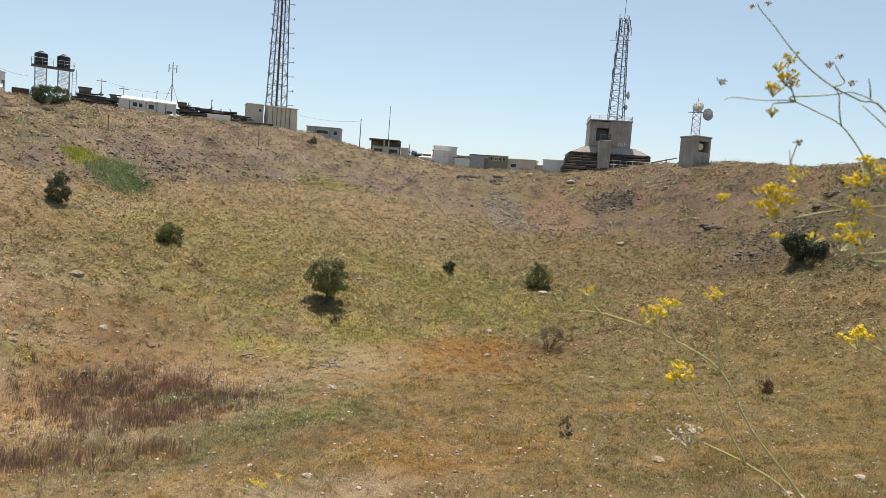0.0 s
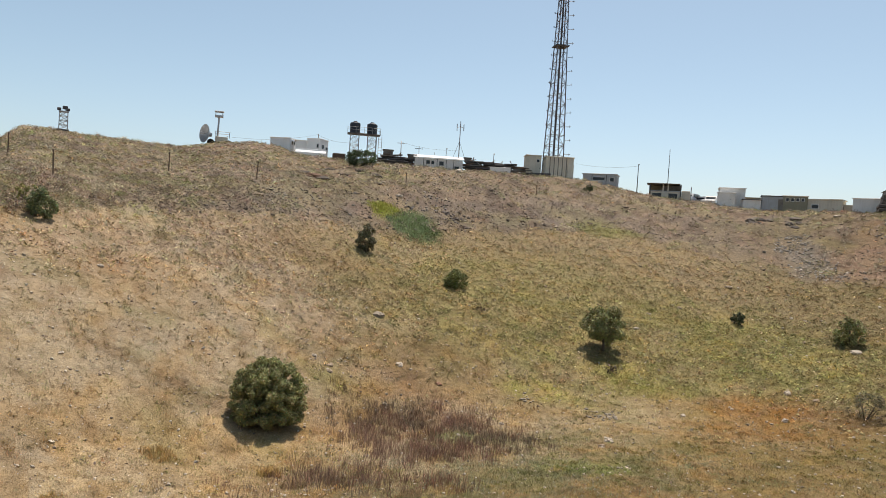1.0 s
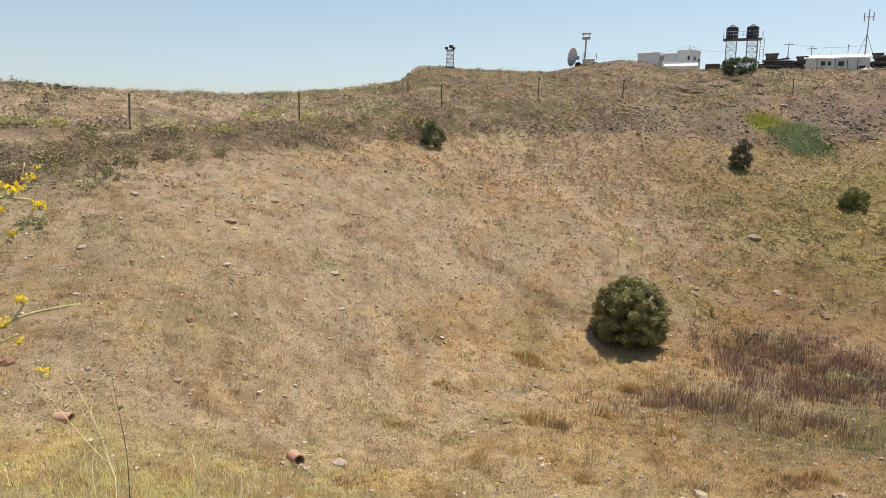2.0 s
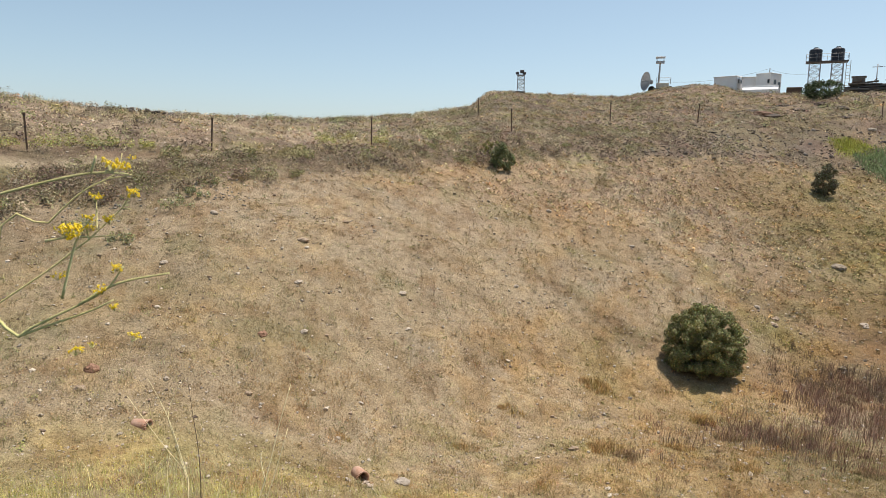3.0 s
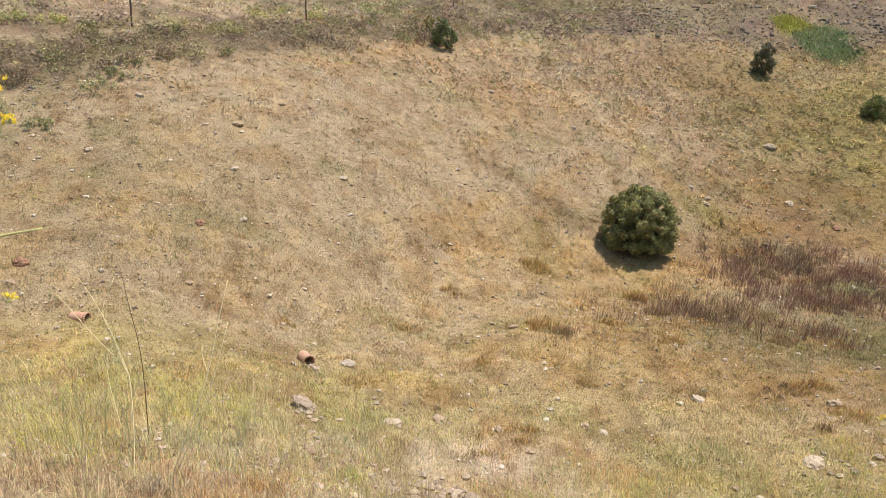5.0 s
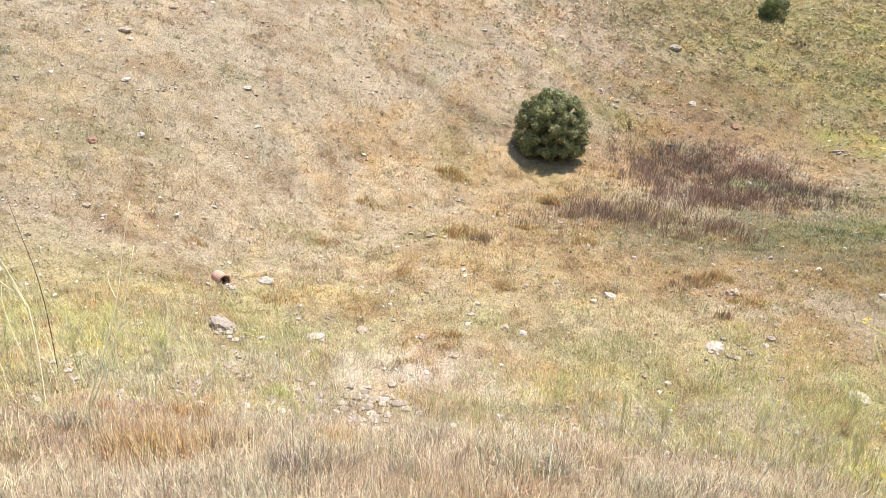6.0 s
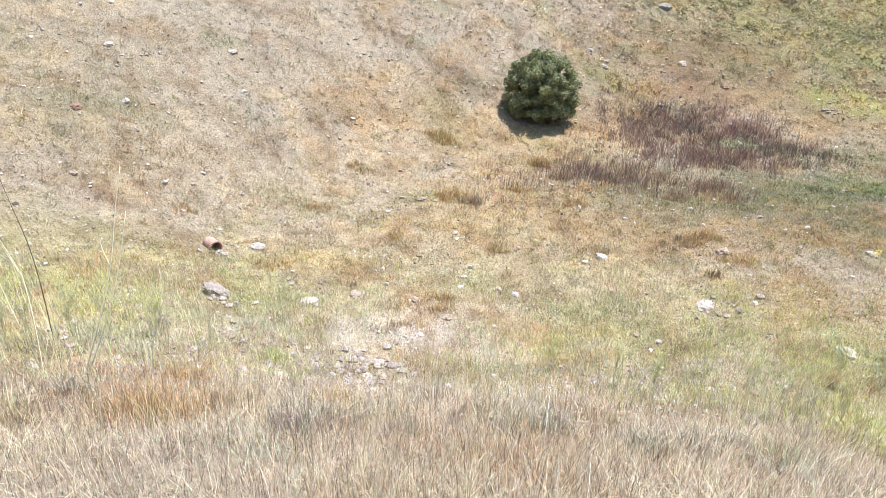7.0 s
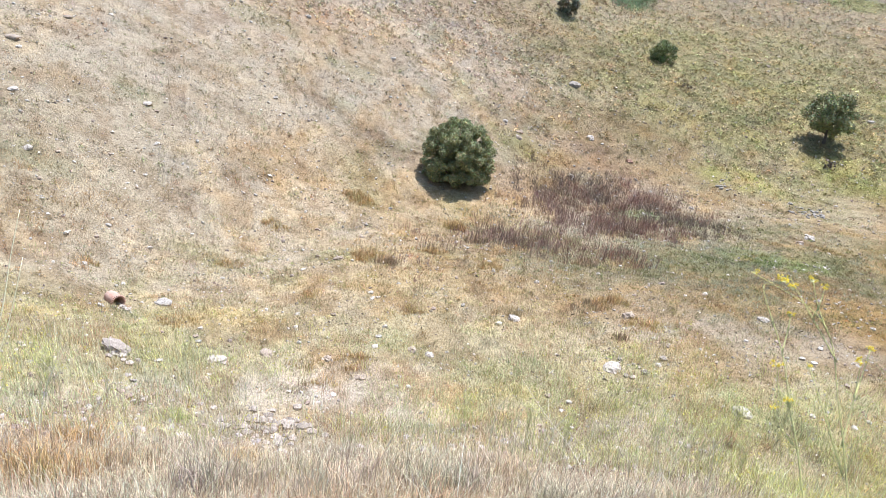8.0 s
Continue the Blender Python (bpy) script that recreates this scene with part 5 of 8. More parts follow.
def rubble(az, r, w, n, colour, seed, label):
    """A small heap of broken stones, each one a stone of its own."""
    g = np.random.default_rng(seed)
    heap = empty("rubble_heap", Matrix.Translation(spot(az, r)))
    base = heap.matrix_world.translation
    for k in range(n):
        dx, dy = g.normal(0, w * 0.3, 2)
        s = g.uniform(0.025, 0.10) * (0.6 + 0.4 * min(w, 1.6)) * (0.55 if w > 2 else 1.0)
        bm = bmesh.new()
        bmesh.ops.create_icosphere(bm, subdivisions=1, radius=s)
        for v in bm.verts:
            v.co *= g.uniform(0.7, 1.15)
            v.co.z *= 0.7
        z = float(ground_z(base.x + dx, base.y + dy)) - base.z + s * 0.2
        bmesh.ops.translate(bm, verts=bm.verts[:], vec=(dx, dy, z))
        ob = part("stone", bm, STONE, heap)
        at = ob.data.color_attributes.new("tint", "FLOAT_COLOR", "POINT")
        at.data.foreach_set("color", np.tile(np.array((*(np.array(colour) * g.uniform(0.75, 1.2)), 1), np.float32), len(ob.data.vertices)))
    return tagged(heap, label, "rubble", "stone heaps")


rubble(4.4, 8.8, 1.1, 75, (0.34, 0.28, 0.22), 1, "low heap of pale broken stones in straw")
rubble(48.9, 31.2, 1.2, 40, (0.29, 0.255, 0.21), 2, "grey heap of broken stones on the crater floor")
rubble(70.0, 38.0, 1.5, 22, PALE, 3, "pale broken slabs beside a grey shrub")
rubble(42.2, 31.9, 0.9, 14, (0.27, 0.235, 0.185), 4, "few pale stones among green herbs")
rubble(38.0, 12.9, 1.6, 9, (0.36, 0.30, 0.24), 5, "pale stones scattered at the foot of the slope")
rubble(-27.0, 26.8, 2.4, 90, (0.27, 0.25, 0.22), 6, "grey stones spilling below the scrub bank")
rubble(-19.3, 28.2, 2.2, 80, (0.25, 0.23, 0.20), 8, "grey stones lying bare on the scrub bank")
rock(-8.1, 11.2, 0.36, 0.48, (0.33, 0.27, 0.215), 331, "pale slab propped over a dark hollow on small stones", 1.55, turn=-25, lift=0.55, tilt=20)
rubble(-7.7, 11.0, 0.5, 9, (0.36, 0.30, 0.24), 7, "small broken stones under a pale slab")
loose_stones()
gravel()
foot_stones()

# ---- the outpost along the rim ----
WHITE = painted("dirty_white_sheet", (0.84, 0.81, 0.77), (0.60, 0.54, 0.47), 0.55, scale=0.8, amount=0.45)
WHITEWASH = painted("whitewashed_plaster", (0.88, 0.87, 0.85), (0.76, 0.73, 0.68), 0.8, scale=0.8, amount=0.4)
GREYWOOD = painted("grey_weathered_boards", (0.24, 0.21, 0.18), (0.13, 0.105, 0.085), 0.9, scale=2.5, amount=0.7, bump=0.5)
CREAM = painted("cream_corrugated_sheet", (0.72, 0.65, 0.53), (0.50, 0.42, 0.33), 0.6, scale=0.8, amount=0.5)
GREYMETAL = painted("galvanised_steel", (0.45, 0.45, 0.46), (0.30, 0.27, 0.25), 0.5, 0.25, scale=2.0, amount=0.5)
DARKSTEEL = painted("dark_painted_steel", (0.085, 0.085, 0.095), (0.11, 0.075, 0.055), 0.6, 0.3, scale=3.0, amount=0.6)
MASTRED = painted("faded_red_and_grey_mast_paint", (0.13, 0.125, 0.14), (0.17, 0.115, 0.11), 0.6, 0.3, scale=0.35, amount=0.8)
TANKBLACK = painted("black_plastic", (0.012, 0.016, 0.030), (0.025, 0.028, 0.036), 0.45, scale=2, amount=0.4, bump=0.05)
DARKGLASS = painted("dark_window", (0.025, 0.028, 0.032), (0.05, 0.05, 0.05), 0.25, scale=3, amount=0.3, bump=0.0)
BASALT = painted("dark_basalt_blocks", (0.075, 0.066, 0.060), (0.16, 0.135, 0.105), 0.95, scale=1.2, amount=0.75, bump=0.8, streaks=False)
OLIVE = painted("olive_drab_paint", (0.27, 0.25, 0.17), (0.36, 0.31, 0.23), 0.7, scale=1.0, amount=0.6)
RUSTWOOD = painted("brown_weathered_wood", (0.16, 0.105, 0.07), (0.085, 0.06, 0.045), 0.9, scale=2.5, amount=0.7, bump=0.5)
TYRE = painted("tyre_rubber", (0.02, 0.02, 0.02), (0.06, 0.05, 0.04), 0.9, scale=4, amount=0.4)
DISH = painted("grey_dish_paint", (0.52, 0.53, 0.54), (0.27, 0.26, 0.25), 0.5, 0.2, scale=1.5, amount=0.4)


def site(name, az, r, yaw=0.0, sink=0.0):
    """An empty on the ground: its x runs across the view from the rim, y away from it."""
    p = spot(az, r)
    return empty(name, Matrix.Translation((p.x, p.y, p.z - sink)) @ Matrix.Rotation(-radians(az) + radians(yaw), 4, "Z"))


def rib_wall(bm, lo, hi, step=0.28, deep=0.035):
    """A corrugated sheet box: ribs stand proud of all four sides."""
    box(bm, lo, hi)
    for axis in (0, 1):
        n = max(2, int((hi[axis] - lo[axis]) / step))
        for k in range(n):
            c = lo[axis] + (k + 0.5) * (hi[axis] - lo[axis]) / n
            for s in (0, 1):
                a, b = list(lo), list(hi)
                a[axis], b[axis] = c - step * 0.25, c + step * 0.25
                o = 1 - axis
                a[o], b[o] = (lo[o] - deep, lo[o] + 0.01) if s == 0 else (hi[o] - 0.01, hi[o] + deep)
                a[2], b[2] = lo[2] + 0.12, hi[2] - 0.12
                box(bm, a, b)
    return bm


def cabin(name, az, r, w, d, h, mat, label, yaw=0.0, sink=0.3, ribs=True, windows=(), doors=(), roof=0.12, roof_mat=None, category="cabin", group="prefab cabins on the rim", over=0.12, side_windows=(), seams=(), pitch=0.0):
    """A prefab cabin or container: body, roof, windows (x, z, width, height) on its front and doors."""
    t = site(name, az, r, yaw, sink)
    part("body", one(rib_wall if ribs else box, (-w / 2, 0, 0), (w / 2, d, h)), mat, t)
    top = one(box, (-w / 2 - over, -over, h), (w / 2 + over, d + over, h + roof), 0.02)
    for v in top.verts:
        v.co.z += pitch * (v.co.y + over)
    part("roof", top, roof_mat or mat, t)
    for x, z, ww, wh in windows:
        fr = part("window", one(box, (x - ww / 2 - 0.05, -0.075, z - 0.05), (x + ww / 2 + 0.05, -0.035, z + wh + 0.05)), WHITE, t)
        part("pane", one(box, (x - ww / 2, -0.085, z), (x + ww / 2, -0.07, z + wh)), DARKGLASS, fr)
    for x in seams:
        part("panel_joint", one(box, (x - 0.035, -0.05, 0.05), (x + 0.035, -0.02, h - 0.03)), DARKSTEEL, t)
    for y, z, ww, wh in side_windows:
        fr = part("window", one(box, (w / 2 + 0.035, y - ww / 2 - 0.05, z - 0.05), (w / 2 + 0.075, y + ww / 2 + 0.05, z + wh + 0.05)), WHITE, t)
        part("pane", one(box, (w / 2 + 0.07, y - ww / 2, z), (w / 2 + 0.085, y + ww / 2, z + wh)), DARKGLASS, fr)
    for x, ww, wh, m in doors:
        dr = part("door", one(box, (x - ww / 2, -0.08, 0.15), (x + ww / 2, -0.03, 0.15 + wh), 0.01), m, t)
        part("handle", one(box, (x + ww / 2 - 0.15, -0.11, 1.1), (x + ww / 2 - 0.08, -0.075, 1.2)), DARKSTEEL, dr)
    return tagged(t, label, category, group)


def lattice(t, base, top, h, bays, leg, mat, brace=0.5, z0=0.0, sides=4):
    """A braced mast under t: legs and bracing bays from width base to top over h."""
    def corner(k, z):
        u = (z - z0) / h
        w = (base + (top - base) * u) / 2
        a = 2 * math.pi * k / sides + math.pi / sides
        s = w * (math.sqrt(2) if sides == 4 else 1.155)
        return Vector((math.cos(a) * s, math.sin(a) * s, z))
    for k in range(sides):
        part("leg", one(rod, corner(k, z0), corner(k, z0 + h), leg, leg * 0.85, 6), mat, t)
    for b in range(bays):
        za, zb = z0 + h * b / bays, z0 + h * (b + 1) / bays
        for k in range(sides):
            j = (k + 1) % sides
            p, q = (k, j) if (b + k) % 2 else (j, k)
            part("crossbar", one(rod, corner(k, zb), corner(j, zb), leg * brace, None, 4), mat, t)
            part("brace", one(rod, corner(p, za), corner(q, zb), leg * brace, None, 4), mat, t)


def railing(t, pts, h, mat, thick=0.03):
    """Rails on posts along a line of points."""
    for a, b in zip(pts[:-1], pts[1:]):
        a, b = Vector(a), Vector(b)
        bm = bmesh.new()
        for f in (0.55, 1.0):
            rod(bm, a + Vector((0, 0, h * f)), b + Vector((0, 0, h * f)), thick, n=5)
        n = max(1, int((b - a).length / 1.0))
        for k in range(n + 1):
            p = a.lerp(b, k / n)
            rod(bm, p, p + Vector((0, 0, h)), thick, n=5)
        part("railing", bm, mat, t)


def dish(t, at, d, aim, mat, name="dish"):
    """A parabolic antenna of diameter d with a rim, a hub and a feed, aimed along aim."""
    bm = bmesh.new()
    n, rings = 24, 6
    q = Vector(aim).to_track_quat("Z", "Y").to_matrix().to_4x4()
    grid = []
    for i in range(rings + 1):
        rr = d / 2 * i / rings
        z = 0.22 * d * (i / rings) ** 2
        grid.append([bm.verts.new((math.cos(2 * math.pi * k / n) * max(rr, 0.01), math.sin(2 * math.pi * k / n) * max(rr, 0.01), z)) for k in range(n)])
    for a, b in zip(grid[:-1], grid[1:]):
        for k in range(n):
            bm.faces.new((a[k], a[(k + 1) % n], b[(k + 1) % n], b[k]))
    r = bmesh.ops.solidify(bm, geom=bm.faces[:], thickness=0.03)
    rod(bm, (0, 0, -0.18 * d), (0, 0, 0.02), 0.12 * d, n=10)
    rod(bm, (0, 0, 0), (0, 0, 0.42 * d), 0.02 * d, n=6)
    rod(bm, (0, 0, 0.38 * d), (0, 0, 0.46 * d), 0.05 * d, n=8)
    bmesh.ops.transform(bm, matrix=Matrix.Translation(at) @ q, verts=bm.verts[:])
    return part(name, bm, mat, t, "round grey parabolic dish")


# water tanks on their stand
def water_tower():
    t = site("tank_stand", 27.83, 88, 2, 0.2)
    top = 88.5 * math.tan(radians(7.62)) - t.matrix_world.translation.z
    w = 4.1
    part("platform", one(box, (-w / 2, -0.8, top - 0.10), (w / 2, 0.9, top), 0.02), DARKSTEEL, t)
    for cx in (-1.15, 1.05):
        for sx in (-0.55, 0.55):
            for sy in (-0.55, 0.55):
                part("leg", one(rod, (cx + sx, sy, 0), (cx + sx, sy, top - 0.2), 0.05), GREYMETAL, t)
        bm = bmesh.new()
        for b in range(6):
            za, zb = top * b / 6.2, top * (b + 1) / 6.2
            for s in (-0.55, 0.55):
                rod(bm, (cx - 0.55, s, za), (cx + 0.55, s, zb), 0.019, n=4)
                rod(bm, (cx + 0.55, s, za), (cx - 0.55, s, zb), 0.019, n=4)
                rod(bm, (cx - 0.55, s, zb), (cx + 0.55, s, zb), 0.019, n=4)
                rod(bm, (cx + s, -0.55, za), (cx + s, 0.55, zb), 0.019, n=4)
        part("bracing", bm, GREYMETAL, t)
    railing(t, [(-w / 2, 0.85, top), (-w / 2, -0.75, top), (w / 2, -0.75, top), (w / 2, 0.85, top)], 0.75, GREYMETAL, 0.018)
    part("ladder", one(lambda bm: [rod(bm, (1.85 + s, -0.7, 0), (1.85 + s, -0.7, top), 0.03, n=5) for s in (0, 0.4)] + [rod(bm, (1.85, -0.7, z * 0.35), (2.25, -0.7, z * 0.35), 0.022, n=4) for z in range(1, int(top / 0.35))]), GREYMETAL, t)
    tagged(t, "grey lattice steel stand carrying a platform with railings", "tank stand")
    for cx in (-1.15, 1.0):
        k = empty("water_tank", t.matrix_world @ Matrix.Translation((cx, 0.05, top)))
        bm = bmesh.new()
        rod(bm, (0, 0, 0), (0, 0, 1.28), 0.64, n=28)
        for z in (0.1, 0.34, 0.58, 0.82, 1.06):
            rod(bm, (0, 0, z), (0, 0, z + 0.09), 0.665, n=28)
        rod(bm, (0, 0, 1.28), (0, 0, 1.46), 0.64, 0.28, 28)
        part("tank", bm, TANKBLACK, k, shade=False)
        part("lid", one(rod, (0, 0, 1.44), (0, 0, 1.55), 0.24, 0.22, 18), TANKBLACK, k)
        tagged(k, "ribbed black plastic water tank on a steel stand", "water tank", "water tanks")


def timber_stack(az, r, w, h, label, seed, sink=0.3, yaw=0, hut=None):
    """A long low stack of dark beams, slabs and sheets, laid in uneven layers."""
    g = np.random.default_rng(seed)
    t = site("lumber_stack", az, r, yaw, sink)
    z = 0.0
    while z < h:
        th = g.uniform(0.10, 0.24)
        x = -w / 2 + g.uniform(-0.2, 0.5) + 0.25 * z
        while x < w / 2 - 0.4 - 0.25 * z:
            l = g.uniform(0.9, 2.8)
            y = g.uniform(-0.25, 0.45) + 0.25 * z
            bm = bmesh.new()
            box(bm, (0, y, 0), (l, y + g.uniform(0.8, 1.8), th * g.uniform(0.7, 1.0)), 0.02)
            bmesh.ops.transform(bm, matrix=Matrix.Translation((x, 0, z + g.uniform(-0.05, 0.06))) @ Matrix.Rotation(g.normal(0, 0.035), 4, "Y") @ Matrix.Rotation(g.normal(0, 0.06), 4, "Z"), verts=bm.verts[:])
            part("beam", bm, (BASALT, BASALT, DARKSTEEL, RUSTWOOD, GREYWOOD)[int(g.integers(5))], t)
            x += l * g.uniform(0.75, 1.1)
        z += th
    for k in range(int(w * 0.8)):
        x = g.uniform(-w / 2 + 0.3, w / 2 - 0.5)
        part("loose_plank", one(rod, (x, 0.3, h - 0.1), (x + g.uniform(-0.5, 0.8), 0.5, h + g.uniform(0.1, 0.55)), 0.05, n=5), RUSTWOOD, t)
    if hut:
        x, ww, hh = hut
        part("sheet_box", one(box, (x - ww / 2, 0.6, h - 0.1), (x + ww / 2, 2.0, h + hh), 0.03), GREYWOOD, t)
        part("box_lid", one(box, (x - ww / 2 - 0.1, 0.5, h + hh), (x + ww / 2 + 0.1, 2.1, h + hh + 0.08), 0.02), BASALT, t)
    return tagged(t, label, "lumber stack", "dark stacks along the rim")


def pole(az, r, top_el, rad, label, mat=RUSTWOOD, kind="utility_pole", arms=0, lean=0.0, lamp=False):
    t = site(kind, az, r, 0, 0.3)
    h = r * math.tan(radians(top_el)) - t.matrix_world.translation.z
    part("post", one(rod, (0, 0, 0), (lean * h, 0, h), rad, rad * 0.7, 8), mat, t, shade=True)
    for k in range(arms):
        part("arm", one(box, (-0.5 + lean * h, -0.04, h - 0.35 - 0.5 * k), (0.5 + lean * h, 0.04, h - 0.28 - 0.5 * k)), mat, t)
    if lamp:
        part("lamp_head", one(box, (-0.05, -0.5, h - 0.08), (0.12, 0.05, h + 0.02), 0.02), GREYMETAL, t)
    return tagged(t, label, "pole")


def antenna_mast(az, r, top_el):
    t = site("antenna_mast", az, r, 0, 0.3)
    h = r * math.tan(radians(top_el)) - t.matrix_world.translation.z
    part("post", one(rod, (0, 0, 0), (0, 0, h - 0.3), 0.075, 0.05, 8), GREYMETAL, t)
    for k in range(3):
        a = 2 * math.pi * k / 3 + 0.5
        p = Vector((math.cos(a) * 0.5, math.sin(a) * 0.5, h - 1.1))
        part("panel_antenna", one(box, p - Vector((0.05, 0.05, 0.4)), p + Vector((0.05, 0.05, 0.5)), 0.015), GREYMETAL, t)
        part("arm", one(rod, (0, 0, h - 1.0), p, 0.03, n=5), GREYMETAL, t)
        part("guy_wire", one(rod, (0, 0, h * 0.6), (math.cos(a) * 1.6, math.sin(a) * 1.6, 0.4), 0.022, n=4), DARKSTEEL, t)
    return tagged(t, "slim grey antenna mast with three white panels", "antenna mast")


def lattice_tower():
    t = site("lattice_tower", 43.60, 96, 20, 0.3)
    lattice(t, 2.35, 0.75, 31.0, 22, 0.085, MASTRED, 0.42)
    bm = bmesh.new()
    rod(bm, (0, 0, 0), (0, 0, 31), 0.16, 0.12, 8)
    part("cable_riser", bm, DARKSTEEL, t)
    for k in range(15):
        z = 2.5 + 1.9 * k
        w = (2.35 + (0.75 - 2.35) * z / 31) / 2
        for s in (-1, 1):
            bm = bmesh.new()
            rod(bm, (s * w, -w, z), (s * (w + 0.9), -w, z + 0.12), 0.035, n=5)
            rod(bm, (s * (w + 0.75), -w, z - 0.06), (s * (w + 0.75), -w, z + 0.26), 0.03, n=5)
            part("dipole_antenna", bm, DARKSTEEL, t)
    part("work_platform", one(box, (-0.95, -0.95, 19.2), (0.95, 0.95, 19.32)), DARKSTEEL, t)
    tagged(t, "tall slender dark lattice radio tower with side dipoles", "radio tower")


def command_bunker():
    """A concrete block on a stepped mound of dark stone, with a stair shaft, rails and a lattice mast."""
    t = site("bunker", 70.97, 88, 7, 0.6)
    b = t.matrix_world.translation.z
    zm = 88.5 * math.tan(radians(5.12)) - b
    zb = 90 * math.tan(radians(5.62)) - b
    zt = 91 * math.tan(radians(7.55)) - b
    g = np.random.default_rng(5)
    for k in range(7):
        w = 5.95 - 0.16 * k
        z0, z1 = zm * k / 7, zm * (k + 1) / 7 - 0.04
        x = -w + g.uniform(-0.15, 0.15)
        while x < w - 0.2:
            l = g.uniform(1.1, 3.2)
            part("stone_slab", one(box, (x, 0.30 * k - 0.9 + g.uniform(-0.14, 0.10), z0 + g.uniform(-0.03, 0.03)), (min(x + l, w), 9 - 0.16 * k, z1 + g.uniform(-0.07, 0.03)), 0.05), BASALT, t)
            x += l + 0.05
    bm = bmesh.new()
    lo = [bm.verts.new(c) for c in ((-4.9, 0.9, zm), (4.9, 0.9, zm), (5.2, 8.2, zm), (-5.3, 8.2, zm))]
    hi = [bm.verts.new(c) for c in ((-3.0, 2.4, zb), (3.2, 2.4, zb), (3.2, 8.0, zb), (-3.0, 8.0, zb))]
    bm.faces.new(hi)
    for k in range(4):
        bm.faces.new((lo[k], lo[(k + 1) % 4], hi[(k + 1) % 4], hi[k]))
    part("sloped_roof", bm, CONCRETE, t)
    w0, w1 = -2.6, 2.6
    y0, y1 = 2.6, 7.6
    bm = bmesh.new()
    box(bm, (w0, y0, zb), (-1.75, y1, zt), 0.03)
    box(bm, (-0.15, y0 - 0.25, zb), (w1, y1, zt + 0.08), 0.03)
    box(bm, (-1.75, y0, zt - 0.8), (-0.15, y1, zt), 0.0)
    box(bm, (-1.75, y0, zb), (-0.15, y1, zb + 0.75), 0.0)
    box(bm, (-1.75, y0 + 1.2, zb + 0.75), (-0.15, y1, zt - 0.8), 0.0)
    part("concrete_block", bm, CONCRETE, t)
    part("window_recess", one(box, (-1.75, y0 + 1.1, zb + 0.75), (-0.15, y0 + 1.19, zt - 0.8)), DARKGLASS, t)
    part("parapet", one(box, (w0 - 0.1, y0 - 0.35, zt + 0.08), (w1 + 0.1, y1, zt + 0.22), 0.03), CONCRETE, t)
    sh = part("stair_shaft", one(box, (-1.55, -0.5, 0), (-0.15, 1.6, zb + 0.55), 0.04), CONCRETE, t)
    bm = bmesh.new()
    for k in range(3):
        box(bm, (-1.5, 0.1, zb + 0.62 + 0.30 * k), (-0.2, 0.25, zb + 0.72 + 0.30 * k), 0.01)
    for x in (-1.5, -0.3):
        box(bm, (x, 0.08, zb + 0.55), (x + 0.1, 0.27, zb + 1.5), 0.01)
    part("window_grille", bm, DARKSTEEL, sh)
    railing(t, [(w0, y1, zt + 0.22), (w0, y0, zt + 0.22), (w1, y0, zt + 0.22), (w1, y1, zt + 0.22)], 0.55, GREYMETAL)
    # faded painted marks on the wall, too worn to read
    for k, (x, z, a) in enumerate([(1.15, 0.45, 18), (1.35, 0.45, -18), (1.55, 0.45, 18), (1.85, 0.45, 0), (2.02, 0.28, 90), (2.02, 0.48, 90), (2.02, 0.66, 90)]):
        bm = one(box, (-0.035, 0, -0.2), (0.035, 0.012, 0.2) if a != 90 else (0.035, 0.012, 0.1))
        bmesh.ops.transform(bm, matrix=Matrix.Translation((x, y0 - 0.262, zb + z)) @ Matrix.Rotation(radians(a), 4, "Y"), verts=bm.verts[:])
        part("painted_mark", bm, WHITE, t)
    bm = bmesh.new()
    for k in range(9):
        x = -0.4 + k * 0.75
        rod(bm, (x, -0.7, 0.2), (x, -0.7, 1.75), 0.04, n=5)
    for z in (0.7, 1.2, 1.7):
        rod(bm, (-0.4, -0.7, z), (5.6, -0.7, z), 0.03, n=5)
    part("front_fence", bm, GREYMETAL, t)
    tagged(t, "grey concrete bunker block on a stepped dark stone mound", "bunker")
    m = empty("antenna_tower", t.matrix_world @ Matrix.Translation((0.75, 4.6, zt + 0.08)))
    h = 94 * math.tan(radians(15.15)) - b - zt
    lattice(m, 1.95, 1.0, h, 13, 0.055, DARKSTEEL, 0.5)
    part("cable_riser", one(rod, (0.15, -0.2, 0), (0.1, -0.1, h), 0.07, 0.06, 8), DARKSTEEL, m)
    part("whip_antenna", one(rod, (0, 0, h), (0.05, 0, h + 3.2), 0.04, 0.02, 5), DARKSTEEL, m)
    for k, (z, x, l) in enumerate([(h - 0.2, -0.65, 1.4), (h - 0.5, 0.55, 1.7), (h - 0.9, 0.75, 1.4), (h - 0.1, 0.25, 1.0), (h * 0.72, -0.75, 1.2), (h * 0.62, -0.85, 1.3), (h * 0.55, 0.75, 1.3), (h * 0.68, 0.7, 0.9), (h * 0.84, -0.9, 1.1), (h * 0.88, 0.95, 1.2), (h * 0.48, -0.95, 1.0), (h * 0.92, -0.3, 1.6), (h * 0.76, 0.35, 1.0), (h * 0.36, 0.9, 0.9)]):
        bm = bmesh.new()
        rod(bm, (x, -0.3, z - l / 2), (x, -0.3, z + l / 2), 0.055, n=6)
        rod(bm, (0, -0.1, z), (x, -0.3, z), 0.03, n=5)
        part("panel_antenna", bm, MASTRED if k % 3 == 1 else DARKSTEEL if k % 3 == 2 else GREYMETAL, m)
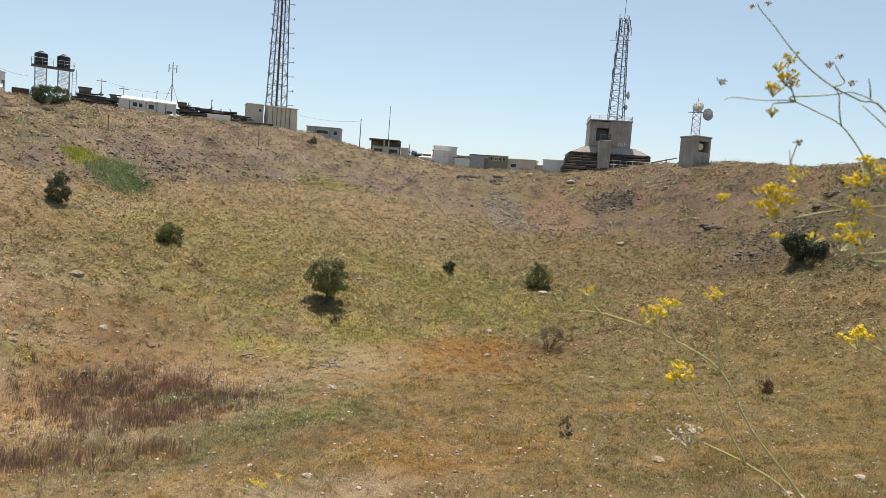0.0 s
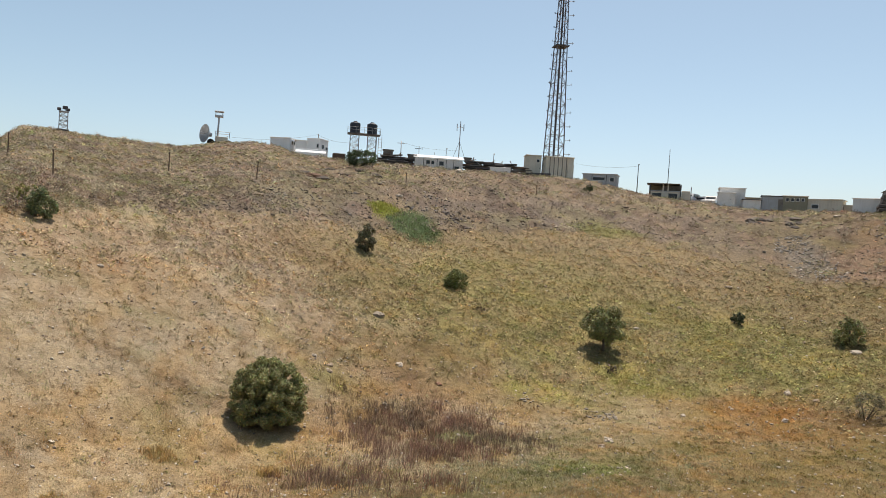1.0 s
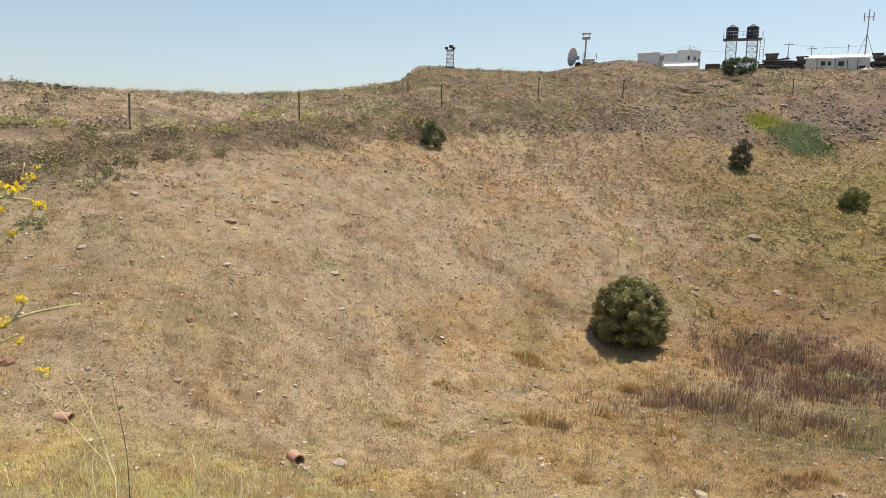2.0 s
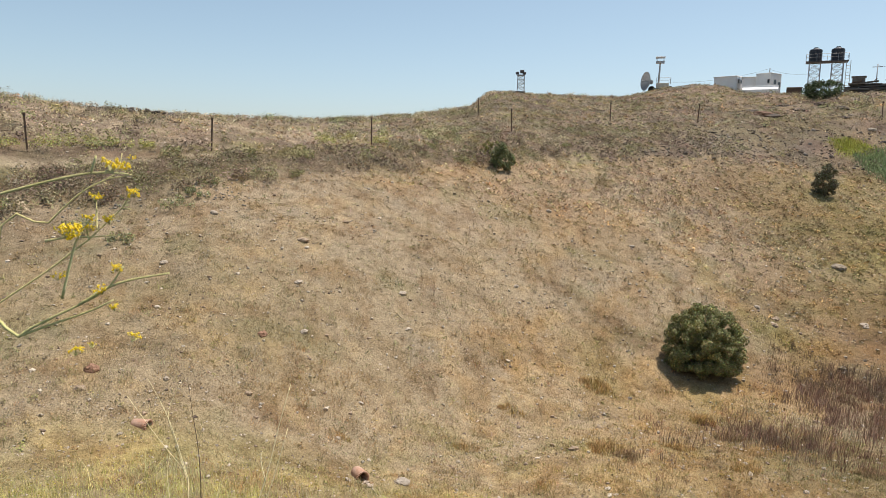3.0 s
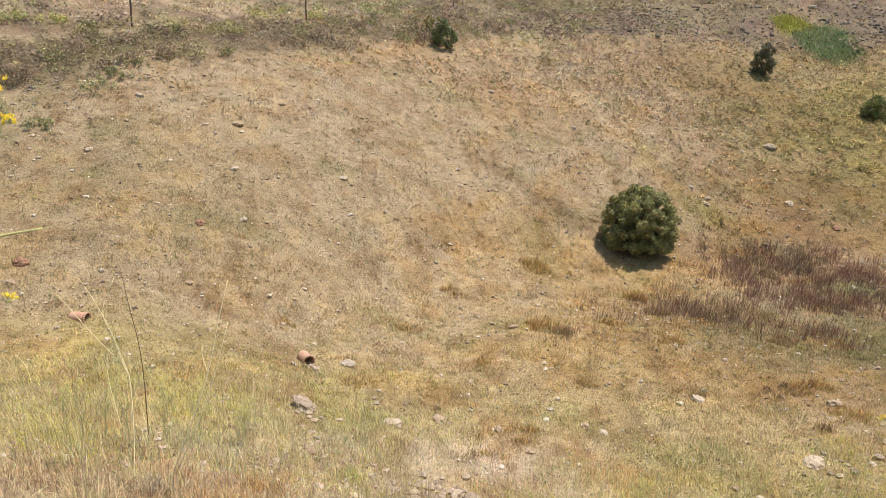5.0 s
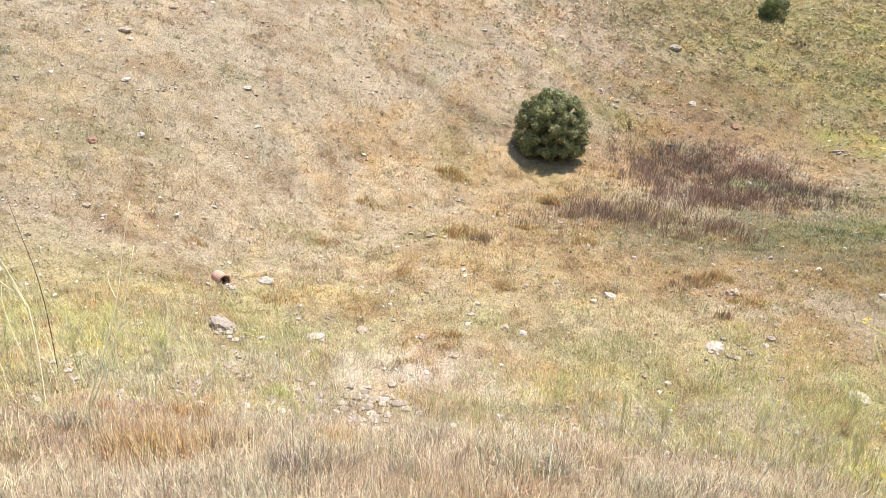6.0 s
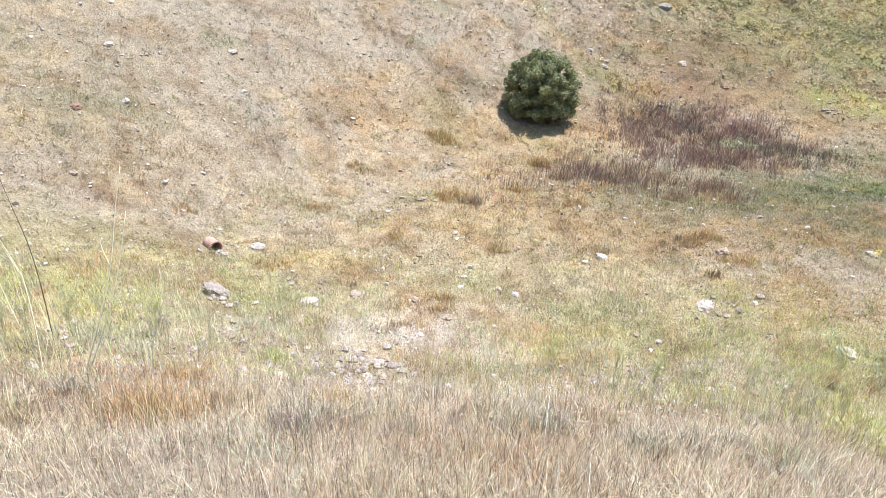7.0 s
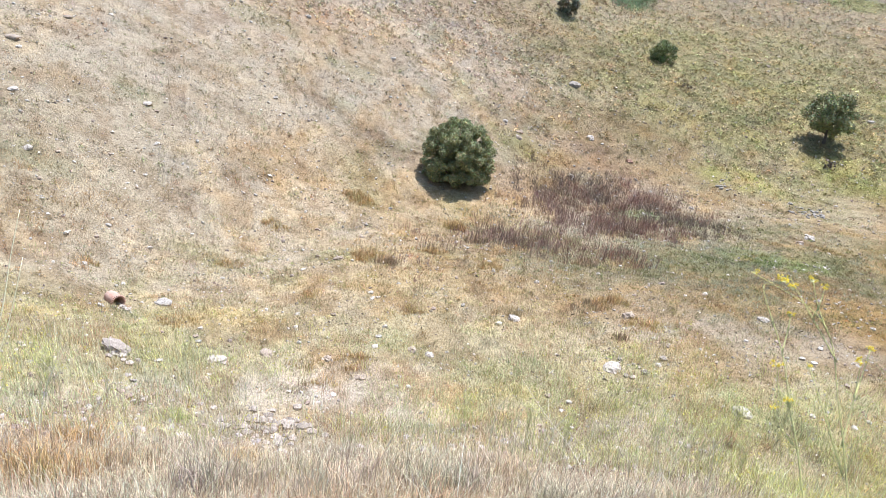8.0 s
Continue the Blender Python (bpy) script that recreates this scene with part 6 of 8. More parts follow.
    part("side_arm", one(rod, (-1.6, -0.2, h * 0.79), (1.0, -0.2, h * 0.80), 0.035, n=6), GREYMETAL, m)
    dish(m, (1.05, -0.5, h * 0.27), 1.0, (0.9, -0.5, 0), DISH)
    dish(m, (0.95, -0.5, h * 0.155), 0.7, (0.6, -0.8, 0), DISH)
    tagged(m, "lattice antenna tower with panels and drum dishes on a bunker", "antenna tower")


def relay_block():
    t = site("relay_block", 77.32, 80, 44, 0.3)
    b = t.matrix_world.translation.z
    h = 80 * math.tan(radians(6.72)) - b - 0.16
    q = 1.12
    bm = bmesh.new()
    box(bm, (-q, -q, 0), (-0.55, q, h), 0.02)
    box(bm, (-0.55, q - 0.25, 0), (q, q, h), 0.0)
    box(bm, (0.85, -q, 0), (q, q - 0.25, h), 0.02)
    box(bm, (-0.55, -q, 0), (0.85, q - 0.25, h * 0.52), 0.0)
    box(bm, (-0.55, -q, h * 0.88), (0.85, q - 0.25, h), 0.0)
    part("concrete_shell", bm, CONCRETE, t)
    part("roof", one(box, (-q - 0.08, -q - 0.08, h), (q + 0.08, q + 0.08, h + 0.16), 0.03), CONCRETE, t)
    part("drum", one(rod, (-0.15, -0.6, h * 0.69), (-0.15, -0.95, h * 0.69), 0.36, n=20), CREAM, t)
    tagged(t, "square grey concrete block with an open bay", "concrete shelter")
    m = empty("antenna_rack", t.matrix_world @ Matrix.Translation((-0.1, 0.1, h + 0.16)) @ Matrix.Rotation(radians(-44), 4, "Z"))
    hh = 80 * math.tan(radians(8.95)) - b - h
    lattice(m, 0.85, 0.8, hh, 5, 0.045, GREYMETAL, 0.55)
    dish(m, (0.1, -0.55, hh - 0.25), 1.15, (-0.2, -1, 0.1), WHITE)
    dish(m, (0.95, -0.4, hh - 1.0), 1.3, (0.55, -0.8, 0), DISH)
    part("cross_bar", one(box, (-0.9, -0.1, hh - 0.75), (1.0, 0.0, hh - 0.66)), GREYMETAL, m)
    part("whip_antenna", one(rod, (0, 0, hh), (0, 0, hh + 0.9), 0.03, 0.02, 5), DARKSTEEL, m)
    tagged(m, "short lattice frame carrying two round dishes", "antenna frame")
    c = site("cable_boom", 74.96, 83, 0, 0.1)
    part("boom", one(rod, (-1.2, 0, 0.3), (1.6, 0.2, 1.0), 0.07, n=6), DARKSTEEL, c)
    part("prop", one(rod, (0.4, 0.1, 0), (0.45, 0.1, 0.8), 0.06, n=6), DARKSTEEL, c)
    tagged(c, "dark steel boom resting on a short prop", "steel boom")


def radar_unit():
    t = site("dish_trailer", 16.15, 90, 0, 0.2)
    b = t.matrix_world.translation.z
    z = lambda el: 90 * math.tan(radians(el)) - b
    part("chassis", one(box, (-0.9, 0, z(5.95)), (2.0, 1.8, z(6.05)), 0.03), DARKSTEEL, t)
    part("equipment_box", one(box, (0.0, 0.2, z(6.05)), (1.5, 1.6, z(6.45)), 0.03), CREAM, t)
    for x in (-0.5, 1.6):
        for y in (0.1, 1.7):
            part("wheel", one(rod, (x, y - 0.12, 0.42), (x, y + 0.12, 0.42), 0.42, n=18), TYRE, t)
    railing(t, [(0.0, 0.1, z(6.45)), (1.7, 0.1, z(6.45)), (1.7, 1.6, z(6.45))], 0.6, GREYMETAL)
    dish(t, (-0.85, 0.2, z(6.55)), 2.3, (-0.86, -0.50, 0.06), DISH)
    part("mast", one(rod, (0.25, 0.5, z(6.0)), (0.35, 0.5, z(7.95)), 0.12, 0.10, 8), GREYMETAL, t)
    part("mast_head", one(box, (-0.15, 0.15, z(7.95)), (0.85, 0.85, z(8.1)), 0.02), GREYMETAL, t)
    for x in (-0.1, 0.72):
        part("head_post", one(box, (x, 0.2, z(8.1)), (x + 0.08, 0.8, z(8.34))), GREYMETAL, t)
    part("head_roof", one(box, (-0.2, 0.1, z(8.34)), (0.92, 0.9, z(8.43)), 0.02), WHITE, t)
    tagged(t, "grey trailer with a large round dish and a boxed mast", "radar trailer")
    k = site("camera_tower", 5.58, 76, 0, 0.15)
    b2 = k.matrix_world.translation.z
    h = 76 * math.tan(radians(7.0)) - b2
    part("base_frame", one(box, (-0.55, -0.3, 0.0), (0.5, 0.7, 0.35), 0.03), DARKSTEEL, k)
    lattice(k, 0.75, 0.7, h - 0.35, 4, 0.045, GREYMETAL, 0.6, z0=0.35)
    part("top_frame", one(box, (-0.42, -0.4, h), (0.42, 0.42, h + 0.08)), GREYMETAL, k)
    for x, zz, s in ((-0.4, 0.25, 0.17), (0.1, 0.42, 0.22), (0.35, 0.25, 0.16)):
        part("camera_head", one(box, (x - s, -0.3, h + zz - s * 0.7), (x + s, 0.1, h + zz + s * 0.7), 0.03), DARKSTEEL, k)
        part("bracket", one(rod, (x, 0, h), (x, 0, h + zz), 0.03, n=5), DARKSTEEL, k)
    tagged(k, "small grey lattice tower with camera heads", "camera tower")


def parked_car(az, r, colour, label, yaw):
    paint = painted("car_paint", colour, tuple(c * 0.7 for c in colour), 0.3, 0.2, scale=1, amount=0.2, bump=0.0)
    t = site("parked_car", az, r, yaw, 0.0)
    bm = bmesh.new()
    prof = [(-2.1, 0.35), (-2.1, 0.9), (-1.9, 1.0), (-1.15, 1.08), (-0.55, 1.62), (1.0, 1.68), (1.75, 1.55), (2.0, 1.05), (2.1, 0.9), (2.1, 0.35)]
    a = [bm.verts.new((x, -0.86 if z < 1.05 else -0.72, z)) for x, z in prof]
    c = [bm.verts.new((x, 0.86 if z < 1.05 else 0.72, z)) for x, z in prof]
    bm.faces.new(a)
    bm.faces.new(c[::-1])
    for k in range(len(prof)):
        j = (k + 1) % len(prof)
        bm.faces.new((a[k], c[k], c[j], a[j]))
    part("body", bm, paint, t)
    for s in (-1, 1):
        part("side_window", one(box, (-0.5, s * 0.76 - 0.02, 1.12), (1.6, s * 0.76 + 0.02, 1.52), 0.02), DARKGLASS, t)
    part("windscreen", one(box, (-1.0, -0.62, 1.16), (-0.86, 0.62, 1.42), 0.02), DARKGLASS, t)
    part("rear_window", one(box, (1.84, -0.6, 1.15), (1.92, 0.6, 1.48), 0.02), DARKGLASS, t)
    for x in (-1.35, 1.35):
        for s in (-1, 1):
            w = part("wheel", one(rod, (x, s * 0.72, 0.34), (x, s * 0.9, 0.34), 0.34, n=18), TYRE, t)
            part("rim", one(rod, (x, s * 0.89, 0.34), (x, s * 0.92, 0.34), 0.2, n=12), GREYMETAL, w)
    return tagged(t, label, "car", "cars parked by the hut")


def open_hut():
    t = site("watch_hut", 52.59, 90.5, 0, 0.2)
    h = 91 * math.tan(radians(4.92)) - t.matrix_world.translation.z
    for k, x in enumerate((-1.95, -0.35, 0.25, 1.75)):
        part("post", one(box, (x, -0.03, 0), (x + 0.16, 0.16, h)), CREAM if k in (1, 2) else DARKSTEEL, t)
    part("back_wall", one(box, (-1.95, 2.2, 0), (1.95, 2.35, h)), OLIVE, t)
    part("front_panel", one(box, (-1.75, 0.05, 0), (1.75, 0.14, h * 0.52), 0.01), CREAM, t)
    # dark sheets on the solid panel stand for the shade inside two openings
    for x0, x1 in ((-1.55, -0.45), (0.35, 1.45)):
        part("opening_shade", one(box, (x0, 0.03, h * 0.08), (x1, 0.055, h * 0.40), 0.005), DARKGLASS, t)
    part("sill", one(box, (-1.95, -0.05, h * 0.52), (1.85, 0.2, h * 0.57), 0.01), GREYMETAL, t)
    part("upper_room", one(box, (-0.2, 0.9, h * 0.5), (1.85, 2.2, h - 0.05), 0.02), GREYWOOD, t)
    part("side_wall", one(box, (1.80, 0.2, 0), (1.92, 2.2, h - 0.1), 0.02), CREAM, t)
    part("roof", one(box, (-2.25, -0.4, h), (1.75, 2.6, h + 0.09), 0.02), GREYWOOD, t)
    part("store_box", one(box, (1.98, 0.6, 0), (3.0, 1.8, h * 0.62), 0.03), CREAM, t)
    bm = bmesh.new()
    for k in range(5):
        rod(bm, (3.1, 0.2 + 0.4 * k, 0), (3.1, 0.2 + 0.4 * k, h * 0.9), 0.03, n=5)
    part("side_rail", bm, GREYMETAL, t)
    tagged(t, "small pale watch hut with dark openings and a flat grey roof", "hut")
    pole(52.74, 92, 7.7, 0.05, "thin tall whip antenna behind the hut", DARKSTEEL, "whip_mast")
    parked_car(54.47, 100, (0.55, 0.55, 0.55), "light grey car parked behind the rim beside a hut", 70)
    parked_car(55.46, 101, (0.10, 0.10, 0.11), "dark car parked behind the rim", 60)
    parked_car(56.15, 99, (0.62, 0.61, 0.58), "white car parked beside a white cabin", 75)


def outpost():
    water_tower()
    timber_stack(30.1, 86.0, 3.6, 1.75, "dark stack of weathered beams with a small sheet box", 1, hut=(-0.3, 1.2, 0.6))
    timber_stack(31.6, 86.5, 2.4, 1.6, "low dark stack of beams beside a white cabin", 11, hut=(0.5, 1.0, 0.35))
    timber_stack(37.2, 87.5, 3.8, 1.75, "dark stack of long beams beside a white cabin", 2, hut=(-1.0, 0.9, 0.3))
    timber_stack(39.5, 88.0, 3.9, 1.45, "long low stack of dark beams along the rim", 3)
    timber_stack(41.5, 86.8, 2.4, 0.55, "low strip of dark boards below a container", 4)
    cabin("white_cabin", 34.15, 86.5, 6.0, 2.6, 1.45, WHITE, "long white prefab cabin with a bright flat roof", 3, 0.1, True,
          [(-1.35, 0.75, 0.45, 0.45), (-0.75, 0.75, 0.35, 0.4), (0.35, 0.65, 0.55, 0.5), (2.3, 0.3, 0.6, 0.35)], roof_mat=WHITE, roof=0.10, over=0.22, pitch=0.20, seams=(-1.9, -0.2, 0.95, 1.9))
    cabin("white_fence_panel", 39.29, 86.2, 2.6, 0.12, 0.9, WHITE, "low white panel standing before a stone wall", 0, 0.1, False, roof=0.04, category="panel", over=0.02)
    antenna_mast(35.78, 89, 9.44)
    cabin("container_hut", 42.02, 89, 1.9, 2.2, 2.75, CREAM, "narrow cream corrugated container hut", 8, 0.25, True, doors=[(0.55, 0.7, 2.0, CREAM)], windows=[(0.55, 1.95, 0.3, 0.35)])
    cabin("container", 44.15, 88.5, 3.5, 2.4, 3.0, CREAM, "large cream corrugated steel container below a tower", 10, 0.35, True, doors=[(1.4, 0.8, 2.0, CREAM)], seams=(-1.25, -0.72, -0.2, 0.33, 0.86))
    lattice_tower()
    cabin("office_cabin", 47.42, 89.5, 4.2, 2.4, 1.7, GREYMETAL, "grey prefab cabin with a strip of windows", -8, 0.3, True, [(-0.1, 0.95, 1.5, 0.4), (1.55, 0.85, 0.5, 0.5)], roof_mat=GREYMETAL, seams=(-0.95, 0.85))
    pole(50.41, 88, 6.42, 0.06, "slim dark lamp pole on the rim", DARKSTEEL, "lamp_pole", lamp=True)
    open_hut()
    cabin("white_container", 57.54, 92, 2.9, 2.4, 2.55, WHITE, "white steel container standing on the rim", 5, 0.3, True)
    cabin("white_crate", 57.14, 90.5, 1.9, 1.2, 1.90, WHITE, "white boxy cabinet in front of a container", 5, 0.3, True, doors=[(0.3, 0.6, 1.2, WHITE)], category="cabinet")
    cabin("low_cabin", 58.95, 91.5, 2.0, 1.4, 1.35, WHITE, "low pale cabin with a dark top", 4, 0.3, False, roof_mat=DARKSTEEL)
    cabin("grey_cabin", 60.41, 92, 2.5, 2.2, 1.9, GREYMETAL, "grey sheet-metal cabin with a dark roof edge", 3, 0.3, True, doors=[(0.85, 0.6, 1.45, GREYWOOD)], roof_mat=DARKSTEEL)
    cabin("tan_cabin", 61.89, 92, 2.6, 2.2, 2.00, OLIVE, "olive tan cabin with a row of small dark windows", 2, 0.3, True, windows=[(-0.85, 1.45, 0.3, 0.35), (-0.3, 1.45, 0.3, 0.35), (0.25, 1.45, 0.3, 0.35), (0.8, 1.45, 0.3, 0.35)], roof_mat=CREAM)
    cabin("cream_cabin", 63.76, 92, 3.7, 2.4, 1.75, CREAM, "cream prefab cabin with small windows", -12, 0.3, True, windows=[(-0.9, 0.75, 0.7, 0.45)], roof=0.14, side_windows=[(0.7, 0.7, 0.5, 0.4), (1.6, 0.7, 0.5, 0.4)])
    cabin("small_cabin", 65.34, 92.5, 1.4, 1.4, 1.0, CREAM, "small tan cabin between larger ones", 0, 0.3, False)
    cabin("white_tent_box", 66.62, 91, 3.3, 2.4, 1.85, WHITE, "low white box cabin beside the bunker", -5, 0.25, False, roof=0.06)
    cabin("olive_roof_cabin", 60.01, 96, 5.0, 2.4, 1.95, OLIVE, "olive cabin set behind the front row", 0, 0.3, False, roof=0.15)
    command_bunker()
    relay_block()
    radar_unit()
    def reach(az, r, el):
        return r * math.tan(radians(el)) - spot(az, r).z + 0.3
    cabin("white_house", 23.78, 87.6, 1.75, 2.2, reach(23.8, 87.6, 6.82), WHITEWASH, "small white block house with two windows", -30, 0.1, False, windows=[(0.66, 1.25, 0.24, 0.45)], roof=0.10, over=0.05, side_windows=[(0.75, 1.2, 0.5, 0.5), (1.7, 0.9, 0.5, 0.6)], category="house")
    cabin("white_annex", 22.85, 88.4, 1.5, 2.0, reach(22.9, 88.4, 6.60), WHITEWASH, "low white annex beside a block house", 0, 0.1, False, roof=0.08, category="house")
    terrace = site("white_terrace", 23.6, 86.3, -3, 0.1)
    bm = one(box, (-1.85, -0.45, -0.1), (1.85, 0.5, reach(23.6, 86.3, 6.02) - 0.1), 0.02)
    for v in bm.verts:
        v.co.z -= 0.55 * max(0.0, 0.3 - v.co.y) if v.co.z > 0.2 else 0.0
    part("apron", bm, WHITEWASH, terrace)
    part("kerb", one(box, (-1.9, 0.3, 0.0), (1.9, 0.5, reach(23.6, 86.3, 6.02) - 0.02), 0.02), WHITEWASH, terrace)
    tagged(terrace, "sloping whitewashed terrace below a block house", "terrace")
    cabin("long_white_house", 21.15, 90.0, 2.7, 2.2, reach(21.15, 90, 6.78), WHITEWASH, "long low white flat-roofed house behind a mound", -24, 0.3, False, roof=0.12, over=0.08, side_windows=[(0.5, 0.95, 0.3, 0.45), (1.2, 0.95, 0.3, 0.45)], category="house")
    cabin("slatted_crate", 25.89, 88.5, 1.55, 1.4, 1.15, RUSTWOOD, "brown slatted wooden crate", 0, 0.1, True, roof=0.05, over=0.02, category="crate")
    pole(24.17, 93, 7.35, 0.06, "thin wooden pole behind a white house", RUSTWOOD)
    pole(30.96, 91, 7.35, 0.07, "grey utility pole behind dark shelters", GREYMETAL, arms=1)
    pole(32.46, 92, 7.0, 0.05, "thin pole with a short cross arm", DARKSTEEL, arms=1)
    pole(34.74, 92, 6.95, 0.04, "thin dark pole behind a cabin", DARKSTEEL, lamp=True)
    pole(38.70, 91, 6.75, 0.05, "slim dark pole above a stone wall", DARKSTEEL, lamp=True)
    pole(33.75, 91, 6.6, 0.03, "short thin pole behind a cabin", DARKSTEEL)
    # a dark heap behind the fence, and leaning timbers on the slope
    heap = site("stone_wall", -26.0, 45.2, 0, 0.08)
    g = np.random.default_rng(3)
    for k in range(150):
        x = float(np.clip(g.normal(0, 1.35), -3.2, 3.2))
        s = g.uniform(0.05, 0.12)
        bm = bmesh.new()
        box(bm, (-s * 1.1, -s, -s * 0.6), (s * 1.1, s, s * 0.6), 0.03)
        bmesh.ops.transform(bm, matrix=Matrix.Translation((x, g.uniform(-0.5, 0.5), g.uniform(0.0, 0.26) * (1 - (x / 3.4) ** 2))) @ Matrix.Rotation(g.uniform(-0.5, 0.5), 4, "Y") @ Matrix.Rotation(g.uniform(0, 3), 4, "Z"), verts=bm.verts[:])
        part("stone", bm, (BASALT, GREYWOOD)[k % 2], heap)
    tagged(heap, "long low heap of dark stones on the rim", "stone wall")
    for a, d, l, lean in ((30.4, 72, 1.1, 0.25), (31.0, 73, 1.3, -0.35), (30.0, 76, 0.8, 0.1), (28.4, 77, 1.2, 0.9)):
        t = site("timber_post", a, d, 0, 0.1)
        part("timber", one(rod, (0, 0, 0), (lean * l, 0.1, l), 0.036, 0.026, 7), GREYWOOD, t)
        tagged(t, "leaning weathered timber post on the stony slope", "timber post", "old timbers on the slope")


outpost()


# ---- fence along the path ----
def fence_post():
    t = empty("fence_post", Matrix.Identity(4))
    part("post", one(lambda bm: (box(bm, (-0.035, -0.03, -0.3), (0.035, 0.03, 1.5), 0.006), box(bm, (-0.05, -0.045, 1.42), (0.05, 0.045, 1.5), 0.006))), RUSTWOOD, t)
    for z in (0.5, 0.95, 1.38):
        part("wire_clip", one(box, (-0.045, -0.05, z), (0.045, -0.03, z + 0.03)), DARKSTEEL, t)
    return tagged(t, "thin dark rusty steel fence post", "fence post", "fence posts along the path")


POSTS = [(-45.0, 33.0), (-31.67, 31.0), (-19.2, 33.2), (-6.6, 38.2), (4.9, 46.5), (19.35, 58.0), (31.5, 66.5), (42.4, 74.5)]
first = fence_post()
for k, (a, d) in enumerate(POSTS):
    m = Matrix.Translation(spot(a, d)) @ Matrix.Rotation(-radians(a + 8 * math.sin(k * 2.3)), 4, "Z") @ Matrix.Rotation(radians(2.5 * math.sin(k * 4.1)), 4, "Y")
    if k == 0:
        first.matrix_world = m
    else:
        copy_thing(first, m)
extra = [(2.15, 54.0), (12.75, 56.0)]
for a, d in extra:
    o = copy_thing(first, Matrix.Translation(spot(a, d)))
    o["label"] = "weathered fence post standing far up the slope"

# ---- pots in the grass ----
TERRACOTTA = painted("terracotta", (0.48, 0.27, 0.18), (0.60, 0.45, 0.35), 0.85, scale=6, amount=0.6, bump=0.3)


def clay_pot(az, r, d, l, yaw, label, sink=0.25):
    """A clay pipe-like jar lying on its side: wall, open mouth and lip."""
    t = empty("clay_jar", Matrix.Translation(spot(az, r) + Vector((0, 0, d * (0.5 - sink)))) @ Matrix.Rotation(radians(yaw), 4, "Z") @ Matrix.Rotation(radians(90), 4, "Y"))
    bm = bmesh.new()
    n = 24
    prof = [(0.30, -l / 2), (0.46, -l / 2 + 0.03), (0.50, -l / 4), (0.50, l / 4), (0.47, l / 2), (0.40, l / 2), (0.42, l / 4), (0.40, -l / 4), (0.25, -l / 2 + 0.06)]
    rings = [[bm.verts.new((math.cos(2 * math.pi * k / n) * p * d, math.sin(2 * math.pi * k / n) * p * d, z)) for k in range(n)] for p, z in prof]
    for a, b in zip(rings[:-1], rings[1:]):
        for k in range(n):
            bm.faces.new((a[k], a[(k + 1) % n], b[(k + 1) % n], b[k]))
    bm.faces.new(rings[0][::-1])
    bm.faces.new(rings[-1])
    part("body", bm, TERRACOTTA, t, shade=True)
    bm = bmesh.new()
    for k in range(n):
        a, b = 2 * math.pi * k / n, 2 * math.pi * (k + 1) / n
        rod(bm, (math.cos(a) * d * 0.47, math.sin(a) * d * 0.47, l / 2), (math.cos(b) * d * 0.47, math.sin(b) * d * 0.47, l / 2), 0.025, n=6)
    part("lip", bm, TERRACOTTA, t, shade=True)
    return tagged(t, label, "clay jar", "clay jars in the grass")


clay_pot(-7.8, 13.85, 0.27, 0.36, -58, "broken terracotta jar lying on its side in dry grass", 0.32)
clay_pot(-25.3, 14.6, 0.26, 0.36, -10, "brown clay jar half sunk in the grass", 0.6)
rubble(-7.1, 13.55, 0.28, 12, (0.40, 0.33, 0.265), 9, "broken pale pieces at the mouth of a clay jar")
rock(-4.0, 13.9, 0.36, 0.55, (0.40, 0.35, 0.29), 131, "bleached white hollow rock beside a clay jar", 1.2, turn=-20)
rock(-7.8, 11.05, 0.20, 0.7, PALE, 132, "small pale stone propping a slab", 1.1)
rock(-8.3, 11.1, 0.18, 0.7, PALE, 133, "small pale stone under a slab", 1.1)


def cable(a, b, sag, label):
    """A thin sagging wire between two places."""
    pts = [Vector(a).lerp(Vector(b), k / 12) - Vector((0, 0, sag * 4 * (k / 12) * (1 - k / 12))) for k in range(13)]
    bm = bmesh.new()
    for p, q in zip(pts[:-1], pts[1:]):
        rod(bm, p, q, 0.010, n=4, caps=False)
    return tagged(part("cable", bm, DARKSTEEL), label, "cable", "cables over the outpost")


def high(az, r, el):
    x, y = polar(az, r)
    return (x, y, r * math.tan(radians(el)))


cable(high(24.1, 93, 7.3), high(27.0, 88.5, 6.9), 0.35, "thin dark cable from a pole to the tank stand")
cable(high(24.1, 93, 7.3), high(17.0, 92, 6.5), 0.5, "thin dark cable running along the rim")
cable(high(30.95, 91, 7.25), high(35.8, 89, 6.9), 0.35, "thin cable between two poles")
cable(high(50.4, 88, 6.3), high(45.5, 90, 6.3), 0.3, "thin cable hanging from a lamp pole")

# ---- wild fennel and dry stalks by the path ----
STALK = painted("fennel_stalk", (0.58, 0.55, 0.20), (0.74, 0.68, 0.36), 0.6, scale=20, amount=0.6, bump=0.1, streaks=False, lift=0.55)
DRYSTALK = painted("dry_stalk", (0.72, 0.62, 0.42), (0.45, 0.35, 0.22), 0.8, scale=20, amount=0.5, bump=0.1, streaks=False, lift=0.55)
YELLOW = painted("fennel_flower", (0.90, 0.66, 0.012), (0.80, 0.56, 0.02), 0.7, scale=60, amount=0.6, bump=0.0, streaks=False, lift=0.30)


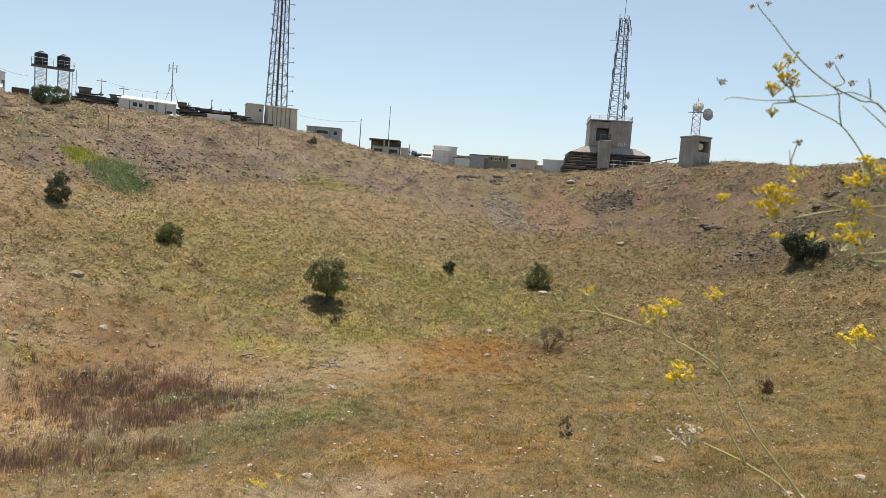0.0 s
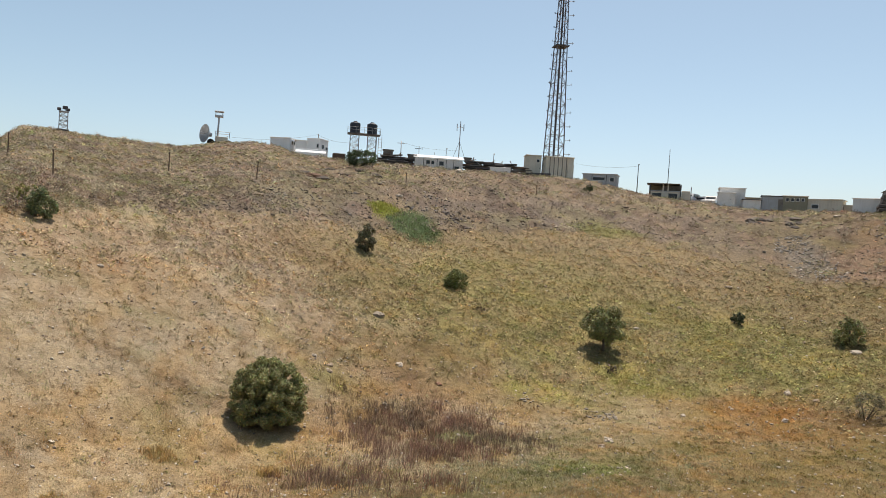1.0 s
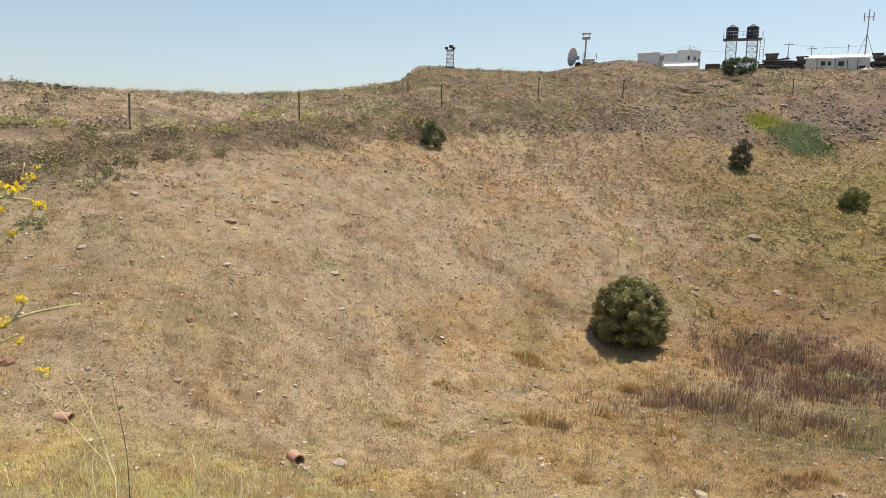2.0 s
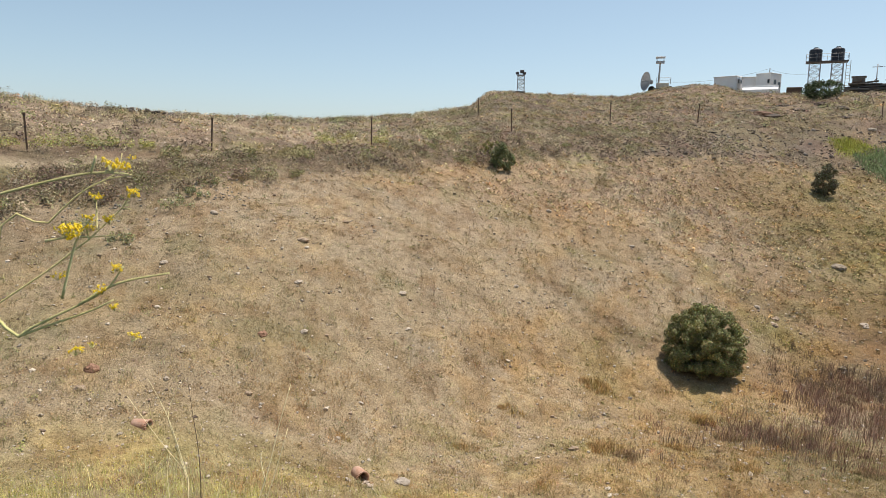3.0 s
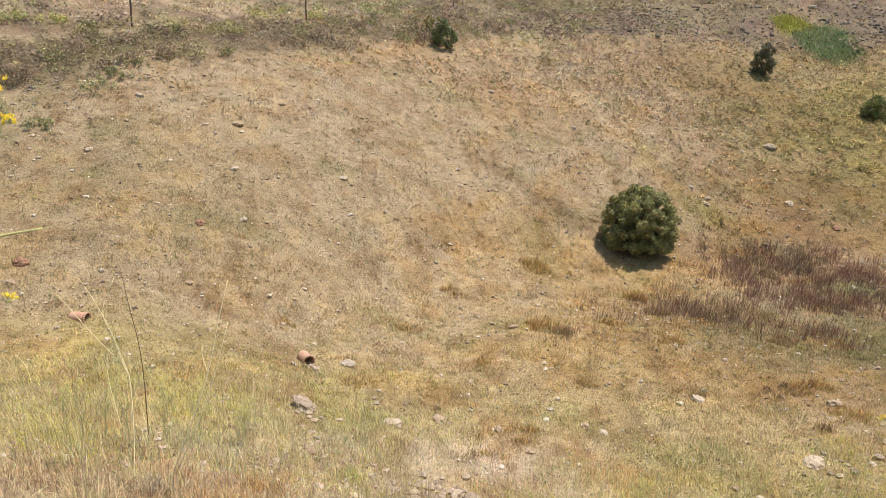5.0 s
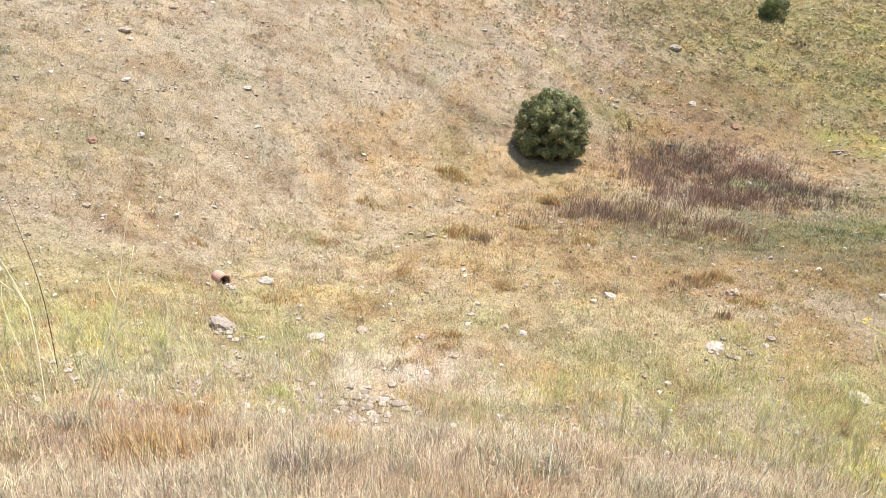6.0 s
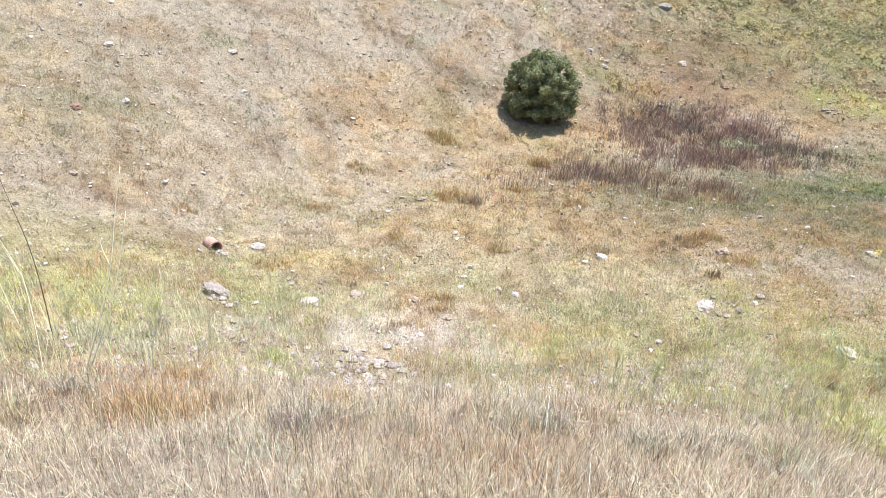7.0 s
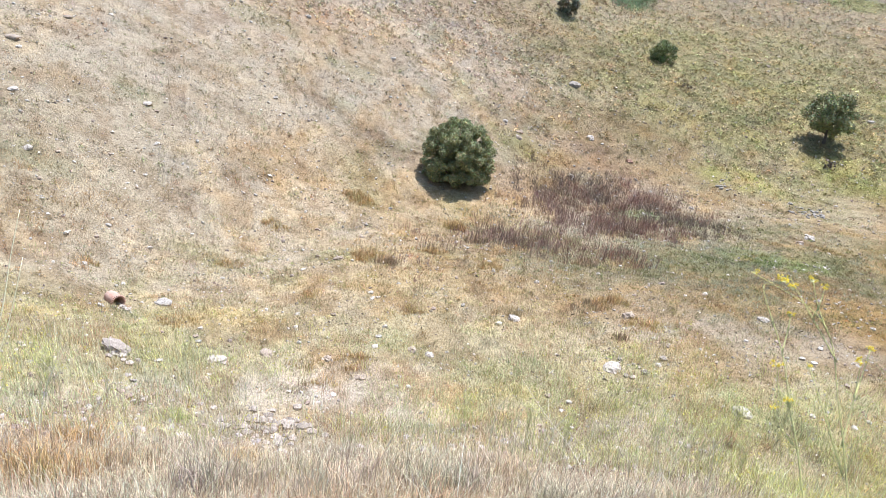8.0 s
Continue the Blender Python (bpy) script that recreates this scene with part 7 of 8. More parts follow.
def stalk(points, r0, r1, n=6):
    """A smooth tapering tube through the points."""
    p = [Vector(q) for q in points]
    path = []
    for k in range(len(p) - 1):
        a, b, c, d = p[max(k - 1, 0)], p[k], p[k + 1], p[min(k + 2, len(p) - 1)]
        for j in range(4):
            t = j / 4
            path.append(0.5 * ((2 * b) + (c - a) * t + (2 * a - 5 * b + 4 * c - d) * t * t + (3 * b - 3 * c + d - a) * t ** 3))
    path.append(p[-1])
    bm = bmesh.new()
    rings = []
    for k, q in enumerate(path):
        d = (path[min(k + 1, len(path) - 1)] - path[max(k - 1, 0)]).normalized()
        m = d.to_track_quat("Z", "Y").to_matrix()
        r = r0 + (r1 - r0) * k / (len(path) - 1)
        rings.append([bm.verts.new(q + m @ Vector((math.cos(2 * math.pi * i / n) * r, math.sin(2 * math.pi * i / n) * r, 0))) for i in range(n)])
    for a, b in zip(rings[:-1], rings[1:]):
        for i in range(n):
            bm.faces.new((a[i], a[(i + 1) % n], b[(i + 1) % n], b[i]))
    bm.faces.new(rings[0][::-1])
    bm.faces.new(rings[-1])
    return bm


def umbel(thing, at, size, seed, mat=None):
    """A flower head: fine rays that end in knots of tiny yellow flowers."""
    g = np.random.default_rng(seed)
    at = Vector(at)
    up = Vector((g.normal(0, 0.35), g.normal(0, 0.35), 1)).normalized()
    hub = at - up * size * 0.55
    rays, knots = bmesh.new(), bmesh.new()
    for k in range(13):
        d = Vector(g.normal(0, 1, 3))
        d -= up * d.dot(up)
        tip = at + d.normalized() * size * g.uniform(0.15, 0.62) + up * size * g.normal(0, 0.10)
        rod(rays, hub, tip, size * 0.012 + 0.0003, n=3)
        for j in range(7):
            o = Vector(g.normal(0, 1, 3)).normalized() * size * 0.15 * g.uniform(0.2, 1.0)
            bmesh.ops.create_icosphere(knots, subdivisions=1, radius=size * 0.050 * g.uniform(0.7, 1.3), matrix=Matrix.Translation(tip + o))
    u = part("umbel", rays, STALK if mat is None else mat, thing)
    tagged(part("bloom", knots, YELLOW if mat is None else mat, u, "tiny yellow flowers" if mat is None else "dried seed heads"), kind="stuff")


def fennel(az, r, stems, heads, label, thick=0.004, dry=(), green=None, raised=0.0):
    """raised: how far the whole spray stands higher than its drawn points; the foot stays in the earth."""
    t = empty("fennel_plant", Matrix.Translation(spot(az, r)))
    stems = [[(x, y, z + raised if z > 0 else z) for x, y, z in pts] for pts in stems]
    heads = [(x, y, z + raised, k) for x, y, z, k in heads]
    for k, pts in enumerate(stems):
        part("stem", stalk(pts, thick * (1 if k == 0 else 0.8 if thick < 0.007 else 0.25), thick * 0.4), green or STALK, t, shade=True)
    for k, (x, y, z, s) in enumerate(heads):
        umbel(t, (x, y, z), s * (1.15 if az > 0 else 0.85), 500 + k + int(az), DRYSTALK if k in dry else None)
    return tagged(t, label, "fennel", "wild fennel by the path")


PALESTALK = painted("pale_fennel_stalk", (0.76, 0.66, 0.28), (0.62, 0.56, 0.18), 0.7, scale=20, amount=0.5, bump=0.1, streaks=False, lift=0.55)
LIMESTALK = painted("green_fennel_stalk", (0.66, 0.60, 0.17), (0.60, 0.50, 0.22), 0.7, scale=20, amount=0.5, bump=0.1, streaks=False, lift=0.75)
fennel(100.0, 0.95, [
    [(0.0, 0.0, -0.05), (-0.010, -0.057, 1.618), (-0.046, 0.008, 1.672), (-0.075, 0.067, 1.785), (-0.093, 0.097, 1.798), (-0.111, 0.128, 1.813), (-0.126, 0.156, 1.834), (-0.139, 0.179, 1.858), (-0.152, 0.203, 1.889), (-0.160, 0.218, 1.906), (-0.163, 0.223, 1.915)],
    [(-0.010, -0.057, 1.618), (-0.053, 0.014, 1.633), (-0.076, 0.057, 1.681), (-0.084, 0.071, 1.697), (-0.094, 0.091, 1.733), (-0.106, 0.115, 1.764), (-0.121, 0.141, 1.778), (-0.137, 0.168, 1.790), (-0.147, 0.184, 1.791), (-0.161, 0.206, 1.789), (-0.181, 0.237, 1.790), (-0.187, 0.247, 1.786)],
    [(-0.106, 0.115, 1.764), (-0.107, 0.119, 1.784), (-0.107, 0.121, 1.803), (-0.111, 0.128, 1.813)],
    [(-0.137, 0.168, 1.790), (-0.141, 0.175, 1.796), (-0.123, 0.146, 1.800), (-0.109, 0.124, 1.804), (-0.099, 0.108, 1.808), (-0.085, 0.085, 1.800), (-0.075, 0.067, 1.785)],
    [(-0.085, 0.086, 1.802), (-0.086, 0.088, 1.817), (-0.086, 0.091, 1.828)],
    [(-0.061, 0.041, 1.745), (-0.075, 0.065, 1.766), (-0.091, 0.094, 1.792)],
    [(-0.111, 0.128, 1.813), (-0.103, 0.117, 1.820), (-0.106, 0.123, 1.831), (-0.109, 0.129, 1.842)],
    [(-0.137, 0.168, 1.790), (-0.140, 0.174, 1.806), (-0.143, 0.181, 1.828), (-0.139, 0.178, 1.851)],
    [(-0.140, 0.174, 1.806), (-0.148, 0.188, 1.816), (-0.152, 0.193, 1.808)],
    [(-0.137, 0.168, 1.790), (-0.145, 0.180, 1.788), (-0.153, 0.193, 1.785), (-0.155, 0.193, 1.773)],
    [(-0.010, -0.057, 1.618), (-0.063, 0.031, 1.643), (-0.084, 0.065, 1.650), (-0.109, 0.106, 1.658), (-0.131, 0.142, 1.666)],
    [(-0.010, -0.057, 1.618), (-0.060, 0.030, 1.670), (-0.076, 0.055, 1.664), (-0.105, 0.100, 1.655), (-0.125, 0.131, 1.647), (-0.146, 0.162, 1.638), (-0.164, 0.191, 1.634), (-0.180, 0.217, 1.642), (-0.189, 0.233, 1.648)],
    [(-0.131, 0.142, 1.666), (-0.135, 0.150, 1.678), (-0.137, 0.155, 1.693)],
    [(-0.131, 0.142, 1.666), (-0.145, 0.165, 1.669), (-0.155, 0.181, 1.660)],
    [(-0.147, 0.168, 1.662), (-0.143, 0.166, 1.704), (-0.143, 0.169, 1.728)],
    [(-0.142, 0.166, 1.711), (-0.138, 0.162, 1.731), (-0.136, 0.159, 1.740)],
    [(-0.053, 0.013, 1.622), (-0.077, 0.049, 1.604), (-0.094, 0.075, 1.599), (-0.106, 0.094, 1.596)],
    [(-0.053, 0.012, 1.618), (-0.078, 0.048, 1.592), (-0.094, 0.074, 1.594), (-0.101, 0.087, 1.606)],
    [(-0.094, 0.087, 1.688), (-0.084, 0.074, 1.719), (-0.076, 0.061, 1.720)],
    [(-0.076, 0.057, 1.681), (-0.084, 0.070, 1.685), (-0.092, 0.084, 1.692)],
], [(-0.143, 0.181, 1.824, 0.023), (-0.139, 0.178, 1.849, 0.017), (-0.152, 0.193, 1.806, 0.019), (-0.149, 0.191, 1.836, 0.015), (-0.155, 0.193, 1.775, 0.013), (-0.138, 0.172, 1.817, 0.013), (-0.156, 0.182, 1.660, 0.030), (-0.151, 0.176, 1.674, 0.025), (-0.159, 0.188, 1.675, 0.023), (-0.145, 0.165, 1.662, 0.023), (-0.137, 0.155, 1.695, 0.023), (-0.154, 0.176, 1.646, 0.021), (-0.169, 0.201, 1.653, 0.011), (-0.164, 0.196, 1.672, 0.013), (-0.189, 0.234, 1.660, 0.017), (-0.092, 0.085, 1.699, 0.030), (-0.084, 0.073, 1.716, 0.028), (-0.095, 0.084, 1.665, 0.025), (-0.103, 0.095, 1.638, 0.023), (-0.104, 0.092, 1.615, 0.027), (-0.095, 0.080, 1.622, 0.021), (-0.154, 0.173, 1.615, 0.015), (-0.128, 0.131, 1.617, 0.015), (-0.167, 0.229, 1.911, 0.007), (-0.154, 0.211, 1.917, 0.007), (-0.113, 0.136, 1.843, 0.010), (-0.106, 0.125, 1.854, 0.009), (-0.098, 0.109, 1.821, 0.009), (-0.189, 0.252, 1.810, 0.010), (-0.136, 0.159, 1.739, 0.010)], "wild fennel spray with yellow flower heads close by", 0.0014, (23, 24, 25, 26, 27, 28, 29), raised=0.20)
fennel(86.0, 1.50, [
    [(0.0, 0.0, -0.05), (-0.084, -0.248, 1.068), (-0.142, -0.132, 1.252), (-0.195, -0.031, 1.383), (-0.227, 0.034, 1.498), (-0.278, 0.122, 1.554), (-0.321, 0.193, 1.582), (-0.357, 0.253, 1.597), (-0.379, 0.288, 1.597)],
    [(-0.227, 0.034, 1.498), (-0.230, 0.048, 1.572), (-0.235, 0.065, 1.645)],
    [(-0.275, 0.117, 1.551), (-0.283, 0.133, 1.587), (-0.285, 0.139, 1.607)],
    [(-0.096, -0.228, 1.066), (-0.155, -0.113, 1.250), (-0.197, -0.039, 1.308), (-0.245, 0.043, 1.347), (-0.266, 0.079, 1.361)],
    [(-0.203, -0.029, 1.311), (-0.226, 0.019, 1.401), (-0.236, 0.042, 1.453)],
    [(-0.253, 0.067, 1.437), (-0.260, 0.082, 1.465), (-0.267, 0.095, 1.481)],
    [(-0.356, 0.251, 1.598), (-0.364, 0.267, 1.616), (-0.368, 0.275, 1.635)],
    [(-0.017, -0.308, 1.454), (-0.047, -0.247, 1.558), (-0.060, -0.219, 1.608)],
    [(-0.047, -0.247, 1.558), (-0.076, -0.197, 1.583)],
    [(-0.195, -0.031, 1.383), (-0.190, -0.043, 1.366), (-0.202, -0.022, 1.379)],
], [(-0.293, 0.152, 1.609, 0.041), (-0.279, 0.131, 1.626, 0.034), (-0.302, 0.165, 1.594, 0.030), (-0.270, 0.102, 1.495, 0.034), (-0.277, 0.110, 1.476, 0.032), (-0.264, 0.091, 1.481, 0.028), (-0.233, 0.061, 1.651, 0.030), (-0.369, 0.277, 1.641, 0.021), (-0.268, 0.082, 1.367, 0.046), (-0.081, -0.189, 1.587, 0.046), (-0.070, -0.206, 1.596, 0.030)], "leaning wild fennel stalk with yellow and dried heads", 0.0030, (8,), PALESTALK, raised=0.20)
fennel(-42.0, 1.30, [
    [(0.0, 0.0, -0.05), (-0.11, 0.14, 1.36), (-0.02, 0.14, 1.44), (0.03, 0.14, 1.47), (0.09, 0.14, 1.50), (0.14, 0.14, 1.53), (0.17, 0.14, 1.57)],
    [(-0.02, 0.14, 1.44), (0.03, 0.14, 1.46), (0.11, 0.14, 1.49), (0.15, 0.14, 1.51)],
    [(-0.12, 0.16, 1.67), (0.02, 0.16, 1.71), (0.11, 0.16, 1.73), (0.18, 0.15, 1.73)],
    [(0.06, 0.14, 1.51), (0.08, 0.15, 1.60), (0.09, 0.15, 1.62)],
    [(0.09, 0.14, 1.50), (0.16, 0.14, 1.54), (0.25, 0.14, 1.56)],
    [(0.11, 0.16, 1.73), (0.12, 0.16, 1.76)],
    [(0.13, 0.16, 1.73), (0.15, 0.16, 1.74)],
    [(0.03, 0.15, 1.61), (0.08, 0.15, 1.62)],
], [(0.08, 0.15, 1.63, 0.049), (0.06, 0.15, 1.63, 0.034), (0.15, 0.16, 1.75, 0.041), (0.16, 0.14, 1.57, 0.024), (0.13, 0.14, 1.53, 0.026), (0.15, 0.14, 1.50, 0.022), (0.19, 0.13, 1.45, 0.026), (0.08, 0.14, 1.42, 0.026), (0.05, 0.15, 1.55, 0.024), (0.11, 0.14, 1.43, 0.014)], "wild fennel with bright yellow heads by the path", 0.0036, ())
fennel(48.1, 1.00, [
    [(0.000, -0.039, -0.050), (0.000, -0.065, 0.646), (-0.007, 0.065, 0.944), (-0.022, 0.119, 1.063), (-0.032, 0.158, 1.149), (-0.057, 0.208, 1.242), (-0.040, 0.205, 1.250)],
    [(0.032, -0.050, -0.050), (0.054, -0.083, 0.653), (0.065, 0.032, 0.930), (0.054, 0.101, 1.088), (0.047, 0.140, 1.174), (0.011, 0.172, 1.224), (-0.075, 0.226, 1.268)],
    [(0.054, 0.122, 1.142), (0.020, 0.165, 1.205), (-0.014, 0.201, 1.264)],
    [(0.047, 0.140, 1.174), (0.029, 0.169, 1.224), (0.022, 0.187, 1.264)],
    [(0.022, 0.165, 1.206), (0.030, 0.168, 1.232), (0.040, 0.176, 1.253)],
    [(-0.022, 0.119, 1.063), (-0.036, 0.140, 1.090), (-0.040, 0.151, 1.124)],
    [(0.060, 0.070, 1.010), (0.085, 0.095, 1.085), (0.093, 0.111, 1.145)],
    [(0.063, 0.050, 0.960), (0.030, 0.095, 1.060), (0.014, 0.137, 1.128)],
    [(-0.032, 0.158, 1.149), (-0.018, 0.172, 1.185), (-0.012, 0.180, 1.205)],
    [(-0.012, 0.092, 1.000), (-0.036, 0.112, 1.030), (-0.050, 0.125, 1.062)],
    [(0.085, 0.095, 1.085), (0.106, 0.110, 1.120), (0.118, 0.120, 1.160)],
], [(-0.022, 0.205, 1.264, 0.0166), (-0.011, 0.194, 1.253, 0.0126), (-0.040, 0.155, 1.131, 0.0139), (-0.025, 0.126, 1.077, 0.0126), (0.014, 0.137, 1.131, 0.0108), (0.093, 0.111, 1.149, 0.0126), (-0.065, 0.223, 1.268, 0.0085),
    (0.022, 0.188, 1.267, 0.0110), (0.041, 0.177, 1.256, 0.0100), (-0.012, 0.181, 1.208, 0.0105), (-0.051, 0.126, 1.065, 0.0105), (0.119, 0.121, 1.163, 0.0110)], "two tall thin fennel stalks on the near slope", 0.0015, (), LIMESTALK)
fennel(-40.0, 1.75, [
    [(0.0, 0.0, -0.05), (-0.115, 0.224, 1.600), (0.016, 0.249, 1.756), (0.095, 0.260, 1.832), (0.154, 0.266, 1.865), (0.180, 0.269, 1.886), (0.189, 0.275, 1.928)],
    [(-0.115, 0.216, 1.548), (0.016, 0.230, 1.639), (0.095, 0.240, 1.702), (0.115, 0.243, 1.717), (0.141, 0.247, 1.743), (0.193, 0.255, 1.795), (0.206, 0.259, 1.821), (0.206, 0.262, 1.841)],
    [(0.134, 0.246, 1.741), (0.132, 0.253, 1.782), (0.130, 0.258, 1.815)],
    [(0.154, 0.266, 1.865), (0.187, 0.266, 1.871), (0.215, 0.267, 1.877)],
    [(0.193, 0.255, 1.795), (0.216, 0.254, 1.793)],
    [(0.095, 0.244, 1.724), (0.121, 0.244, 1.724), (0.180, 0.245, 1.730)],
    [(0.115, 0.243, 1.717), (0.111, 0.247, 1.743), (0.114, 0.250, 1.763)],
], [(0.130, 0.259, 1.825, 0.037), (0.222, 0.261, 1.837, 0.039), (0.200, 0.270, 1.897, 0.034), (0.160, 0.251, 1.772, 0.039), (0.114, 0.251, 1.769, 0.039), (0.111, 0.247, 1.746, 0.034), (0.213, 0.274, 1.919, 0.021)], "pale branching fennel with flat yellow heads", 0.0030, (), PALESTALK)
YOUNG, _n, _l, _b = material("young_fennel_stalk", 0.5)
_f = noise_node(_n, _l, 60, 3, _n.new("ShaderNodeTexCoord").outputs["Object"])
_l.new(ramp(_n, _l, _f, [(0.3, (0.93, 0.80, 0.05)), (0.7, (0.98, 0.90, 0.16))]), _b.inputs["Base Color"])
_b.inputs["Subsurface Weight"].default_value = 1.0
_b.inputs["Subsurface Radius"].default_value = (1.0, 0.9, 0.25)
_b.inputs["Subsurface Scale"].default_value = 0.03
fennel(-122.3, 0.261, [
    [(0.0, 0.0, -0.05), (0.0, 0.001, 0.8), (-0.0035, 0.0035, 1.40), (-0.0005, 0.001, 1.47), (0.0050, -0.0050, 1.532)],
    [(0.002, -0.002, 1.508), (0.011, -0.012, 1.524), (0.0185, -0.0195, 1.534)],
], [(0.0050, -0.0050, 1.539, 0.0180), (0.004, -0.003, 1.532, 0.013), (0.020, -0.021, 1.537, 0.0150), (0.018, -0.019, 1.533, 0.0120)], "single yellow-green fennel stalk standing close to the path", 0.0105, green=YOUNG, raised=0.37)


def dry_stalks():
    """Tall bleached stalks standing singly on the near slope."""
    g = np.random.default_rng(77)
    spots = [(-2.0, 5.0, 0.6, 0.1), (4.0, 4.8, 0.6, 0.12), (9.0, 5.2, 0.5, -0.1), (17.0, 5.0, 0.6, 0.1), (25.0, 5.2, 0.95, 0.06), (30.0, 5.0, 0.8, 0.12),
             (36.5, 4.6, 1.0, -0.75), (41.0, 4.8, 0.75, 0.2), (46.0, 5.2, 0.8, -0.1), (-27.0, 6.4, 1.0, 0.3), (-12.0, 6.0, 0.8, 0.35), (-15.0, 7.0, 1.1, 0.3), (13.0, 4.4, 0.5, 0.3), (21.0, 4.3, 0.55, -0.3)]
    for k, (a, r, h, lean) in enumerate(spots):
        t = empty("dry_stalk", Matrix.Translation(spot(a, r)) @ Matrix.Rotation(-radians(a), 4, "Z"))
        b = g.normal(0, 0.015, 6)
        part("stem", stalk([(0, 0, -0.05), (lean * h * 0.3 + b[0], b[1], h * 0.4), (lean * h * 0.7 + b[2], b[3], h * 0.75), (lean * h + b[4], b[5], h)], 0.0038, 0.0015), DRYSTALK, t, shade=True)
        for j in range(3):
            u = g.uniform(0.45, 0.85)
            s = (-1) ** j
            part("twig", stalk([(lean * h * u, 0, h * u), (lean * h * u + s * 0.06, g.normal(0, 0.03), h * u + 0.12), (lean * h * u + s * 0.10, g.normal(0, 0.05), h * u + 0.22)], 0.0025, 0.0012, 4), DRYSTALK, t)
        tagged(t, "tall bleached dry weed stalk on the near slope", "dry stalk", "dry stalks on the slope")


dry_stalks()


def tall_stalks(az, r, stems, label, mat, thick):
    """A bleached fennel plant of last year: long bare stems that fork."""
    t = empty("dry_stalk", Matrix.Translation(spot(az, r)))
    for k, pts in enumerate(stems):
        part("stem", stalk([pts[0]] + pts[1:], thick * (1 if k == 0 else 0.7), thick * 0.35), mat, t, shade=True)
    return tagged(t, label, "dry stalk", "dry stalks on the slope")


BLEACHED = painted("bleached_stalk", (0.76, 0.66, 0.38), (0.62, 0.53, 0.27), 0.8, scale=20, amount=0.5, bump=0.1, streaks=False, lift=0.55)
DARKSTALK = painted("dark_dead_stalk", (0.14, 0.10, 0.065), (0.22, 0.16, 0.10), 0.9, scale=20, amount=0.5, bump=0.1, streaks=False)
tall_stalks(-20.5, 6.9, [
    [(0.0, 0.0, -0.1), (0.23, 0.13, 0.48), (0.43, 0.30, 1.08), (0.54, 0.45, 1.61), (0.64, 0.57, 2.03)],
    [(0.10, 0.04, 0.05), (0.31, 0.13, 0.52), (0.49, 0.27, 1.01), (0.64, 0.44, 1.60)],
    [(0.43, 0.30, 1.08), (0.37, 0.36, 1.27), (0.38, 0.39, 1.36)],
], "two tall bleached fennel stalks leaning over the slope", BLEACHED, 0.0085)
tall_stalks(-23.0, 7.1, [
    [(0.0, 0.0, -0.1), (-0.01, 0.17, 0.54), (-0.05, 0.30, 0.97), (-0.09, 0.34, 1.08), (-0.28, 0.48, 1.51), (-0.46, 0.59, 1.79), (-0.60, 0.66, 1.98)],
    [(-0.09, 0.34, 1.08), (-0.42, 0.46, 1.39), (-0.82, 0.62, 1.80)],
    [(-0.05, 0.30, 0.97), (-0.22, 0.43, 1.35), (-0.34, 0.54, 1.66), (-0.22, 0.63, 1.99)],
    [(-0.02, 0.05, 0.05), (-0.27, 0.31, 0.92), (-0.28, 0.40, 1.23)],
], "pale forked fennel stalk with thin bare branches", BLEACHED, 0.0062)
tall_stalks(-21.5, 8.7, [
    [(0.0, 0.0, -0.1), (-0.05, 0.22, 0.72), (-0.13, 0.39, 1.24), (-0.26, 0.55, 1.72), (-0.37, 0.69, 2.14)],
], "single dark dead weed stem on the slope", DARKSTALK, 0.008)


PALEGREEN = painted("pale_green_stalk", (0.58, 0.54, 0.25), (0.50, 0.42, 0.24), 0.8, scale=20, amount=0.6, bump=0.0, streaks=False, lift=0.5)
FENNELGREEN = painted("fennel_green", (0.56, 0.53, 0.10), (0.42, 0.43, 0.13), 0.7, scale=30, amount=0.6, bump=0.0, streaks=False, lift=0.4)


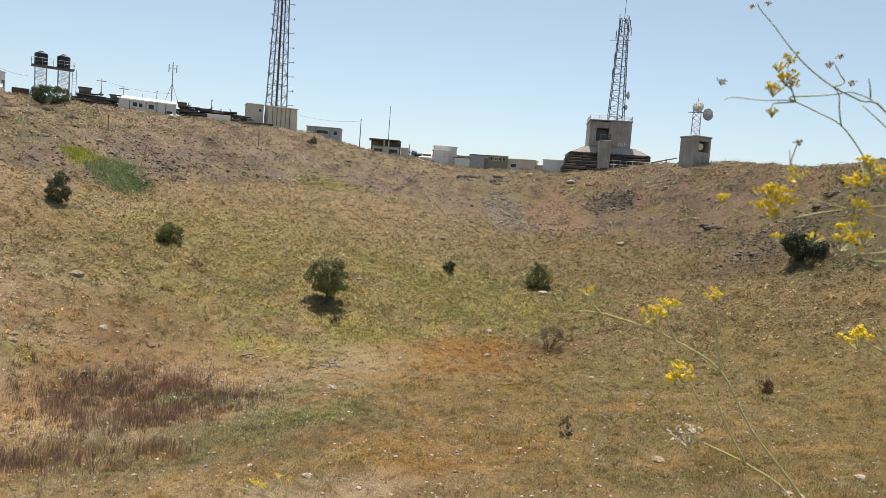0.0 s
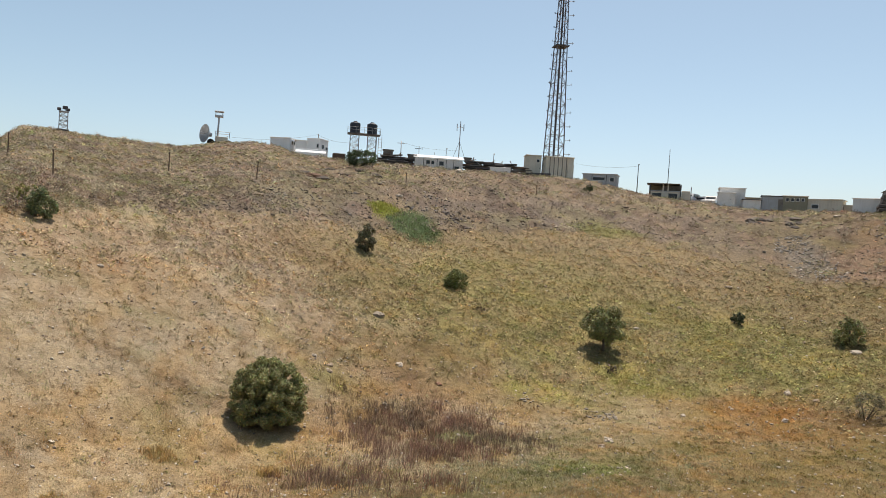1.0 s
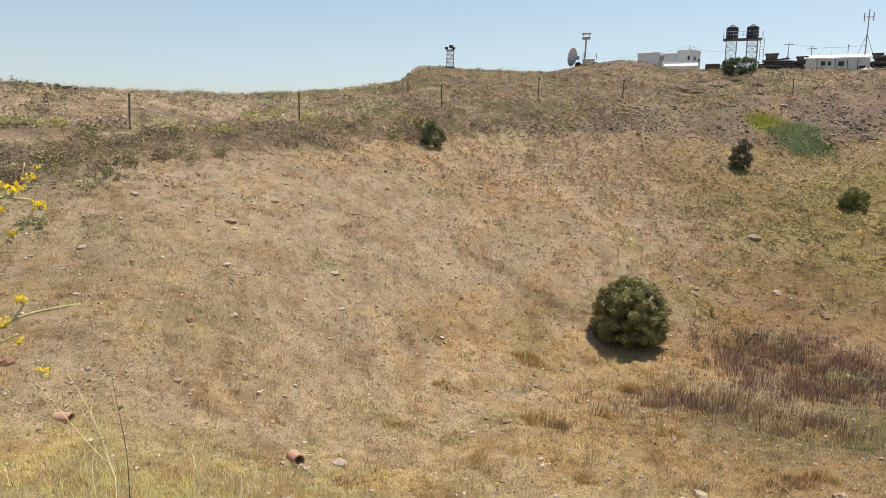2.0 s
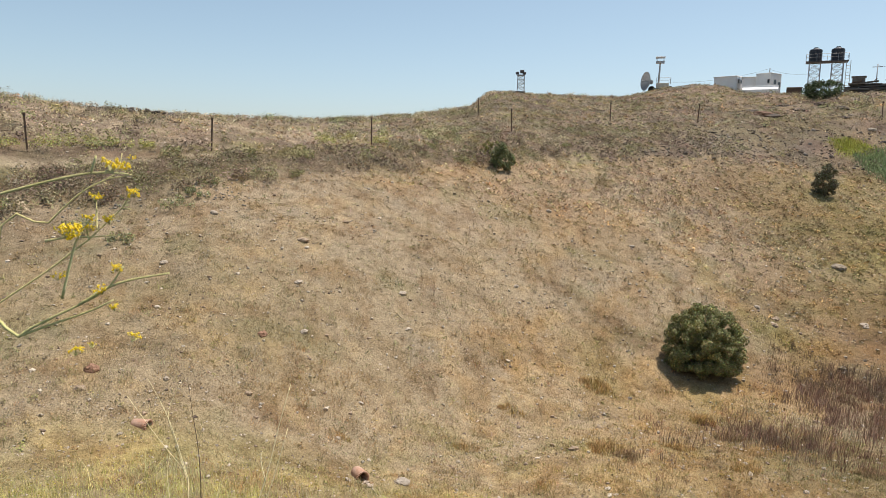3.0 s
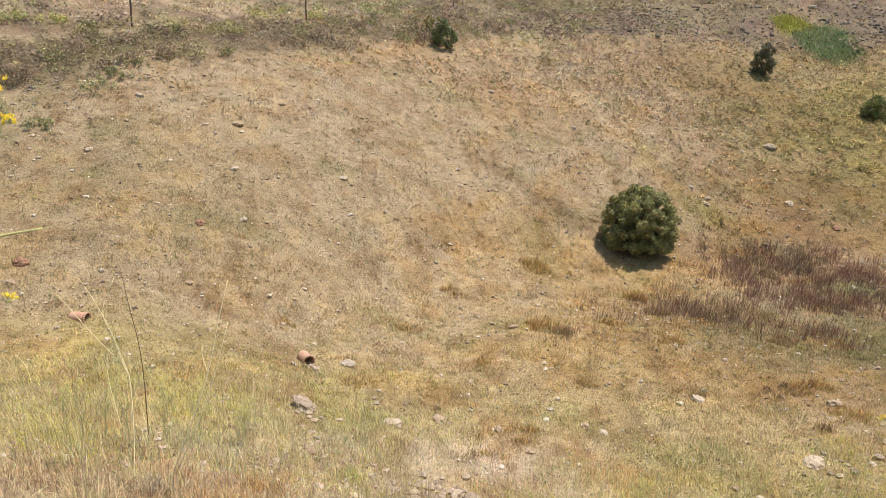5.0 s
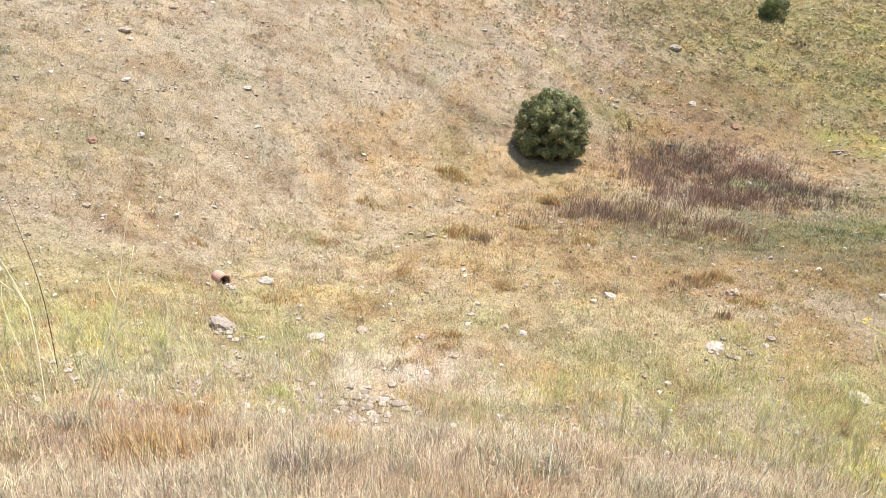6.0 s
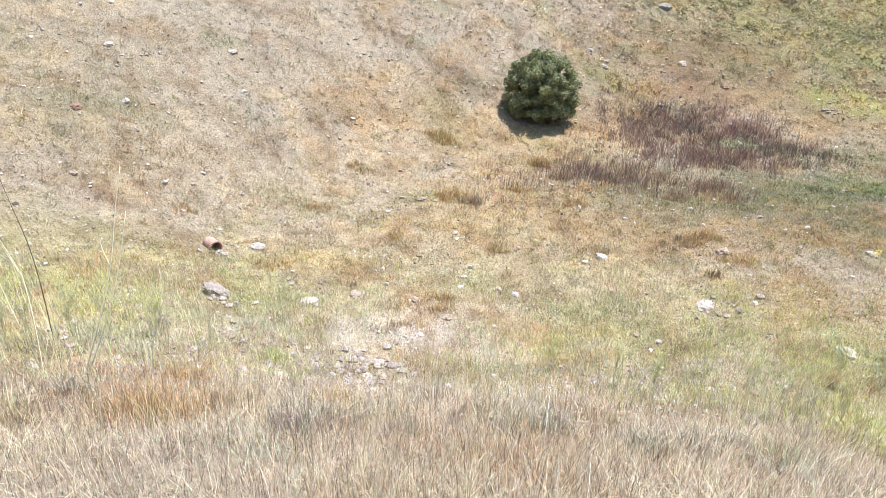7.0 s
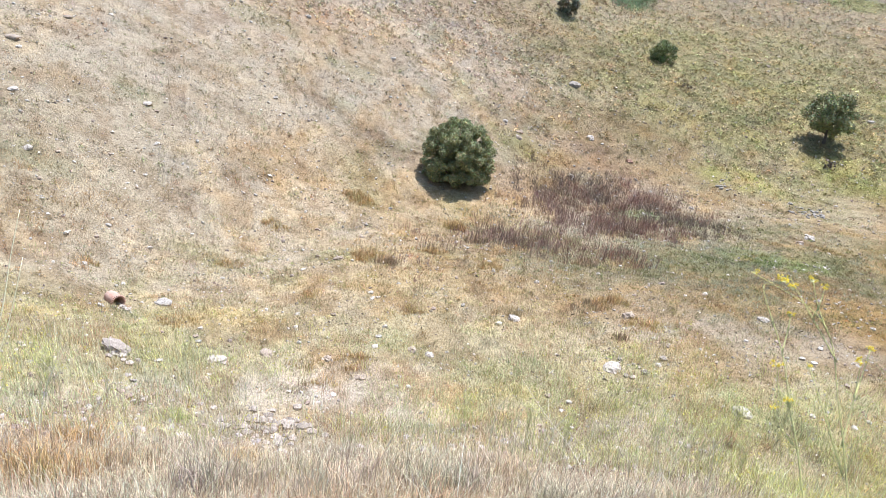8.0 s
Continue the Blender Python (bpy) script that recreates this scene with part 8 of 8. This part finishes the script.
def feathery_fennel(az, r, h, seed, count=4):
    """A thin branching fennel plant: upright stems that throw off fine twigs, each ending in a small yellow-green knot."""
    g = np.random.default_rng(seed)
    t = empty("fennel_plant", Matrix.Translation(spot(az, r)))
    knots = bmesh.new()
    for k in range(count):
        a, out = g.uniform(0, 2 * math.pi), g.uniform(0.05, 0.22) * h
        tip = Vector((math.cos(a) * out, math.sin(a) * out, h * g.uniform(0.7, 1.0)))
        mid = tip * 0.5 + Vector((g.normal(0, 0.03), g.normal(0, 0.03), 0.05 * h))
        foot = Vector((math.cos(a) * 0.04, math.sin(a) * 0.04, -0.05))
        bm = stalk([foot, mid, tip], 0.0042, 0.0016, 5)
        for j in range(9):
            u = g.uniform(0.35, 1.0)
            p = foot.lerp(mid, u * 2) if u < 0.5 else mid.lerp(tip, u * 2 - 1)
            b = g.uniform(0, 2 * math.pi)
            l = h * g.uniform(0.10, 0.24)
            q = p + Vector((math.cos(b) * l * 0.55, math.sin(b) * l * 0.55, l * 0.8))
            rod(bm, p, q, 0.0022, 0.0012, 4)
            for i in range(3):
                e = q + Vector(g.normal(0, 1, 3)) * l * 0.22 + Vector((0, 0, l * 0.22))
                rod(bm, p.lerp(q, 0.55 + 0.15 * i), e, 0.0014, 0.0010, 3)
                for _ in range(2):
                    bmesh.ops.create_icosphere(knots, subdivisions=1, radius=g.uniform(0.003, 0.0065), matrix=Matrix.Translation(e + Vector(g.normal(0, 1, 3)) * 0.010))
        part("stem", bm, PALEGREEN, t, shade=True)
    tagged(part("bloom", knots, FENNELGREEN, t, "small yellow-green flower knots"), kind="stuff")
    return tagged(t, "thin feathery yellow-green fennel plant on the near slope", "fennel", "wild fennel on the slope")


for _k, (_a, _r, _h) in enumerate([
        (23.2, 9.3, 0.75), (29.7, 8.9, 0.85), (33.3, 8.6, 0.8), (37.3, 9.9, 0.7), (41.5, 8.9, 0.75), (44.6, 8.6, 0.95), (46.4, 9.4, 0.85), (48.6, 8.9, 0.9), (50.9, 11.0, 0.8), (54.1, 10.9, 0.9),
        (56.5, 10.6, 0.85), (47.8, 10.4, 0.7), (-24.9, 8.3, 1.0), (-22.8, 8.6, 0.95), (-19.8, 8.2, 1.1), (-16.9, 9.0, 0.9), (-27.0, 7.6, 1.0), (-13.5, 9.2, 0.7)]):
    feathery_fennel(_a, _r, _h, 900 + _k, 4 + _k % 3)
